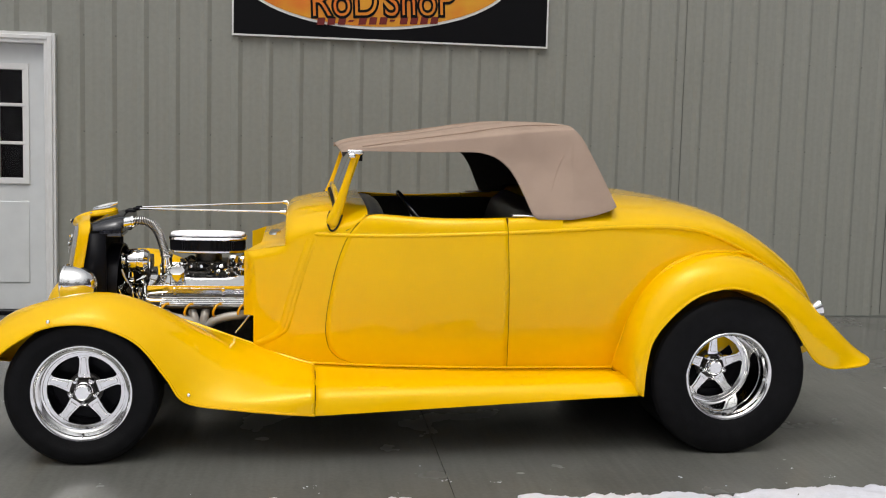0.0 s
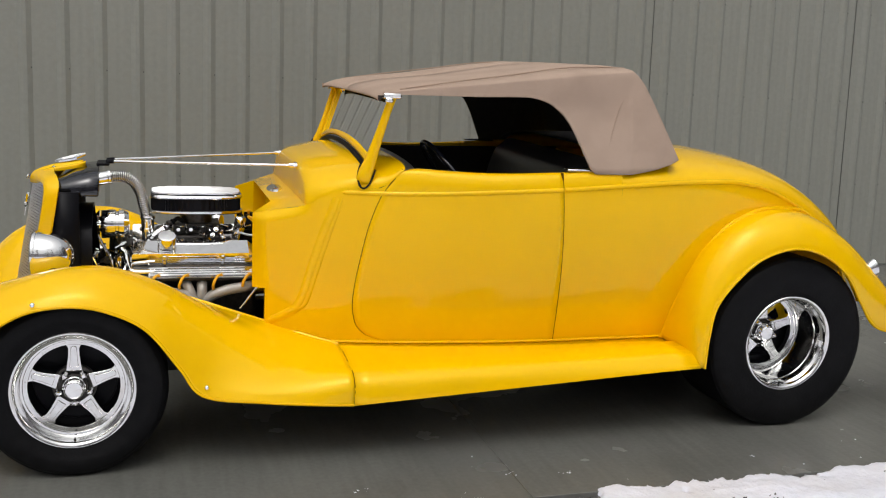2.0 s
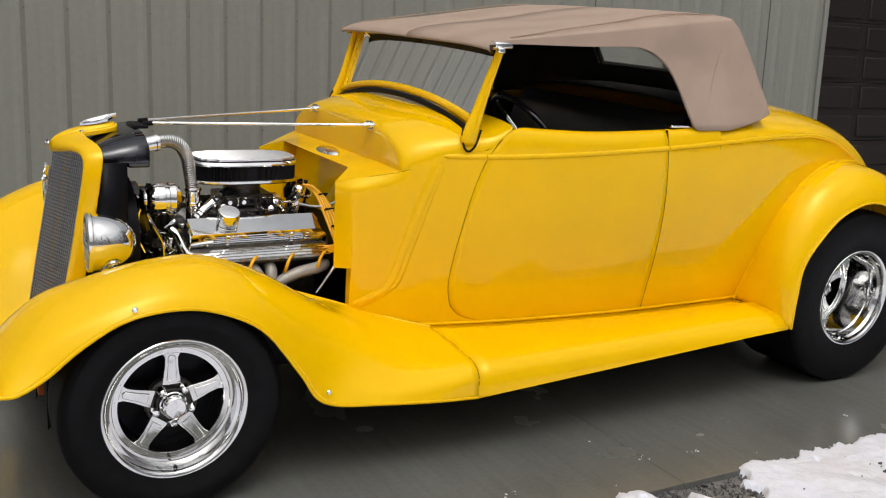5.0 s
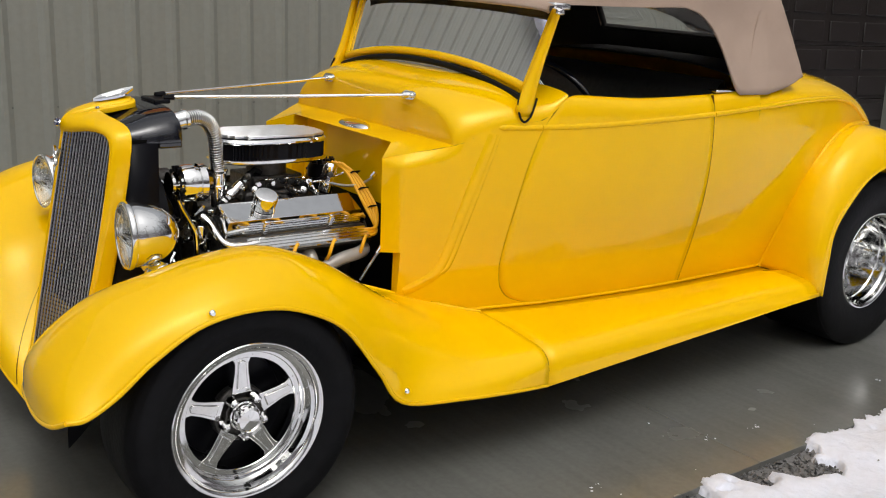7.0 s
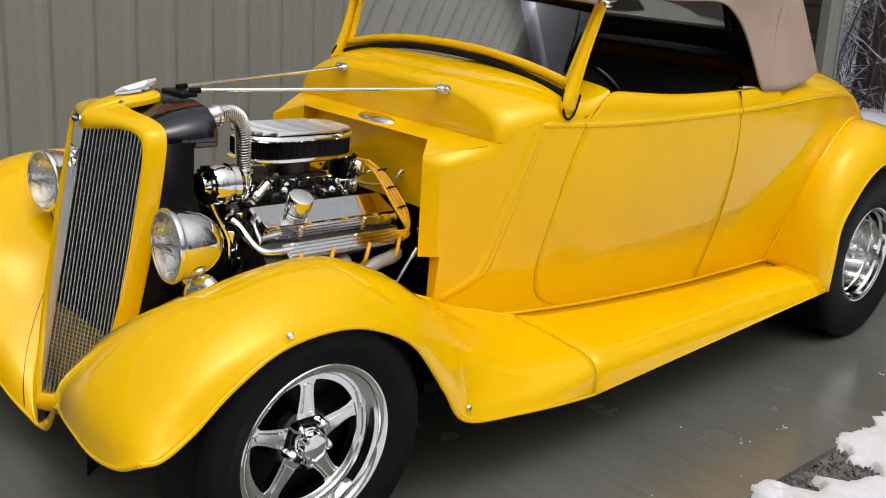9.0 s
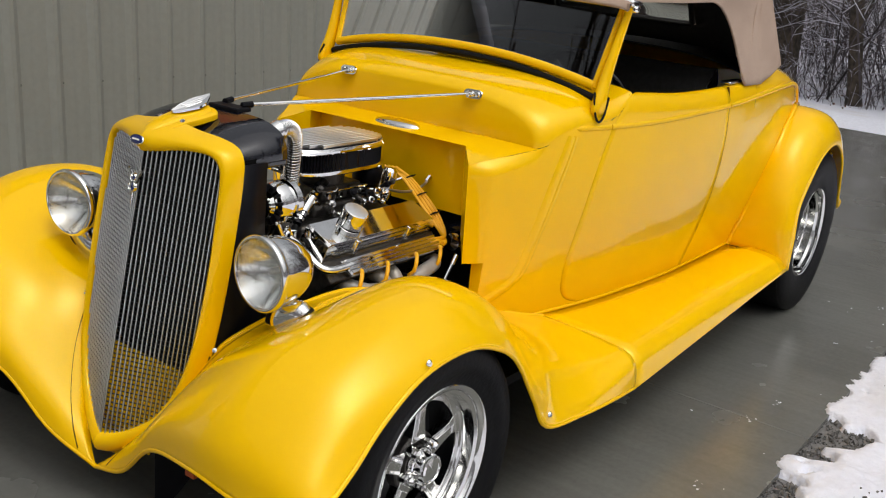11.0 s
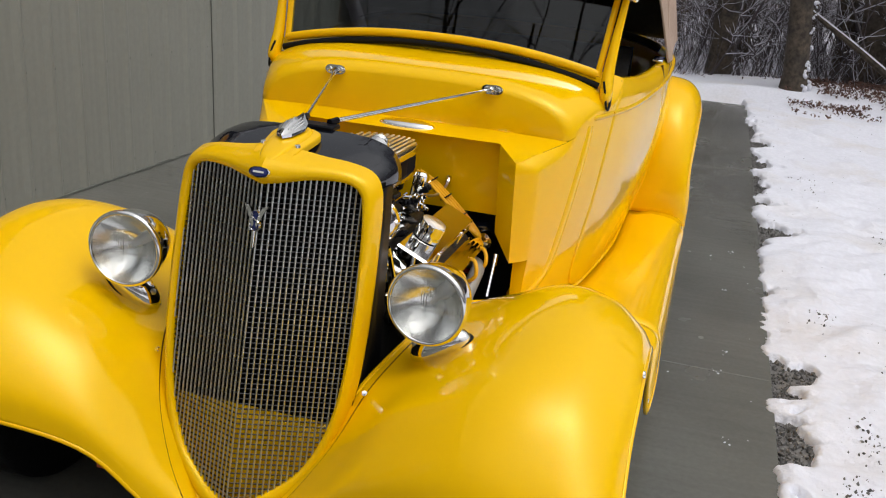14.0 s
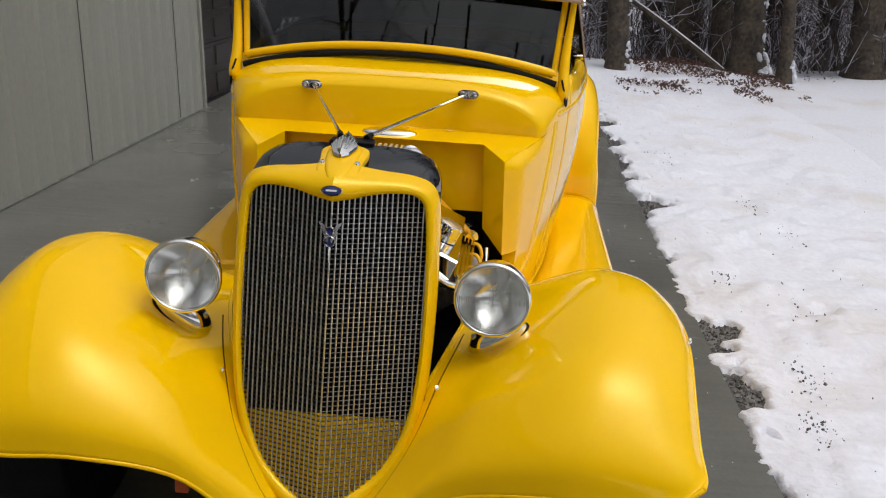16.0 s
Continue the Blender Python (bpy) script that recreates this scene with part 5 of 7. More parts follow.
# headlamps on stands
LIFT = 0.024
for sg, side in ((-1, 0.0), (1, -0.015)):
    c = pose(-0.140, sg * 0.372 + side, 0.672, 0, -90, sg * 5)
    b = [(0.0001, -0.128), (0.020, -0.125), (0.044, -0.112), (0.065, -0.088), (0.078, -0.058), (0.085, -0.025), (0.087, 0.0), (0.0905, 0.002), (0.0915, 0.010), (0.089, 0.016), (0.083, 0.018), (0.080, 0.014)]
    lamp = part("headlamp", Shape().lathe([(r, h) for r, h, _ in smooth_path([(r, h, 0) for r, h in b], 40)], c, 48), CHROME, car, "round chrome headlamp with fluted glass", angle=50)
    part("reflector", Shape().lathe([(max(r, 0.0001), 0.010 - 0.062 * (1 - (r / 0.083) ** 2)) for r in np.linspace(0.083, 0.0, 14)], c, 48), REFLECTOR, lamp, angle=60)
    part("bulb", Shape().lathe([(0.0001, -0.014), (0.006, -0.017), (0.009, -0.026), (0.008, -0.036), (0.008, -0.052)], c, 14), SIGNW, lamp)
    # lens with vertical flutes
    rows = []
    for r in np.linspace(0.0, 0.0825, 30):
        row = []
        for q in range(120):
            a = 2 * math.pi * q / 120
            u, v = r * math.cos(a), r * math.sin(a)
            flute = 0.0015 * math.sin(v * 2 * math.pi / 0.0058) * (1.0 if u > -0.01 else 0.12)
            row.append(c @ Vector((u, v, 0.020 - 0.008 * (r / 0.0825) ** 2 + flute)))
        rows.append(row)
    part("lens", Shape().grid(rows, close_v=True, flip=True), CLEAR, lamp, "clear fluted lamp glass", solid=0.003, angle=80).visible_shadow = False
    long = Vector((-0.011, sg * -0.111, -0.075)) if sg > 0 else Vector((-0.011, -0.111, 0.075))
    long = Vector((-0.010, sg * 0.111, 0.073)).normalized()
    up = Vector((-0.35, -sg * 0.5, 0.8))
    up = (up - long * up.dot(long)).normalized()
    ax = long.cross(up)
    base = Matrix(((long.x, ax.x, up.x, -0.074), (long.y, ax.y, up.y, sg * 0.390), (long.z, ax.z, up.z, 0.552), (0, 0, 0, 1)))
    base = Matrix.Translation(up * LIFT + Vector((0, side * 0.6, 0))) @ base
    st = Shape().tube(smooth_path([(-0.098, sg * 0.374, 0.592), (-0.090, sg * 0.380, 0.575), (-0.080, sg * 0.386, 0.560), (-0.074, sg * 0.390, 0.550)], 10), [0.021, 0.019, 0.0175, 0.0175, 0.019, 0.021, 0.023, 0.025, 0.027, 0.029], 16).move(Matrix.Translation((0, side * 0.8, 0)))
    part("lamp_stand", st, CHROME, lamp, "chrome lamp stand")
    gk = Shape().lathe([(0.0001, -0.030), (0.0400, -0.030), (0.0412, -0.033), (0.0412, -0.050)], base @ Matrix.Diagonal((1.98, 1.0, 1, 1)), 32)
    part("lamp_gasket", gk, SEAL, lamp, "black rubber gasket")
    fo = Shape().lathe([(0.0001, 0.016), (0.012, 0.015), (0.024, 0.009), (0.033, -0.004), (0.0375, -0.014), (0.0385, -0.031)], base @ Matrix.Diagonal((2.02, 1.0, 1, 1)), 32)
    part("lamp_base", fo, CHROME, lamp, "oval chrome lamp base")
    for dx in (-0.047, 0.047):
        part("base_screw", Shape().lathe([(0.0001, 0.014), (0.006, 0.013), (0.008, 0.006)], base @ pose(dx, 0, 0), 10), SATIN, lamp)

# engine
block = Shape().box((0.17, -0.17, 0.33), (0.68, 0.17, 0.54))
block.box((0.18, -0.10, 0.54), (0.67, 0.10, 0.64))
engine = part("engine_block", block, CAST, car, "dark V8 engine block", bevel=0.015)
for sg in (-1, 1):
    R = pose(0, 0, 0, sg * 38)
    h = Shape().box((0.19, -0.065, -0.05), (0.68, 0.065, 0.055), turn=pose(0, sg * 0.205, 0.545) @ R)
    part("cylinder_head", h, CAST, engine, bevel=0.006)
    base = pose(0, sg * 0.205, 0.609) @ pose(0, 0, 0, -sg * 25)
    vc = Shape()
    rws = []
    for x, w0, w1, hh in ((0.186, 0.047, 0.046, -0.01), (0.188, 0.047, 0.045, 0.060), (0.194, 0.047, 0.044, 0.066), (0.640, 0.047, 0.044, 0.066), (0.666, 0.047, 0.045, 0.036), (0.672, 0.047, 0.046, -0.01)):
        rws.append([base @ Vector(p) for p in ((x, -w0, -0.01), (x, -w0, min(0.010, hh)), (x, -w1, hh), (x, w1, hh), (x, w0, min(0.010, hh)), (x, w0, -0.01))])
    vc.grid(rws)
    cover = part("valve_cover", vc, CHROME, engine, "smooth chrome valve cover", angle=30, bevel=0.003)
    part("valve_cover_flange", Shape().box((0.180, -0.054, -0.018), (0.682, 0.054, -0.006), turn=base), POLISHED, engine, bevel=0.002)
    # raised ribs and steps pressed into the outer face
    side = base @ pose(0, sg * 0.0465, 0.006) @ pose(0, 0, 0, sg * 3)

    def pressed(name, x0, x1, z0, z1, proud, round_):
        part(name, Shape().box((x0, min(-sg * 0.002, sg * proud), z0), (x1, max(-sg * 0.002, sg * proud), z1), turn=side), CHROME, cover, bevel=round_)

    for x in (0.312, 0.537):
        pressed("hold_down", x - 0.008, x + 0.008, -0.002, 0.050, 0.006, 0.003)
    pressed("cover_rib", 0.325, 0.524, 0.036, 0.048, 0.0030, 0.0012)
    for k in range(3):
        pressed("cover_rib", 0.585, 0.648 - 0.006 * k, 0.016 + 0.011 * k, 0.021 + 0.011 * k, 0.0025, 0.001)
    # ribbed wire loom under the cover
    lm = Shape()
    tilt = pose(0, sg * 0.284, 0.576) @ pose(0, 0, 0, -sg * 32)
    for k in range(4):
        lm.box((0.255, -0.0225 + 0.0125 * k, 0.0), (0.658, -0.0145 + 0.0125 * k, 0.007), turn=tilt)
    lm.box((0.250, -0.026, -0.006), (0.663, 0.026, 0.001), turn=tilt)
    part("wire_loom", lm, POLISHED, engine, "ribbed polished wire loom", angle=30)
    # exhaust header tubes
    hd = Shape()
    for path in (((0.27, 0.235, 0.520), (0.275, 0.285, 0.520), (0.31, 0.312, 0.508), (0.39, 0.316, 0.490), (0.43, 0.312, 0.455), (0.44, 0.305, 0.40)),
                 ((0.66, 0.235, 0.520), (0.655, 0.275, 0.520), (0.62, 0.306, 0.518), (0.54, 0.314, 0.506), (0.47, 0.312, 0.470), (0.445, 0.305, 0.40)),
                 ((0.395, 0.235, 0.525), (0.397, 0.280, 0.522), (0.410, 0.303, 0.495), (0.43, 0.305, 0.43)),
                 ((0.455, 0.235, 0.525), (0.455, 0.280, 0.522), (0.452, 0.303, 0.495), (0.445, 0.305, 0.43)),
                 ((0.44, 0.305, 0.43), (0.44, 0.303, 0.38), (0.46, 0.30, 0.30))):
        hd.tube(smooth_path([(x, sg * y, z) for x, y, z in path], 22), 0.0205, 12)
    part("exhaust_header", hd, HEADER, engine, "dull coated exhaust header tubes", angle=60)
    # plug wires: a bundle behind the cover, then single loops under the loom
    for k in range(4):
        w = smooth_path([(0.655 + 0.006 * k, sg * (0.062 + 0.010 * k), 0.764), (0.682 + 0.007 * k, sg * (0.108 + 0.008 * k), 0.738 - 0.002 * k), (0.692 + 0.009 * k, sg * (0.158 + 0.006 * k), 0.690), (0.698 + 0.009 * k, sg * (0.214 + 0.006 * k), 0.636), (0.698 - 0.002 * k, sg * (0.268 + 0.006 * k), 0.592), (0.680 - 0.008 * k, sg * (0.298 - 0.006 * k), 0.572 + 0.004 * k), (0.63, sg * (0.298 - 0.010 * k), 0.566 + 0.006 * k)], 44)
        part("plug_wire", Shape().tube(w, 0.0056, 8), WIRE, engine, "yellow spark plug wire", angle=70)
    for k, x in enumerate((0.275, 0.385, 0.515, 0.63)):
        w = smooth_path([(x + 0.020, sg * 0.296, 0.566), (x + 0.004, sg * 0.315, 0.570), (x - 0.012, sg * 0.328, 0.555), (x - 0.020, sg * 0.328, 0.530), (x - 0.016, sg * 0.305, 0.508)], 20)
        part("plug_lead", Shape().tube(w, 0.0058, 8), WIRE, engine, "looped yellow plug lead", angle=70)
        part("plug_boot", Shape().tube([(x - 0.016, sg * 0.308, 0.508), (x - 0.010, sg * 0.262, 0.500)], 0.0075, 8), BOOT if k == 3 else SATIN_BLACK, engine)
    for c in ((0.694, 0.115, 0.734), (0.700, 0.160, 0.688), (0.706, 0.212, 0.638)):
        part("wire_separator", Shape().box((-0.012, -0.016, -0.002), (0.022, 0.016, 0.002), turn=pose(c[0] + 0.006, sg * (c[1] + 0.008), c[2], sg * 35)), SATIN_BLACK, engine, bevel=0.002)
# oil cap with bright rim and a plain top
oc = pose(0, -0.205, 0.609) @ pose(0, 0, 0, 25) @ pose(0.322, 0.009, 0.066)
cap = part("oil_cap", Shape().lathe([(0.0350, 0.002), (0.0362, 0.003), (0.0362, 0.016), (0.0345, 0.0165), (0.0345, 0.019), (0.0362, 0.0195), (0.0362, 0.046), (0.0350, 0.0495), (0.0325, 0.0505)], oc, 48), CHROME, engine, "chrome oil filler cap", angle=25)
part("oil_cap_base", Shape().lathe([(0.0330, -0.004), (0.0330, 0.003)], oc, 40), SATIN_BLACK, cap, angle=30)
part("oil_cap_top", Shape().lathe([(0.0325, 0.0505), (0.022, 0.0520), (0.0001, 0.0525)], oc, 48), BRIGHT, cap, angle=60)
part("breather", Shape().lathe([(0.024, 0.0), (0.0315, 0.014), (0.0315, 0.044), (0.029, 0.050), (0.0001, 0.05)], pose(0.55, 0.24, 0.664, -24), 32), CHROME, engine, "chrome breather", angle=30)
# intake, carburettor and air cleaner
s = Shape().box((0.24, -0.13, 0.60), (0.64, 0.13, 0.655)).box((0.33, -0.085, 0.65), (0.56, 0.085, 0.69))
part("intake_manifold", s, CAST, engine, "dark cast intake manifold", bevel=0.012)
s = Shape().box((0.35, -0.07, 0.69), (0.54, 0.07, 0.735)).box((0.36, -0.085, 0.70), (0.40, 0.085, 0.73)).box((0.48, -0.085, 0.70), (0.53, 0.085, 0.73))
s.lathe([(0.065, 0.735), (0.065, 0.775)], pose(0.445, 0, 0), 24)
part("carburettor", s, CAST, engine, "dark bronze carburettor", bevel=0.005)
s = Shape()
for x in (0.37, 0.42, 0.50):
    s.tube([(x, -0.088, 0.715), (x, -0.102, 0.715)], 0.008, 8)
s.tube([(0.36, -0.10, 0.728), (0.53, -0.10, 0.728)], 0.003, 6).tube([(0.40, -0.095, 0.70), (0.40, -0.105, 0.74)], 0.004, 6)
s.tube(smooth_path([(0.53, -0.085, 0.715), (0.57, -0.11, 0.712), (0.62, -0.10, 0.72), (0.66, -0.13, 0.74)], 14), 0.0035, 6)
part("throttle_linkage", s, CHROME, engine, "bright throttle linkage and fittings")


def oval(a, b, n=80, p=3.3):
    return [(math.copysign(abs(math.cos(2 * math.pi * k / n)) ** (2 / p), math.cos(2 * math.pi * k / n)) * a, math.copysign(abs(math.sin(2 * math.pi * k / n)) ** (2 / p), math.sin(2 * math.pi * k / n)) * b) for k in range(n)]


AC = pose(0.444, -0.010, 0.010)


def band(levels):
    return [[AC @ Vector((x, y, z)) for x, y in oval(0.190 * k, 0.112 * k ** 1.4)] for k, z in levels]


ac = part("air_cleaner_base", Shape().grid(band(((0.4, 0.768), (0.97, 0.770), (1.005, 0.774), (1.010, 0.779), (1.005, 0.784), (0.97, 0.786), (0.4, 0.786))), close_v=True, flip=True), CHROME, engine, "oval chrome air cleaner", angle=30)
f = Shape()
ring_a = []
n = 150
for z in (0.785, 0.833):
    o = oval(1, 1, n)
    ring_a.append([AC @ Vector((x * 0.178 * (1.02 if k % 2 else 0.985), y * 0.104 * (1.03 if k % 2 else 0.98), z)) for k, (x, y) in enumerate(o)])
f.grid(ring_a, close_v=True, flip=True)
part("filter_element", f, SATIN_BLACK, ac, "black pleated filter element", angle=20)
lid = band(((0.93, 0.832), (0.985, 0.832), (0.998, 0.835), (0.998, 0.840), (0.985, 0.8435), (0.975, 0.847), (0.93, 0.849), (0.0, 0.849)))
part("air_cleaner_lid", Shape().grid(lid, close_v=True, flip=True), CHROME, ac, "finned chrome air cleaner lid", angle=30)
part("lid_recess", Shape().grid(band(((0.955, 0.8475), (0.95, 0.8505), (0.0, 0.8505))), close_v=True, flip=True), SATIN_BLACK, ac, "dark ground between the fins")
for k in range(12):
    v = -0.0946 + k * 0.0172
    L = 0.178 * (1 - abs(v / 0.1030) ** 3.3) ** (1 / 3.3)
    part("lid_fin", Shape().box((-L, v - 0.0042, 0.849), (L, v + 0.0042, 0.860)).move(AC), BRIGHT, ac, bevel=0.002)
# distributor
s = Shape().lathe([(0.035, 0.64), (0.035, 0.70), (0.048, 0.705), (0.05, 0.735), (0.042, 0.75), (0.0001, 0.752)], pose(0.655, 0.0, 0.0), 24)
part("distributor", s, SATIN_BLACK, engine, "black distributor cap")
for k in range(8):
    a = k * math.pi / 4
    s = Shape().tube([(0.655 + 0.033 * math.cos(a), 0.033 * math.sin(a), 0.745), (0.655 + 0.034 * math.cos(a), 0.034 * math.sin(a), 0.768)], 0.008, 8)
    part("distributor_terminal", s, SATIN_BLACK, engine)
part("coil", Shape().lathe([(0.0001, 0.0), (0.021, 0.0), (0.023, 0.01), (0.023, 0.05), (0.021, 0.054), (0.023, 0.058), (0.023, 0.088), (0.016, 0.096), (0.0001, 0.096)], pose(0.605, -0.105, 0.678, 6, 10, 0), 24), CHROME, engine, "chrome coil canister", angle=30)
part("sender_line", Shape().tube(smooth_path([(0.60, -0.125, 0.712), (0.65, -0.14, 0.700), (0.70, -0.152, 0.700), (0.74, -0.157, 0.714), (0.756, -0.158, 0.727)], 20), 0.0045, 8), SATIN, engine, "braided steel line")
part("oil_sender", Shape().tube([(0.752, -0.158, 0.722), (0.766, -0.159, 0.736)], 0.009, 8), CHROME, engine)
# front of the engine: alternator, water neck, pulleys, brackets
alt = pose(0.130, -0.145, 0.748, 0, 90, 0)
a = part("alternator", Shape().lathe([(0.0001, -0.050), (0.035, -0.050), (0.052, -0.042), (0.057, -0.028), (0.057, -0.004), (0.050, 0.0), (0.050, 0.008), (0.057, 0.012), (0.057, 0.030), (0.044, 0.048), (0.0001, 0.050)], alt, 32), CHROME, engine, "chrome alternator", angle=30)
s = Shape()
for k in range(14):
    s.box((0.026, -0.004, -0.052), (0.054, 0.004, -0.040), turn=alt @ pose(0, 0, 0, 0, 0, k * 360 / 14))
part("alternator_fins", s, SATIN_BLACK, engine)
part("alternator_pulley", Shape().lathe([(0.0001, 0.0), (0.036, 0.0), (0.030, 0.008), (0.030, 0.012), (0.036, 0.02), (0.0001, 0.02)], pose(0.058, -0.145, 0.748, 0, 90, 0), 24), CHROME, engine, angle=30)
for y, z, r in ((0, 0.60, 0.085), (0, 0.44, 0.085), (-0.02, 0.55, 0.03)):
    part("pulley", Shape().lathe([(0.0001, 0.01), (r * 0.5, 0.0), (r, 0.0), (r * 0.88, 0.010), (r, 0.022), (r * 0.5, 0.03), (0.0001, 0.03)], pose(0.10, y, z, 0, 90, 0), 32), SATIN_BLACK if z > 0.5 else CHROME, engine, angle=30)
s = Shape().tube(smooth_path([(0.112, -0.155, 0.755), (0.112, -0.165, 0.72), (0.112, -0.10, 0.58), (0.112, -0.085, 0.44), (0.112, -0.05, 0.36), (0.112, 0.05, 0.37), (0.112, 0.085, 0.46), (0.112, 0.06, 0.66), (0.112, -0.06, 0.75), (0.112, -0.12, 0.772), (0.112, -0.155, 0.755)], 60), 0.006, 6)
part("fan_belt", s, SEAL, engine, "black fan belt")
s = Shape().tube(smooth_path([(0.062, -0.208, 0.715), (0.075, -0.211, 0.685), (0.107, -0.213, 0.625), (0.114, -0.213, 0.59), (0.118, -0.213, 0.50)], 16), 0.0065, 8)
part("bracket", s, POLISHED, engine, "polished alternator bracket")
s = Shape().tube(smooth_path([(0.150, -0.165, 0.650), (0.165, -0.186, 0.632), (0.175, -0.240, 0.594), (0.190, -0.268, 0.580), (0.225, -0.276, 0.577), (0.275, -0.280, 0.580)], 30), 0.0115, 12)
part("dipstick_tube", s, POLISHED, engine, "bent polished tube beside the valve cover")
a0, b0 = Vector((0.232, -0.108, 0.655)), Vector((0.352, -0.076, 0.748))
ff = part("fuel_filter", Shape().tube([a0.lerp(b0, 0.30), a0.lerp(b0, 0.32), a0.lerp(b0, 0.68), a0.lerp(b0, 0.70)], [0.010, 0.016, 0.016, 0.010], 14), POLISHED, engine, "inline fuel filter")
for f in (0.05, 0.14, 0.24, 0.74, 0.84, 0.93):
    part("hose_fitting", Shape().tube([a0.lerp(b0, f), a0.lerp(b0, f + 0.06)], 0.0125, 8), CHROME if f in (0.14, 0.24, 0.74) else SATIN_BLACK, ff, angle=30)
part("fuel_line", Shape().tube(smooth_path([(0.17, -0.15, 0.58), (0.19, -0.135, 0.625), (0.232, -0.108, 0.655)], 12), 0.009, 8), SEAL, engine, "black fuel hose")
part("fuel_line", Shape().tube(smooth_path([(0.352, -0.076, 0.748), (0.37, -0.07, 0.757), (0.39, -0.068, 0.745)], 10), 0.009, 8), SEAL, engine, "black fuel hose")
# small brackets, bolts and lines crowded at the front of the engine
gg = random.Random(77)
for k in range(34):
    x, y, z = gg.uniform(0.08, 0.19), gg.uniform(-0.19, -0.06), gg.uniform(0.53, 0.67)
    m = pose(x, y, z, gg.uniform(0, 180), gg.uniform(0, 180), gg.uniform(0, 180))
    q = k % 4
    if q == 0:
        part("bolt", Shape().lathe([(0.0001, 0.022), (0.006, 0.022), (0.007, 0.012), (0.011, 0.011), (0.011, 0.0), (0.005, -0.01), (0.005, -0.03)], m, 6), CHROME, engine, angle=30)
    elif q == 1:
        part("bracket", Shape().box((-0.030, -0.010, -0.004), (0.030, 0.010, 0.004), turn=m), POLISHED, engine, bevel=0.002)
    elif q == 2:
        e0 = Vector((x, y, z))
        w = [e0, e0 + Vector((gg.uniform(-0.04, 0.04), gg.uniform(-0.03, 0.03), gg.uniform(-0.05, 0.02))), e0 + Vector((gg.uniform(-0.06, 0.06), gg.uniform(-0.05, 0.03), gg.uniform(-0.10, 0.0)))]
        part("hose", Shape().tube(smooth_path(w, 10), gg.choice((0.004, 0.006, 0.009)), 8), gg.choice((SEAL, CHROME, SATIN_BLACK)), engine)
    else:
        part("fitting", Shape().lathe([(0.0001, 0.03), (0.009, 0.03), (0.010, 0.018), (0.015, 0.017), (0.015, 0.006), (0.010, 0.005), (0.010, -0.02)], m, 12), gg.choice((CHROME, CAST, SATIN_BLACK, CHROME)), engine, angle=30)
for k in range(26):
    x, sy, z = gg.uniform(0.30, 0.62), gg.uniform(-0.150, -0.095), gg.uniform(0.660, 0.75)
    m = pose(x, sy, z, gg.uniform(60, 120), 0, gg.uniform(-40, 40))
    part("carburettor_fitting", Shape().lathe([(0.0001, 0.02), (0.005, 0.02), (0.006, 0.010), (0.010, 0.009), (0.010, 0.0), (0.005, -0.01), (0.005, -0.02)], m, 8), gg.choice((CHROME, CAST, CAST, SATIN_BLACK)), engine, angle=30)
for x, y, z, r, l in ((0.20, -0.10, 0.655, 0.035, 0.05), (0.17, -0.06, 0.67, 0.045, 0.04), (0.22, -0.15, 0.60, 0.03, 0.06), (0.19, 0.05, 0.66, 0.04, 0.05), (0.17, -0.15, 0.53, 0.04, 0.05), (0.16, 0.12, 0.70, 0.06, 0.10)):
    s = Shape().lathe([(0.0001, 0), (r, 0.004), (r, l * 0.4), (r * 0.7, l * 0.5), (r * 0.7, l), (0.0001, l)], pose(x - l, y, z, 0, 90, 0), 18)
    part("front_casting", s, CAST, engine, "dark casting at the front of the engine", angle=30)
# flexible upper hose with chrome ends
hp = smooth_path([(0.078, -0.150, 0.930), (0.115, -0.146, 0.938), (0.155, -0.136, 0.938), (0.195, -0.118, 0.917), (0.220, -0.098, 0.872), (0.233, -0.082, 0.820), (0.243, -0.070, 0.775), (0.249, -0.062, 0.735)], 300)
hose = part("radiator_hose", Shape().tube(hp, 0.0185, 16), SEAL, car, "corrugated stainless radiator hose", angle=80)
for k in range(6, 294, 7):
    d = (Vector(hp[k + 1]) - Vector(hp[k - 1])).normalized()
    u = d.orthogonal().normalized()
    v = d.cross(u)
    ring_ = []
    for a in (2 * math.pi * q / 18 for q in range(18)):
        n_ = math.cos(a) * u + math.sin(a) * v
        ring_.append([Vector(hp[k]) + n_ * (0.0205 + 0.0026 * math.cos(b)) + d * 0.0021 * math.sin(b) for b in (2 * math.pi * j / 6 for j in range(6))])
    part("hose_rib", Shape().grid(ring_, close_u=True, close_v=True), CHROME, hose, angle=80)
part("hose_end", Shape().tube([(0.050, -0.151, 0.926), (0.056, -0.151, 0.927), (0.058, -0.151, 0.927), (0.100, -0.148, 0.935), (0.102, -0.148, 0.935), (0.110, -0.147, 0.936)], [0.030, 0.030, 0.0265, 0.0265, 0.029, 0.029], 24), CHROME, hose, angle=30)
part("hose_end", Shape().lathe([(0.020, 0.08), (0.029, 0.08), (0.031, 0.074), (0.029, 0.068), (0.026, 0.066), (0.026, 0.03), (0.033, 0.028), (0.033, 0.018), (0.024, 0.015), (0.024, -0.05)], pose(0.250, -0.061, 0.688), 20), CHROME, hose, angle=30)
s = Shape().tube([(0.66, -0.345, 0.52), (0.60, -0.345, 0.44)], 0.005, 8).tube([(0.68, -0.345, 0.545), (0.66, -0.345, 0.52)], 0.008, 10)
part("steering_shaft", s, POLISHED, car, "bright steel steering shaft")
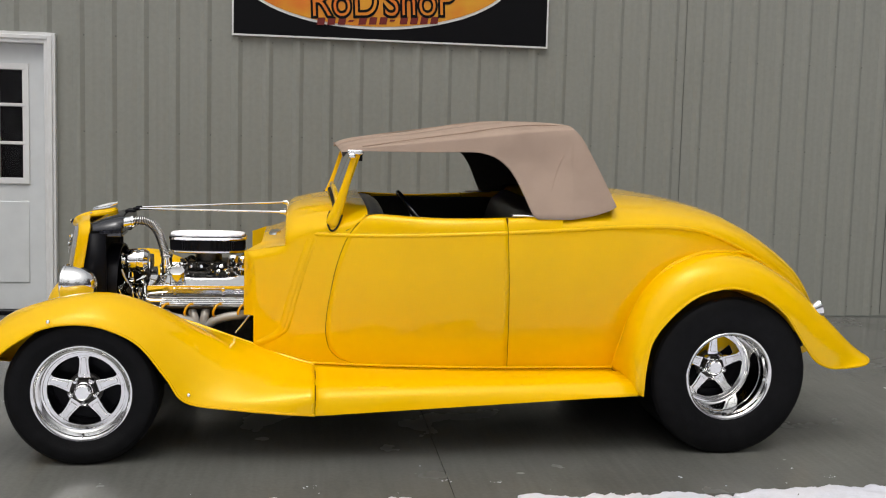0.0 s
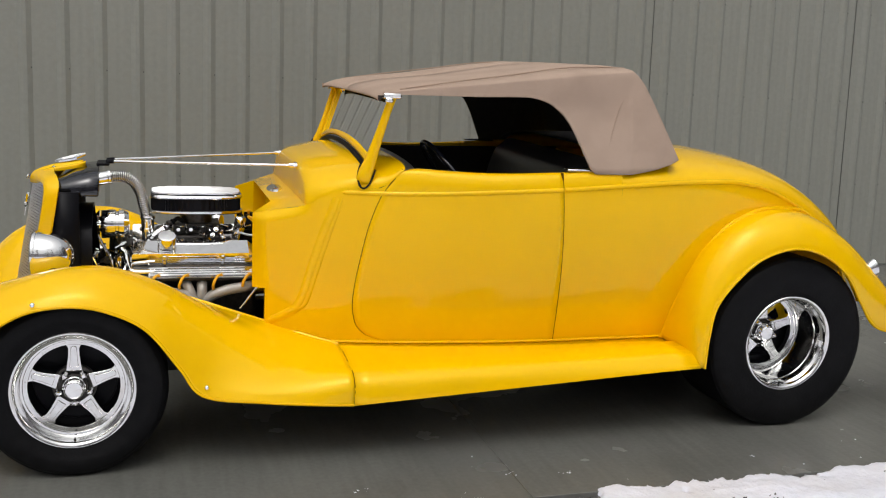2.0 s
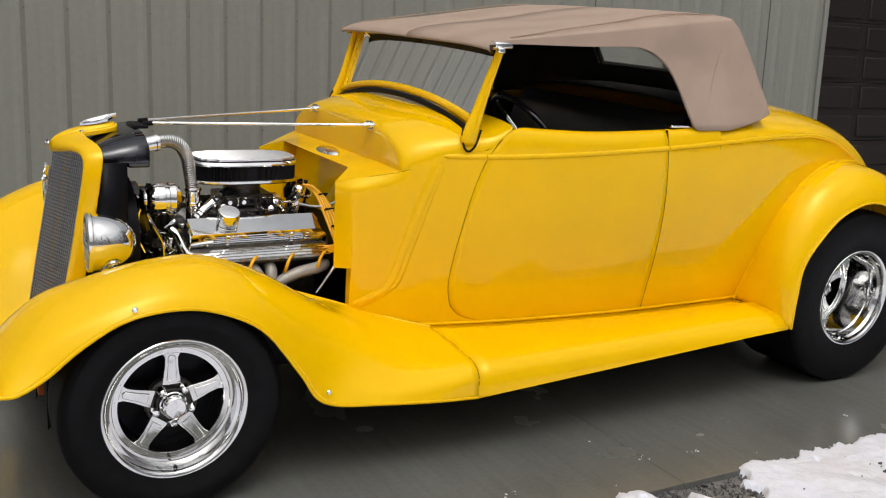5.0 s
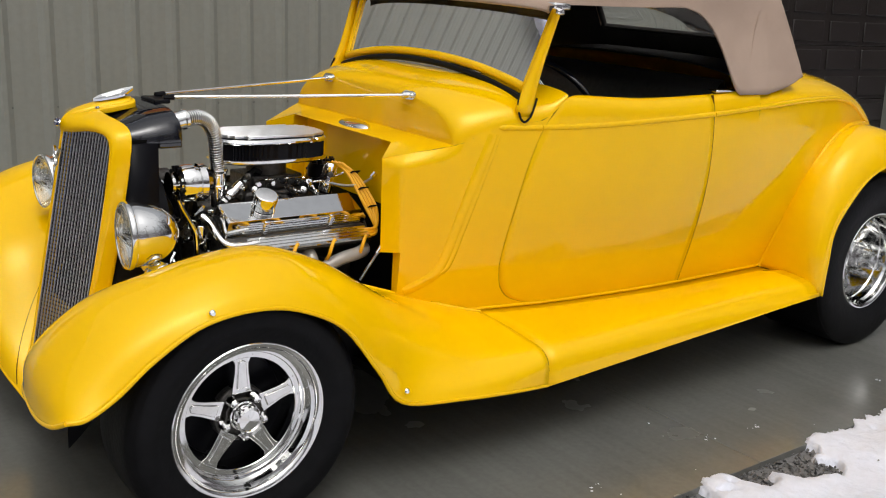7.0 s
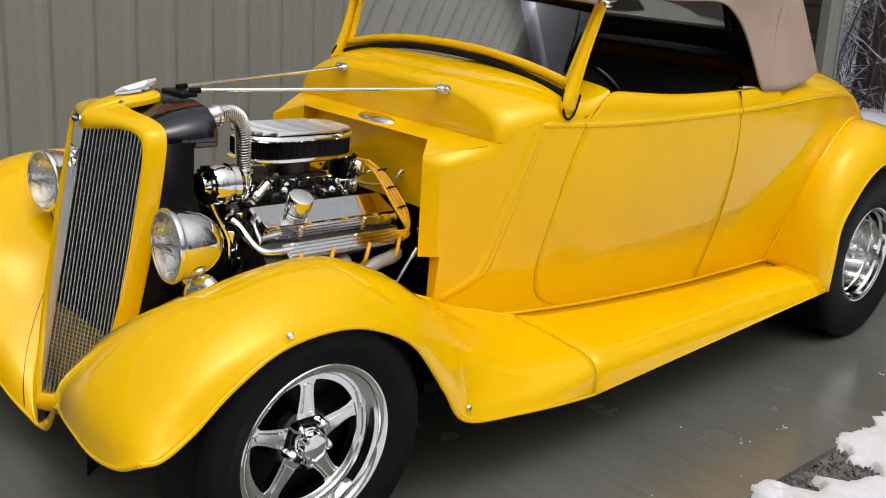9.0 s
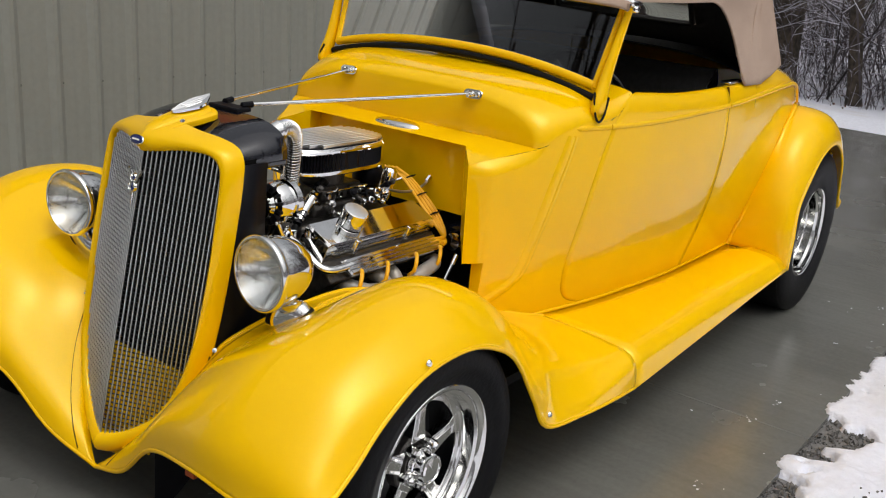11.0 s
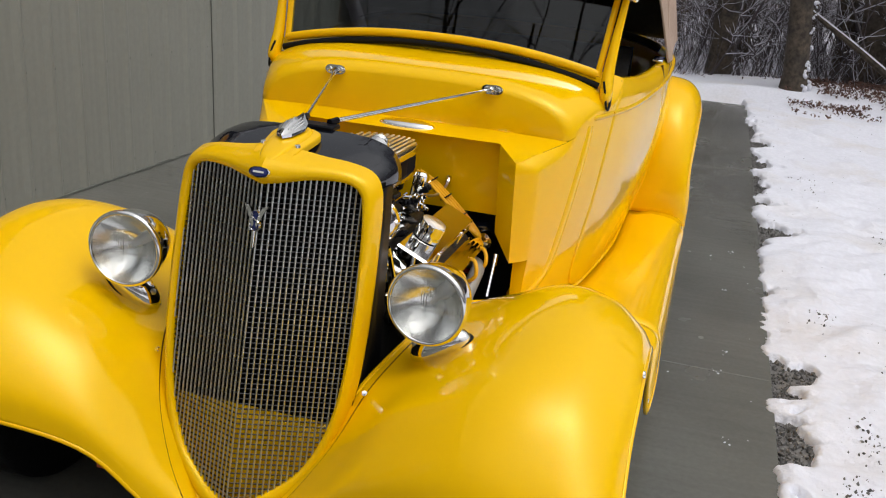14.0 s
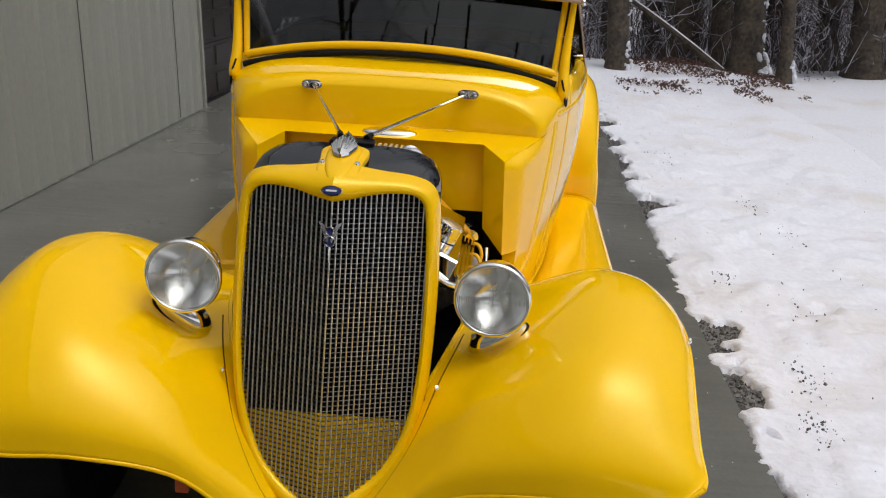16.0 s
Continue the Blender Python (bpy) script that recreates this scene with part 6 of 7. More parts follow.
part("brake_booster", Shape().lathe([(0.0001, 0), (0.05, 0.004), (0.055, 0.02), (0.04, 0.05), (0.0001, 0.05)], pose(0.80, -0.275, 0.560, 0, -90, 0), 28), BLACK, car, "dark round fitting on the bulkhead")
s = Shape().lathe([(0.0001, 0.0), (0.022, 0.002), (0.026, 0.016), (0.02, 0.034), (0.0001, 0.038)], pose(0.775, -0.288, 0.562, 0, -90, 0) @ Matrix.Scale(1.35, 4), 24)
part("horn_button", s, CHROME, car, "chrome dome on the bulkhead")

# wind screen: posts, frame and tinted glass
wb = lambda y: 1.032 + 0.10 * (y / 0.55) ** 2 * 0.35
wz = lambda y: 1.108 - 0.062 * (abs(y) / 0.53) ** 2.2
rake = 0.33


def ws(y, h):
    """A place on the wind screen: h from its base (0) to its top (1)."""
    z = wz(y) + h * (1.302 - wz(y)) + 0.012 * h * (1 - (y / 0.55) ** 2)
    return Vector((wb(y) + (z - 1.05) * rake, y * (1 + 0.045 * h), z))


s = Shape().tube([ws(y, 0.04) for y in np.linspace(-0.522, 0.522, 40)], 0.0145, 10)
s.tube([ws(y, 1.0) for y in np.linspace(-0.522, 0.522, 30)], 0.012, 10)
for sg in (-1, 1):
    s.tube([ws(sg * 0.524, h) for h in np.linspace(0.02, 1.0, 10)], 0.0105, 10)
part("windscreen_frame", s, YELLOW, car, "yellow wind screen frame")
pane = [[ws(y, h) for y in np.linspace(-0.522, 0.522, 24)] for h in np.linspace(0.02, 0.99, 6)]
s = Shape().grid(pane, flip=True).grid([[p + Vector((0.005, 0, -0.0015)) for p in r] for r in pane])
part("windscreen_glass", s, TINTED, car, "tinted wind screen").visible_shadow = False
s = Shape().tube([ws(y, -0.075) + Vector((-0.004, 0, 0)) for y in np.linspace(-0.535, 0.535, 40)], 0.0105, 8)
part("windscreen_seal", s, SEAL, car, "black rubber seal under the wind screen")
s = Shape()
rows = []
for t, (x, y, z, wx, wy) in enumerate(((1.036, -0.555, 0.970, 0.016, 0.008), (1.038, -0.560, 0.988, 0.030, 0.018), (1.046, -0.560, 1.02, 0.029, 0.020), (1.064, -0.558, 1.07, 0.023, 0.018), (1.088, -0.562, 1.15, 0.0175, 0.015), (1.114, -0.570, 1.24, 0.015, 0.012), (1.130, -0.575, 1.295, 0.0135, 0.011))):
    rows.append([(x + wx * math.cos(a), y + wy * math.sin(a), z + 0.25 * wx * -math.cos(a)) for a in (2 * math.pi * k / 14 for k in range(14))])
pair("windscreen_post", Shape().grid(skin(rows, 26, 14), close_v=True), YELLOW, car, "yellow wind screen post")
s = Shape().tube(smooth_path([(1.024, -0.549, 1.045), (1.014, -0.559, 1.010), (1.020, -0.566, 0.972), (1.036, -0.571, 0.958), (1.056, -0.573, 0.974), (1.070, -0.572, 1.005), (1.079, -0.570, 1.030)], 30), 0.0038, 6).move(Matrix.Translation((0, -0.002, 0)))
pair("post_seal", s, SEAL, car, "black rubber seal round the post base")
s = Shape().box((1.095, -0.60, 1.300), (1.165, -0.545, 1.322)).box((1.10, -0.612, 1.285), (1.13, -0.596, 1.305))
pair("header_clamp", s, CHROME, car, "chrome soft top clamp", bevel=0.006)
s = Shape().tube([(1.165, 0.02, 1.31), (1.18, 0.02, 1.285)], 0.006, 8).box((1.178, -0.06, 1.245), (1.195, 0.10, 1.288))
part("rear_mirror", s, SATIN_BLACK, car, "dark interior mirror", bevel=0.008)

# soft top
half = spline([1.085, 1.30, 1.70, 2.10], [0.592, 0.605, 0.628, 0.640])
crown = spline([1.085, 1.12, 1.45, 1.83, 1.95, 2.10, 2.135], [1.324, 1.338, 1.388, 1.450, 1.461, 1.463, 1.456])
eave = spline([1.085, 1.14, 1.45, 1.66, 1.74, 1.80, 1.84, 1.875, 1.905, 1.93], [1.312, 1.316, 1.320, 1.326, 1.310, 1.272, 1.222, 1.155, 1.090, 1.040])
secs = []
for x in np.concatenate([[1.072, 1.076, 1.085], np.linspace(1.10, 2.10, 46)]):
    q = max(x, 1.085)
    c, w = float(crown(q)), float(half(q))
    nose = max(0.0, (1.085 - x) / 0.013)
    c -= 0.016 * nose
    bottom = float(eave(q)) if q < 1.93 else 1.040 + (q - 1.93) * 0.0
    shoulder = min(c - 0.015, 1.322 + (q - 1.10) * 0.118)
    sec = []
    for a in np.linspace(90, 0, 18):
        sec.append((x, -w * math.cos(radians(a)) ** 0.55, shoulder + (c - shoulder) * math.sin(radians(a)) ** 0.95))
    for t in np.linspace(0.08, 1, 16):
        z = shoulder + (bottom - shoulder) * t
        sec.append((x, -(w + 0.064 * max(0.0, (1.30 - z) / 0.28)), z))
    secs.append(sec)
s = Shape().grid(secs, flip=True)
# quarter and back curtain
rear = []
src = secs[-1]
for t in np.linspace(0, 1, 22):
    row = []
    fall = t ** 1.05
    for j, (x, y, z) in enumerate(src):
        zt = 1.118 - 0.016 * (abs(y) / 0.64) ** 3
        if j < 19:
            q = (2.10 + 0.016 * math.sin(min(1, t * 6) * math.pi / 2) + 0.226 * t ** 0.95 * (1 - 0.17 * (abs(y) / 0.64) ** 4), y * (1 + 0.09 * t), z + (zt - z) * fall)
        else:
            u = (j - 18) / (len(src) - 19)
            a0 = row[18]
            xb = 2.10 + 0.19 * t
            zb = 1.040 + 0.022 * t ** 3 + 0.15 * (xb - 2.10)
            q = (a0[0] + (xb - a0[0]) * u, a0[1] + (-0.690 - a0[1]) * u ** 0.8, a0[2] + (zb - a0[2]) * u)
            k = min(1.0, 3 * t)
            q = tuple(c + (d - c) * k for c, d in zip((x, y, z), q))
        row.append(q)
    rear.append(row)
s.grid(rear, flip=True)
keep = [i for i, f in enumerate(s.f) if not (lambda c: c[0] > 2.15 and abs(c[1]) < 0.31 and 1.222 < c[2] < 1.328)(sum((Vector(s.v[q]) for q in f), Vector()) / len(f))]
s.f, s.m = [s.f[i] for i in keep], [s.m[i] for i in keep]
pair("soft_top", s, [CANVAS, LINER], car, "tan canvas folding top with black lining", solid=0.008, offset=-1, inner=1, angle=65)
for sg in (-1, 1):
    s = Shape()
    s.tube(smooth_path([(1.16, sg * 0.585, 1.337), (1.40, sg * 0.575, 1.377), (1.62, sg * 0.56, 1.410), (1.80, sg * 0.545, 1.440), (1.95, sg * 0.545, 1.454), (2.10, sg * 0.55, 1.455)], 30), 0.003, 6)
    s.tube(smooth_path([(2.10, sg * 0.627, 1.40), (2.03, sg * 0.652, 1.25), (1.98, sg * 0.690, 1.045)], 16), 0.0018, 6)
    part("top_seam", s, CANVAS, car, "stitched seam on the soft top")
for k, (x, z) in enumerate(((1.52, 1.382), (1.84, 1.432), (2.07, 1.435))):
    s = Shape().tube(smooth_path([(x, -0.55, z - 0.05), (x, -0.50, z - 0.02), (x, 0, z), (x, 0.50, z - 0.02), (x, 0.55, z - 0.05)], 20), 0.010, 8)
    part("top_bow", s, SATIN_BLACK, car, "black soft top bow")
# small rear window in the back curtain: a clear pane set in a dark surround
wa, wb_ = Vector((2.212, 0, 1.335)), Vector((2.282, 0, 1.215))
rim_ = [wa + Vector((0, -0.315, 0)), wa + Vector((0, 0.315, 0)), wb_ + Vector((0, 0.315, 0)), wb_ + Vector((0, -0.315, 0))]
rw = part("rear_window_frame", Shape().tube([rim_[0], rim_[1]], 0.014, 8).tube([rim_[1], rim_[2]], 0.014, 8).tube([rim_[2], rim_[3]], 0.014, 8).tube([rim_[3], rim_[0]], 0.014, 8), LINER, car, "dark frame of the small rear window")
part("rear_window", Shape().grid([[rim_[0], rim_[1]], [rim_[3], rim_[2]]]), VINYL, rw, "clear rear window", solid=0.002).visible_shadow = False

# interior
rows = [[(x, side_y(x, min(z, 1.0)) + 0.058, z - (0.012 if z > 1 else 0)) for x in np.linspace(1.14, 2.05, 16)] for z in (0.55, 0.8, 0.95, 1.01, 1.030)]
pair("door_trim", Shape().grid(rows, flip=True), LINER, car, "dark inner door lining", solid=0.004)
part("seat_back", Shape().grid(skin([[(1.93 + d, y, z) for d, z in ((0.06, 0.55), (-0.03, 0.62), (-0.015, 0.80), (0.03, 0.98), (0.07, 1.035), (0.13, 1.03), (0.15, 0.6))] for y in (-0.54, -0.50, -0.2, 0.0, 0.2, 0.50, 0.54)], 40, 24)), SEAT, car, "black leather bench seat back", solid=0.01)
part("seat_cushion", Shape().grid(skin([[(x, y, z) for x, z in ((1.95, 0.66), (1.75, 0.70), (1.55, 0.72), (1.44, 0.68), (1.43, 0.5))] for y in (-0.54, -0.50, 0.0, 0.50, 0.54)], 30, 20), flip=True), SEAT, car, "black leather bench seat cushion", solid=0.01)
s = Shape().grid(skin([[(1.926 + d, y, z) for d, z in ((-0.032, 0.64), (-0.017, 0.80), (0.028, 0.98), (0.066, 1.037), (0.11, 1.036))] for y in (-0.06, 0.0, 0.06)], 6, 16))
part("seat_stripe", s, TAN, car, "tan stripe on the seat back", solid=0.004)
rows = []
for x in np.linspace(2.03, 2.29, 8):
    q = max(x, 2.06)
    top = float(deck_z(q))
    w = -side_y(q, BELT)
    rows.append([(x, y_, z_) for sg in (-1, 1) for y_, z_ in [(sg * w * math.cos(radians(a)) ** 0.62, 0.985 + (top - 0.985) * math.sin(radians(a)) ** 0.85 + 0.010) for a in (np.linspace(30, 90, 14) if sg < 0 else np.linspace(88, 30, 14))]])
part("package_shelf", Shape().grid(rows), LINER, car, "dark lined shelf behind the seat", solid=0.003)
part("dashboard", Shape().tube(smooth_path([(1.20, -0.54, 0.985), (1.235, -0.40, 1.0), (1.245, 0, 1.01), (1.235, 0.40, 1.0), (1.20, 0.54, 0.985)], 24), 0.045, 14), SEAT, car, "black padded dashboard")
part("dash_panel", Shape().box((1.20, -0.53, 0.75), (1.22, 0.53, 0.99)), LINER, car, "dark dash panel")
sw_ = pose(1.462, -0.28, 0.975, 0, 52, 0)
tor = Shape()
tor.grid([[sw_ @ Vector(((0.175 + 0.0115 * math.cos(b)) * math.cos(a), (0.175 + 0.0115 * math.cos(b)) * math.sin(a), 0.0115 * math.sin(b))) for b in (2 * math.pi * k / 10 for k in range(10))] for a in (2 * math.pi * k / 56 for k in range(56))], close_u=True, close_v=True)
stw = part("steering_wheel", tor, BLACK, car, "black rimmed steering wheel with chrome spokes", angle=70)
s = Shape()
for q in (30, 150, 270):
    for d in (-0.012, 0.0, 0.012):
        a = radians(q)
        o = Vector((-math.sin(a) * d, math.cos(a) * d, 0))
        s.tube([sw_ @ (Vector((0.02 * math.cos(a), 0.02 * math.sin(a), -0.02)) + o), sw_ @ (Vector((0.172 * math.cos(a), 0.172 * math.sin(a), 0)) + o)], 0.003, 6)
s.lathe([(0.0001, 0.005), (0.03, 0.0), (0.032, -0.02), (0.02, -0.06)], sw_, 20)
part("wheel_spokes", s, CHROME, stw)
part("steering_column", Shape().tube([sw_ @ Vector((0, 0, -0.03)), sw_ @ Vector((0, 0, -0.34))], 0.022, 12), CHROME, car, "chrome steering column")
for sg in (-1, 1):
    part("door_cap", Shape().box((1.83, sg * 0.655 - 0.02, 1.047), (1.985, sg * 0.655 + 0.02, 1.056)), POLISHED, car, "polished latch plate behind the door", bevel=0.003)
# tail lamps and rear tank bar
for sg in (-1, 1):
    m_ = pose(3.30, sg * 0.72, 0.640, 0, 70, sg * -10) @ Matrix.Scale(0.75, 4)
    t_ = part("tail_lamp", Shape().lathe([(0.0001, -0.05), (0.02, -0.045), (0.036, -0.02), (0.043, 0.01), (0.045, 0.02), (0.040, 0.024)], m_ @ Matrix.Diagonal((1.3, 0.8, 1, 1)), 24), CHROME, car, "chrome teardrop tail lamp")
    part("lamp_lens", Shape().lathe([(0.040, 0.022), (0.025, 0.03), (0.0001, 0.033)], m_ @ Matrix.Diagonal((1.3, 0.8, 1, 1)), 24), RED, t_)
part("rear_pan", Shape().box((3.32, -0.42, 0.38), (3.42, 0.42, 0.50)), SATIN_BLACK, car, "black fuel tank between the rear fenders", bevel=0.02)


# ---- woods ----
def branchy(seed, height, r, spread=1.0, levels=3, lean=0.0):
    """A bare tree: trunk and limbs in one part, thin snow-dusted twigs in another."""
    g = random.Random(seed)
    wood, twig, frost = Shape(), Shape(), Shape()

    def grow(p, d, length, rad, level):
        n = 5 if level == 0 else 4
        path, rs = [p], [rad]
        q, dd = p.copy(), d.copy()
        for k in range(n):
            dd = (dd + Vector((g.uniform(-1, 1), g.uniform(-1, 1), g.uniform(-0.3, 0.5))) * (0.05 if level == 0 else 0.22)).normalized()
            q = q + dd * length / n
            path.append(q.copy())
            rs.append(rad * (1 - 0.62 * (k + 1) / n))
        if level == 0:
            path.insert(0, p - d * 0.2), rs.insert(0, rad * 1.7)
            path[1] = p + d * 0.35
        (wood if level < 2 else twig).tube(path, rs, 10 if level == 0 else (6 if level == 1 else 4), caps=False)
        if level >= 1 and g.random() < 0.8:
            frost.tube([x + Vector((0, 0, y * 0.8)) for x, y in zip(path, rs)], [y * 0.55 for y in rs], 3, caps=False)
        if level < levels:
            for k in range(g.randint(5, 8) if level == 0 else g.randint(3, 5)):
                f = g.uniform(0.25 if level == 0 else 0.2, 1.0)
                i = min(int(f * (len(path) - 1)), len(path) - 2)
                at = path[i].lerp(path[i + 1], f * (len(path) - 1) - i)
                az = g.uniform(0, 2 * math.pi)
                side = Vector((math.cos(az), math.sin(az), g.uniform(0.0, 0.8))).normalized()
                nd = (dd * 0.35 + side * spread).normalized()
                grow(at, nd, length * g.uniform(0.28, 0.5), rs[i] * g.uniform(0.35, 0.55), level + 1)

    grow(Vector((0, 0, 0)), Vector((lean, g.uniform(-0.05, 0.05), 1)).normalized(), height, r, 0)
    return wood, twig, frost


def tree(place, seed, height, r, label, lean=0.0, spread=1.0, levels=3):
    t = thing("tree", label, "tree", "trees at the wood's edge")
    w, tw, fr = branchy(seed, height, r, spread, levels, lean)
    part("trunk", w, BARK, t, angle=60)
    part("twigs", tw, TWIG, t)
    part("snow_on_branches", fr, FROST, t)
    t.matrix_basis = place
    return t


t1 = tree(pose(10.62, -1.80, -0.25), 11, 9.0, 0.145, "grey-brown bare tree with snow at its foot")
t2 = tree(pose(11.45, -3.62, -0.22), 12, 10.0, 0.215, "broad dark bare trunk with snow on its bark")
t3 = tree(pose(10.9, -4.0, -0.25), 13, 8.0, 0.085, "slim leaning bare tree in snow", lean=0.10)
t4 = tree(pose(13.4, -3.15, -0.2), 14, 9.0, 0.21, "dark bare tree in the snowy wood")
bases = [t1, t2, t3, t4]
g = random.Random(21)
spots = [(12.6, -6.1), (12.0, 1.2), (13.2, 2.6), (14.0, 4.2), (12.7, 3.4), (12.2, -0.9), (13.0, -1.9), (12.4, -2.9), (14.6, -1.2), (13.9, -4.6), (12.9, -5.1), (15.2, -2.7), (14.4, -6.3), (13.3, -7.4), (15.8, -4.2), (12.3, -7.9), (13.6, 0.3)]
for k in range(78):
    spots.append((11.9 + 20 * g.random() ** 1.25, g.uniform(-15, 11)))
for k in range(36):
    a = g.uniform(math.pi * 0.62, math.pi * 1.92)
    d = g.uniform(15, 27)
    x, y = d * math.cos(a), d * math.sin(a)
    if y < -9 or (x < -12):
        spots.append((x, y))
for x, y in spots:
    b = g.choice(bases)
    m = pose(x, y, -0.25, 0, 0, g.uniform(0, 360))
    c = copy_thing(b, m)
    sc = g.uniform(0.55, 1.15)
    c.scale = (sc, sc, sc * g.uniform(0.9, 1.2))
    tagged(c, "bare snow-dusted tree in the wood")

# tall trees over the drive, mirrored in the wind screen and the paint
near = [tree(pose(-10.5, -2.2, -0.3), 31, 8.5, 0.13, "tall bare tree with spreading snowy limbs", spread=1.35, levels=4),
        tree(pose(-9.8, 2.4, -0.3), 35, 9.5, 0.15, "tall bare tree with forked snowy limbs", spread=1.30, levels=4)]
g = random.Random(4)
for x, y in ((-14.5, 3.6), (-15.5, -4.4), (-13.5, 0.8), (-16.0, 1.8), (-14.0, -1.6), (-17.5, -2.6), (-17.0, 4.8), (-19.5, 0.2), (-9.0, -8.4), (-18.0, 7.0), (-12.5, -10.0), (-6.5, -11.5), (-2.5, -13.0), (2.0, -12.0), (6.0, -13.5), (-9.5, -13.5), (10.0, -14.0), (-21.5, -8.0), (-15.5, -11.5)):
    c = copy_thing(g.choice(near), pose(x, y, -0.3, 0, 0, g.uniform(0, 360)))
    sc = g.uniform(0.9, 1.35)
    c.scale = (sc, sc, sc * g.uniform(0.95, 1.2))

# wooded rise far behind, which closes the view under the sky
s = Shape()
for a0, a1 in ((-75, 75), (125, 320)):
    rows = []
    for a in np.linspace(a0, a1, 90):
        row = []
        for d, z in ((27, -0.6), (31, 1.5), (36, 5.0), (44, 9.0), (60, 13.0), (80, 15.0)):
            x, y = 4 + d * math.cos(radians(a)), -2 + d * math.sin(radians(a))
            row.append((x, y, z + 0.8 * noise.noise(Vector((x * 0.2, y * 0.2, z)))))
        rows.append(row)
    s.grid(rows, flip=True)
tagged(part("backdrop", s, RISE), "distant brush-covered rise under snow", "woods", kind="structure")

# fallen branch, underbrush and fine twigs of the wood
fb = thing("fallen_branch", "snow-topped fallen limb leaning among the trees", "branch")
path = smooth_path([(11.35, -3.30, -0.20), (11.5, -2.9, 0.12), (11.65, -2.5, 0.42), (11.8, -2.1, 0.70), (11.95, -1.6, 1.05)], 24)
part("limb", Shape().tube(path, [0.058 - 0.0016 * k for k in range(24)], 8), BARK, fb)
part("snow_on_limb", Shape().tube([p + np.array((0, 0, 0.034)) for p in path], [0.034 - 0.0011 * k for k in range(24)], 6), SNOW, fb)

wood, white, leaves = Shape(), Shape(), Shape()
g = random.Random(8)


def stick(shape, p, d, length, r):
    a = d.orthogonal().normalized()
    b = d.cross(a)
    mid = p + d * length * 0.5 + a * g.uniform(-0.14, 0.14) * length
    e = p + d * length + b * g.uniform(-0.15, 0.15) * length
    v = []
    for q, rr in ((p, r), (mid, r * 0.7), (e, r * 0.25)):
        v += [q + rr * a, q + rr * (-0.5 * a + 0.87 * b), q + rr * (-0.5 * a - 0.87 * b)]
    shape.add(v, [(i + j, i + (j + 1) % 3, i + 3 + (j + 1) % 3, i + 3 + j) for i in (0, 3) for j in range(3)])
    return mid, e


def region():
    q = g.random()
    if q < 0.72:
        return Vector((11.8 + 18 * g.random() ** 1.5, g.uniform(-15, 12), -0.25))
    a = g.uniform(math.pi * 0.7, math.pi * 1.85)
    d = g.uniform(14, 26)
    return Vector((d * math.cos(a), d * math.sin(a), -0.25))


for k in range(5200):
    p = region()
    if p.y > -8.5 and p.x < 11.5:
        continue
    hgt = 0.6 + 4.2 * g.random() ** 2.4
    d = Vector((g.uniform(-0.45, 0.45), g.uniform(-0.45, 0.45), 1)).normalized()
    r = g.choice((0.005, 0.007, 0.009, 0.012, 0.02))
    mid, e = stick(wood, p, d, hgt, r)
    for j in range(g.randint(4, 8)):
        f = g.uniform(0.2, 1.0)
        at = p.lerp(mid, f * 2) if f < 0.5 else mid.lerp(e, f * 2 - 1)
        dd = Vector((g.uniform(-1, 1), g.uniform(-1, 1), g.uniform(0.0, 0.9))).normalized()
        L = hgt * g.uniform(0.15, 0.4)
        m2, _ = stick(wood, at, dd, L, r * 0.5)
        stick(white, at + Vector((0, 0, r * 0.5)), dd, L, r * 0.45)
        if g.random() < 0.7:
            stick(white, m2, (dd + Vector((g.uniform(-1, 1), g.uniform(-1, 1), g.uniform(-0.2, 0.8)))).normalized(), L * 0.5, r * 0.3)
for k in range(6000):
    p = Vector((11.7 + 6 * g.random() ** 1.4, g.uniform(-10, 3), -0.22))
    d = Vector((g.uniform(-0.9, 0.9), g.uniform(-0.9, 0.9), 1)).normalized()
    h_ = g.uniform(0.15, 0.75)
    stick(wood if g.random() < 0.65 else white, p, d, h_, g.uniform(0.003, 0.007))
tagged(part("underbrush", wood, TWIG, angle=80), "dense bare underbrush of the wood", "bushes", kind="stuff")
tagged(part("frosted_twigs", white, FROST, angle=80), "snow-covered twigs of the wood", "twigs", kind="stuff")
for k in range(9000):
    x, y = (8.2 + 3.6 * g.random() ** 0.6, g.uniform(-3.9, -1.7)) if k < 6500 else (g.uniform(11.0, 17.0), g.uniform(-9.0, 2.0))
    if noise.noise(Vector((x * 2.3, y * 2.3, 7))) < (0.42 - 0.55 * min(1.0, max(0.0, (x - 8.4) / 2.2)) if k < 6500 else 0.05):
        continue
    m = pose(x, y, (snow_height(x, y) + slope_z(y) if x < 10.2 and y > -3.4 else ground_height(x, y)) + 0.012 + g.uniform(0, 0.05), g.uniform(-60, 60), g.uniform(-60, 60), g.uniform(0, 360))
    w = g.uniform(0.010, 0.030)
    leaves.add([m @ Vector(p) for p in ((-w, 0, 0), (0, -w * 0.5, 0.008), (w, 0, 0), (0, w * 0.5, 0.008))], [(0, 1, 2, 3)])
tagged(part("fallen_leaves", leaves, LEAF, angle=10), "dry brown leaves on the snow", "leaves", kind="stuff")
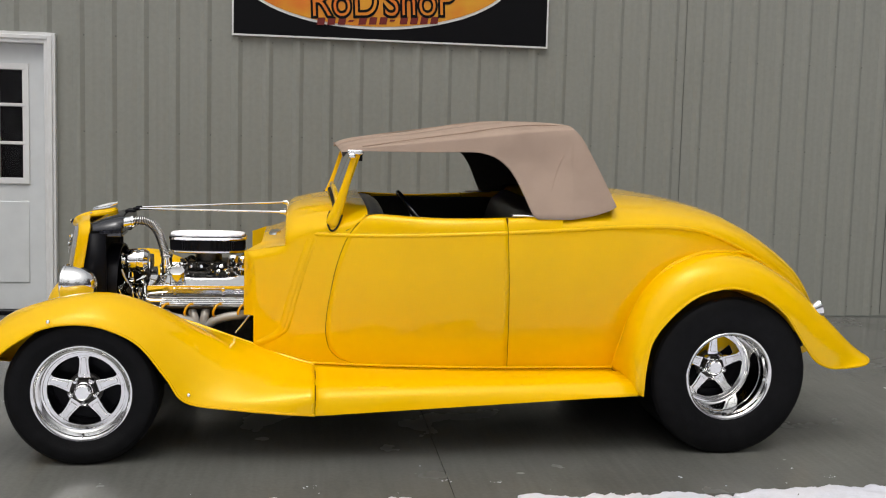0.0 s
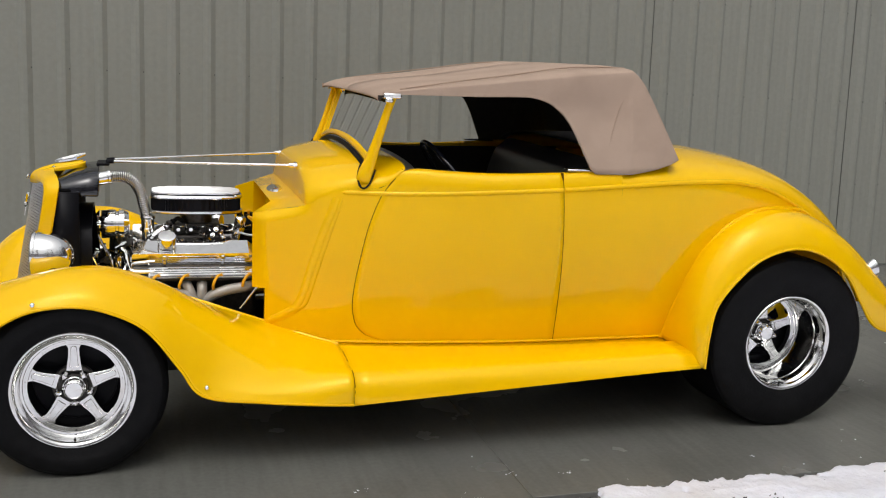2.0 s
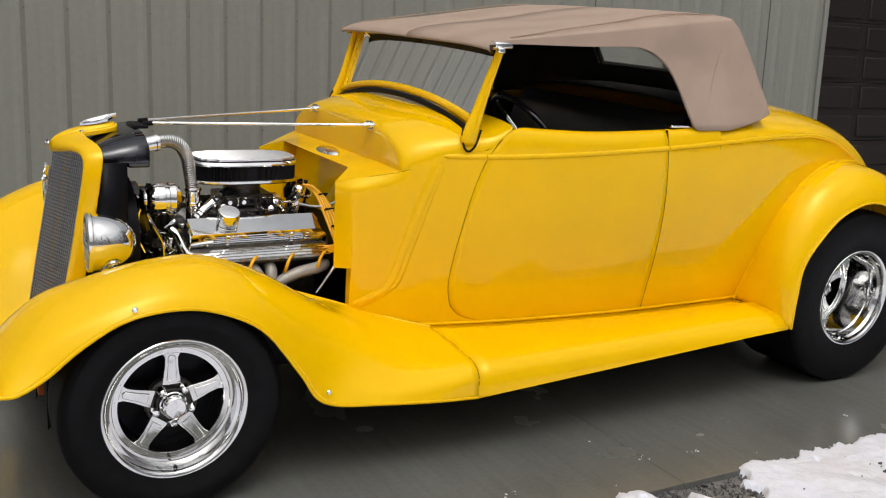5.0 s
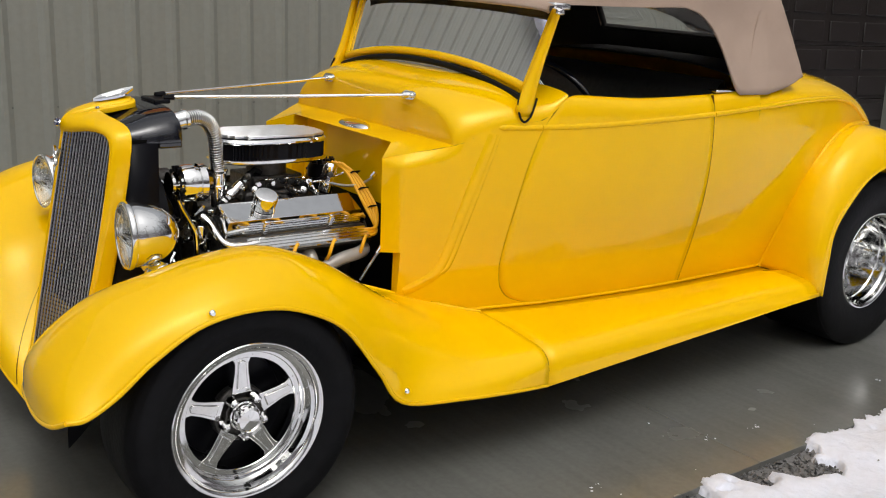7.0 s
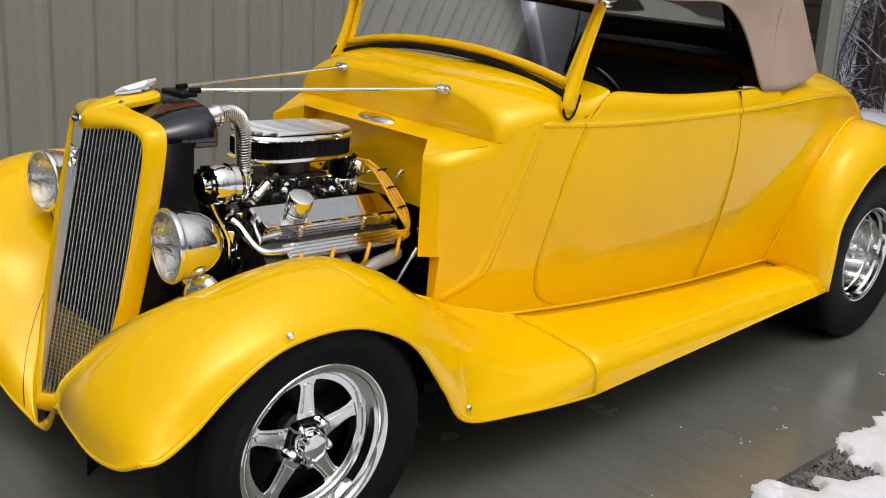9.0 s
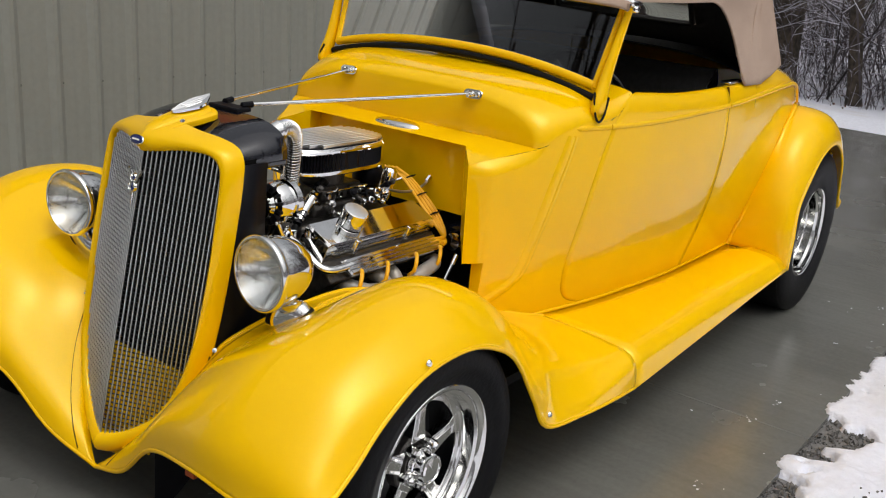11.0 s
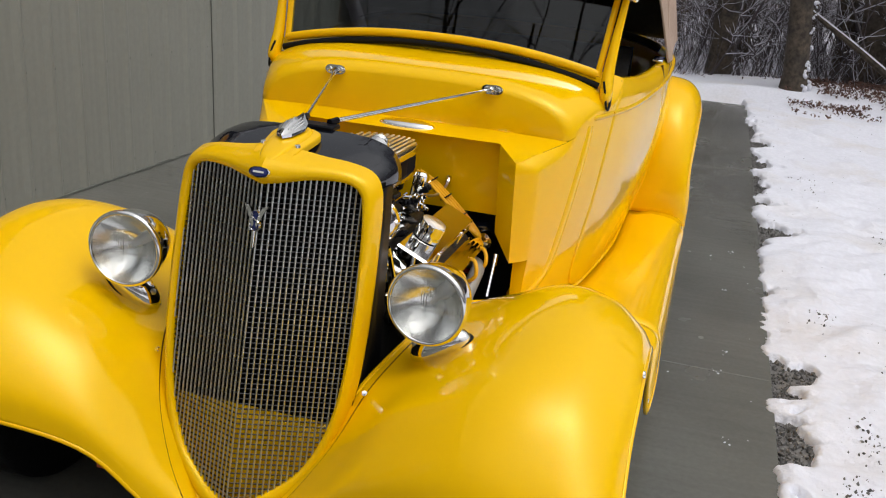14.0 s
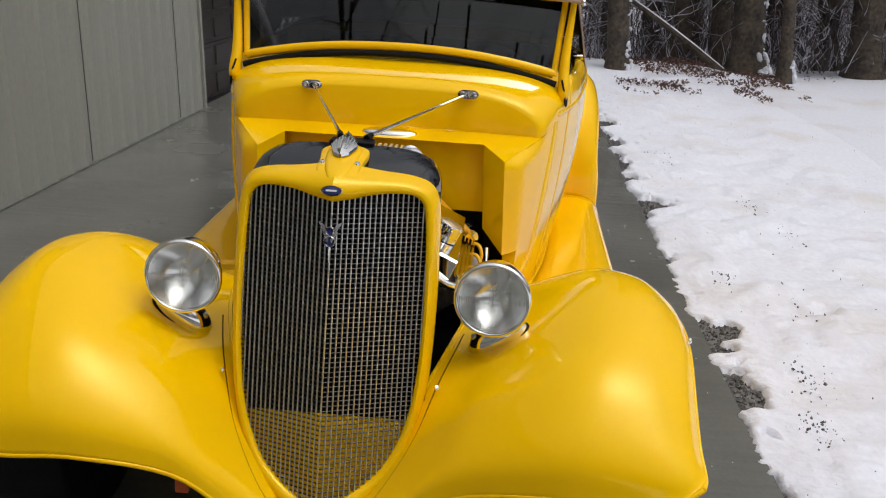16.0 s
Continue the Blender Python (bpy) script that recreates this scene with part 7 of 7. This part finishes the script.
# snow stuck to the trunks, thickest on the weather side and at the foot
for t_, r_, n_, top_ in ((t1, 0.145, 60, 1.5), (t2, 0.215, 70, 1.9), (t3, 0.085, 8, 0.3)):
    s = Shape()
    for k in range(n_):
        zz = g.random() ** 2.8 * top_ + 0.02
        a = radians(g.uniform(205, 280) if zz < 0.3 else g.uniform(222, 276))
        rr = r_ * (1.0 + 0.55 * max(0.0, 1 - zz / 0.35)) * (1 - 0.06 * zz)
        q = g.uniform(0.010, 0.040) * (1.2 if zz < 0.3 else 0.8)
        m = pose(rr * math.cos(a), rr * math.sin(a), zz, g.uniform(-25, 25), g.uniform(-25, 25), g.uniform(0, 90)) @ Matrix.Diagonal((q, q, q * g.uniform(0.5, 1.8), 1))
        lumps = [Vector((g.uniform(0.7, 1.2) * math.cos(b) * math.cos(c), g.uniform(0.7, 1.2) * math.sin(b) * math.cos(c), math.sin(c))) for c in (-0.6, 0.5) for b in (2 * math.pi * j / 6 for j in range(6))]
        s.add([m @ p for p in lumps] + [m @ Vector((0, 0, -1)), m @ Vector((0.1, 0, 1))], [(j, (j + 1) % 6, 6 + (j + 1) % 6, 6 + j) for j in range(6)] + [(12, (j + 1) % 6, j) for j in range(6)] + [(13, 6 + j, 6 + (j + 1) % 6) for j in range(6)])
    tagged(part("snow_on_trunk", s, SNOW, t_, angle=80), kind="stuff")
# clods, stones and dead leaves on the snow: a few thick patches, the rest thinly strewn
s = Shape()
PATCHES = [(1.10, -1.56, 0.16, 0.07), (0.71, -1.48, 0.13, 0.06), (2.30, -1.49, 0.12, 0.05), (3.80, -1.95, 0.25, 0.08), (3.25, -2.05, 0.22, 0.06), (1.9, -1.75, 0.3, 0.10), (5.2, -1.6, 0.4, 0.12), (0.2, -1.75, 0.2, 0.1)]
for k in range(560):
    if k < 300:
        a, b, u, v = PATCHES[k % 8] if k < 240 else PATCHES[k % 2]
        x, y = g.gauss(a, u * 0.55), g.gauss(b, v * 0.55)
    else:
        x, y = g.uniform(-1.5, 9.0), -1.32 - 3.2 * g.random() ** 1.6
    if y > -1.29:
        continue
    z = snow_height(x, y) if -3.4 < y and -2.4 < x < 10.2 else ground_height(x, y) - slope_z(y) + 0.01
    r = g.choice((0.002, 0.003, 0.004, 0.006, 0.009 if k < 300 else 0.006)) * g.uniform(0.8, 1.2)
    m = pose(x, y, z + r * 0.3, g.uniform(0, 360), g.uniform(0, 360), 0) @ Matrix.Diagonal((r, r * g.uniform(0.5, 1.0), r * 0.5, 1))
    s.add([m @ Vector(p) for p in ((1, 0, 0), (0, 1, 0), (-1, 0.2, 0), (0.1, -1, 0), (0, 0, 1), (0.2, 0.1, -1))],
          [(0, 1, 4), (1, 2, 4), (2, 3, 4), (3, 0, 4), (1, 0, 5), (2, 1, 5), (3, 2, 5), (0, 3, 5)])
tagged(part("stones", s, GRAVEL, angle=10), "dark stones and clods strewn on the snow", "stones", kind="stuff").matrix_basis = SLOPE
